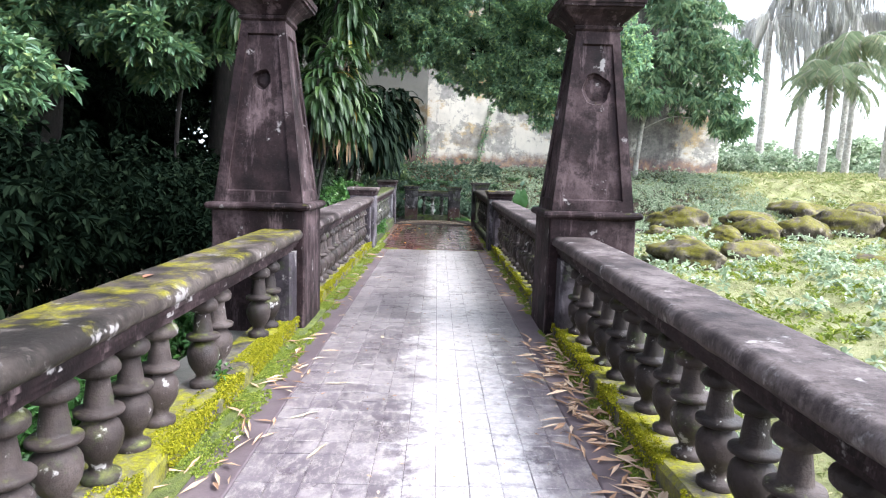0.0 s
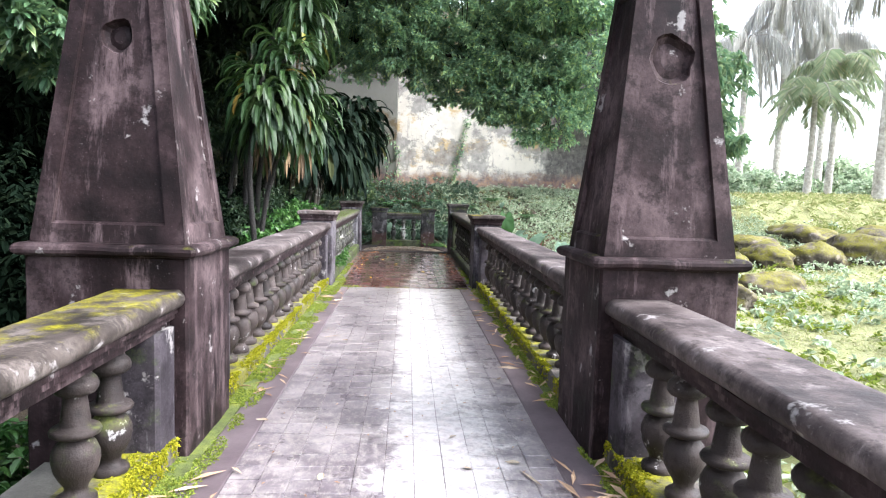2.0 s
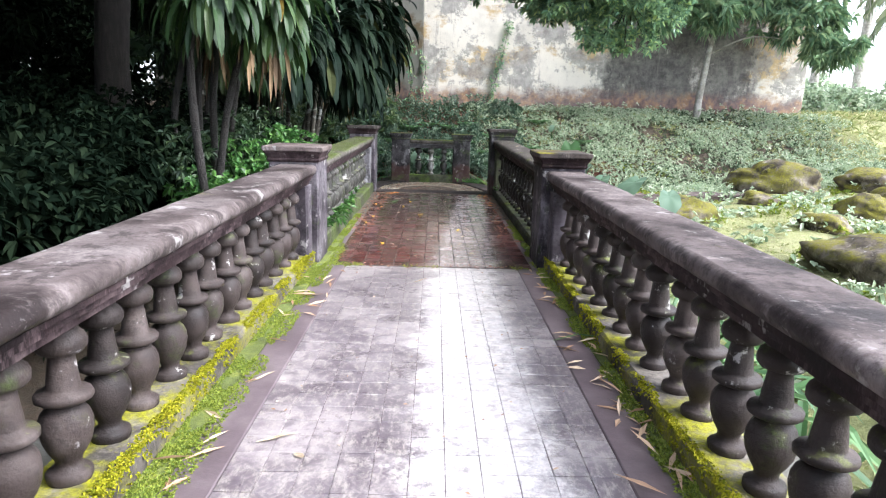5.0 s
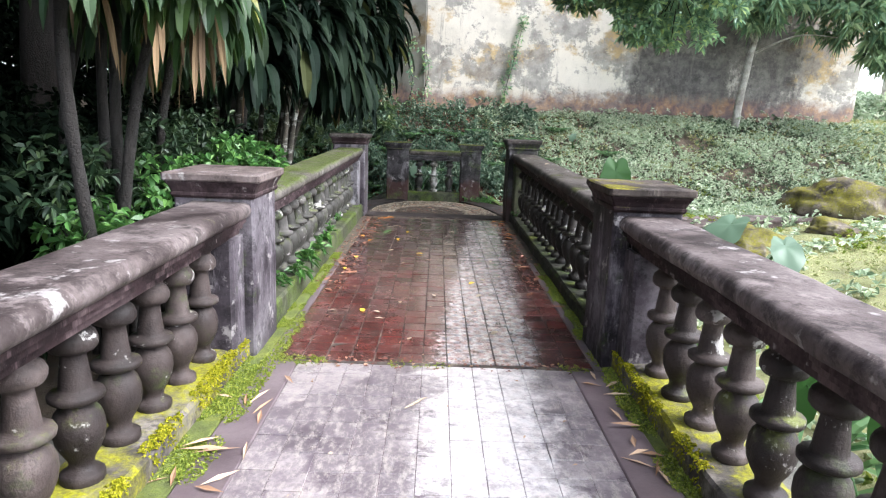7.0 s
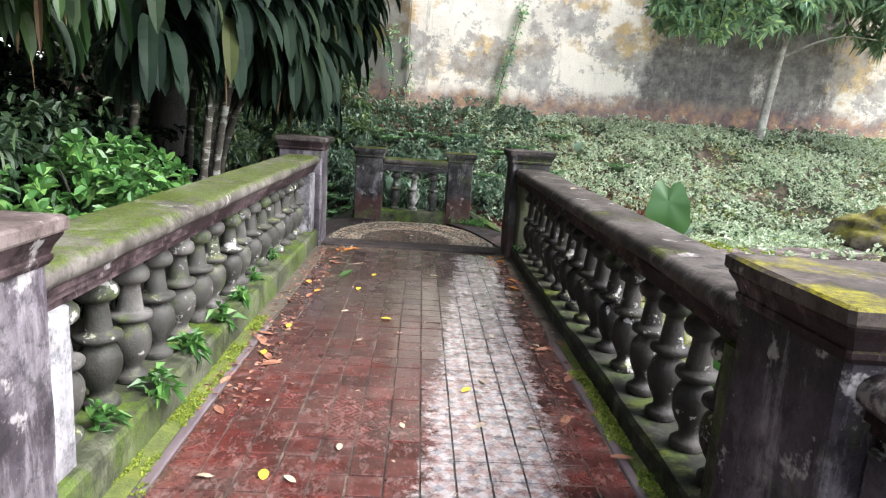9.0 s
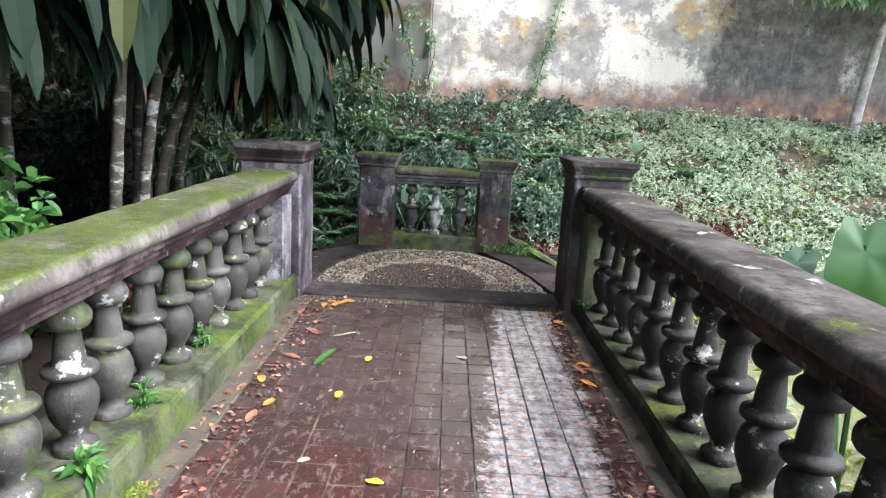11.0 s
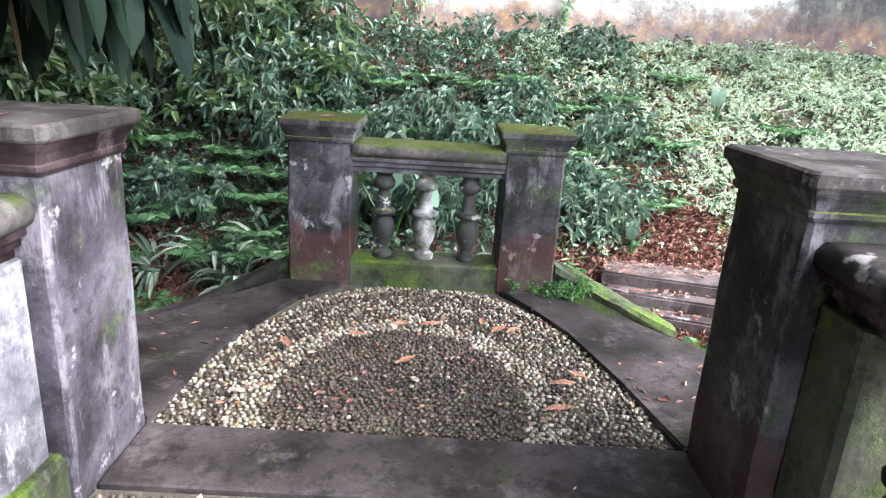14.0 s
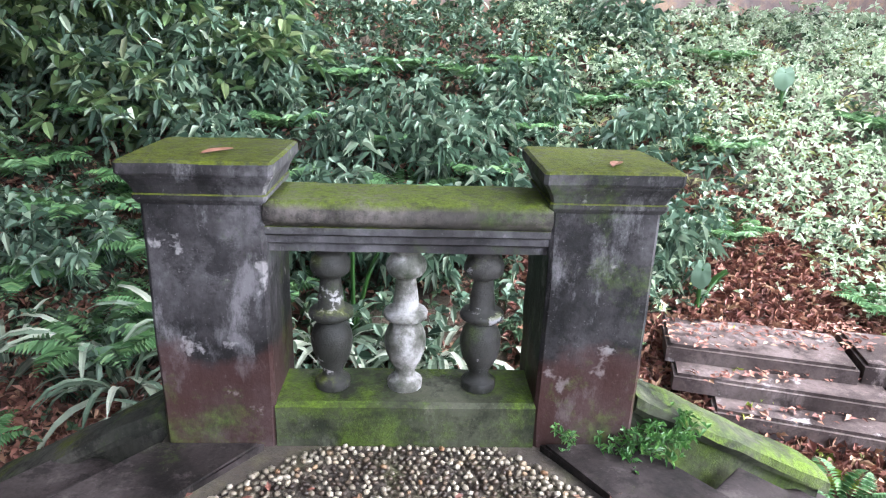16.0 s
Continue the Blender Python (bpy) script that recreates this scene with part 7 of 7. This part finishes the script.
for k in range(15):
    a = rng.uniform(0.2, 2.9)
    fallen(str(rng.choice(["cream", "brown", "cream"])), -0.07 + 0.9 * math.cos(a), 19.3 + 1.3 * math.sin(a) * rng.random(), 0.004)
for x, y, z in ((-1.4, 18.3, lift(18.3)), (-1.3, 18.72, 1.287), (-0.75, 21.1, 1.102), (0.66, 21.05, 1.098), (1.35, 16.6, lift(16.6)), (-1.42, 3.2, lift(3.2))):
    fallen("brown" if y > 18.6 or y < 4 else "cream", x, y, z - 0.002)


def sprig(x, y, z, n, L, label):
    """A small weed that grows out of the stonework."""
    s = thing("weed_plant", label, "plant", "weeds in the stonework", at=(x, y, z))
    a = rng.uniform(0, 2 * np.pi, n)
    w = 0.04 + 0.0018 * n
    base = np.stack([w * rng.random(n) * np.cos(a), w * rng.random(n) * np.sin(a), 0.1 * rng.random(n)], 1)
    v, f = rosettes(base, np.tile([0, 0, 1.0], (n, 1)), 5, L, L * 0.42, 1.0, 0.3)
    part("leaves", mesh_np("leaves", v, f, M_BUSH), s)


for x, y, z, n, L in ((-1.25, 15.55, 0.195, 9, 0.1), (-1.3, 16.1, 0.195, 8, 0.08), (-1.22, 15.1, 0.195, 6, 0.11), (0.92, 20.92, 0.0, 46, 0.04), (0.78, 20.9, 0.0, 40, 0.036), (0.55, 20.93, 0.0, 16, 0.03), (1.05, 21.0, 0.0, 30, 0.04), (1.2, 18.3, 0.13, 6, 0.05), (-1.24, 14.5, 0.195, 12, 0.1), (-1.2, 14.0, 0.195, 9, 0.09), (-1.32, 16.9, 0.195, 8, 0.07), (-1.28, 13.6, 0.195, 7, 0.08), (-1.3, 3.9, 0.13, 8, 0.06)):
    sprig(x, y, z, n, L, "small green weed growing from the mossy stone")


# ---- small pieces of paving ----
landing_pebbles()
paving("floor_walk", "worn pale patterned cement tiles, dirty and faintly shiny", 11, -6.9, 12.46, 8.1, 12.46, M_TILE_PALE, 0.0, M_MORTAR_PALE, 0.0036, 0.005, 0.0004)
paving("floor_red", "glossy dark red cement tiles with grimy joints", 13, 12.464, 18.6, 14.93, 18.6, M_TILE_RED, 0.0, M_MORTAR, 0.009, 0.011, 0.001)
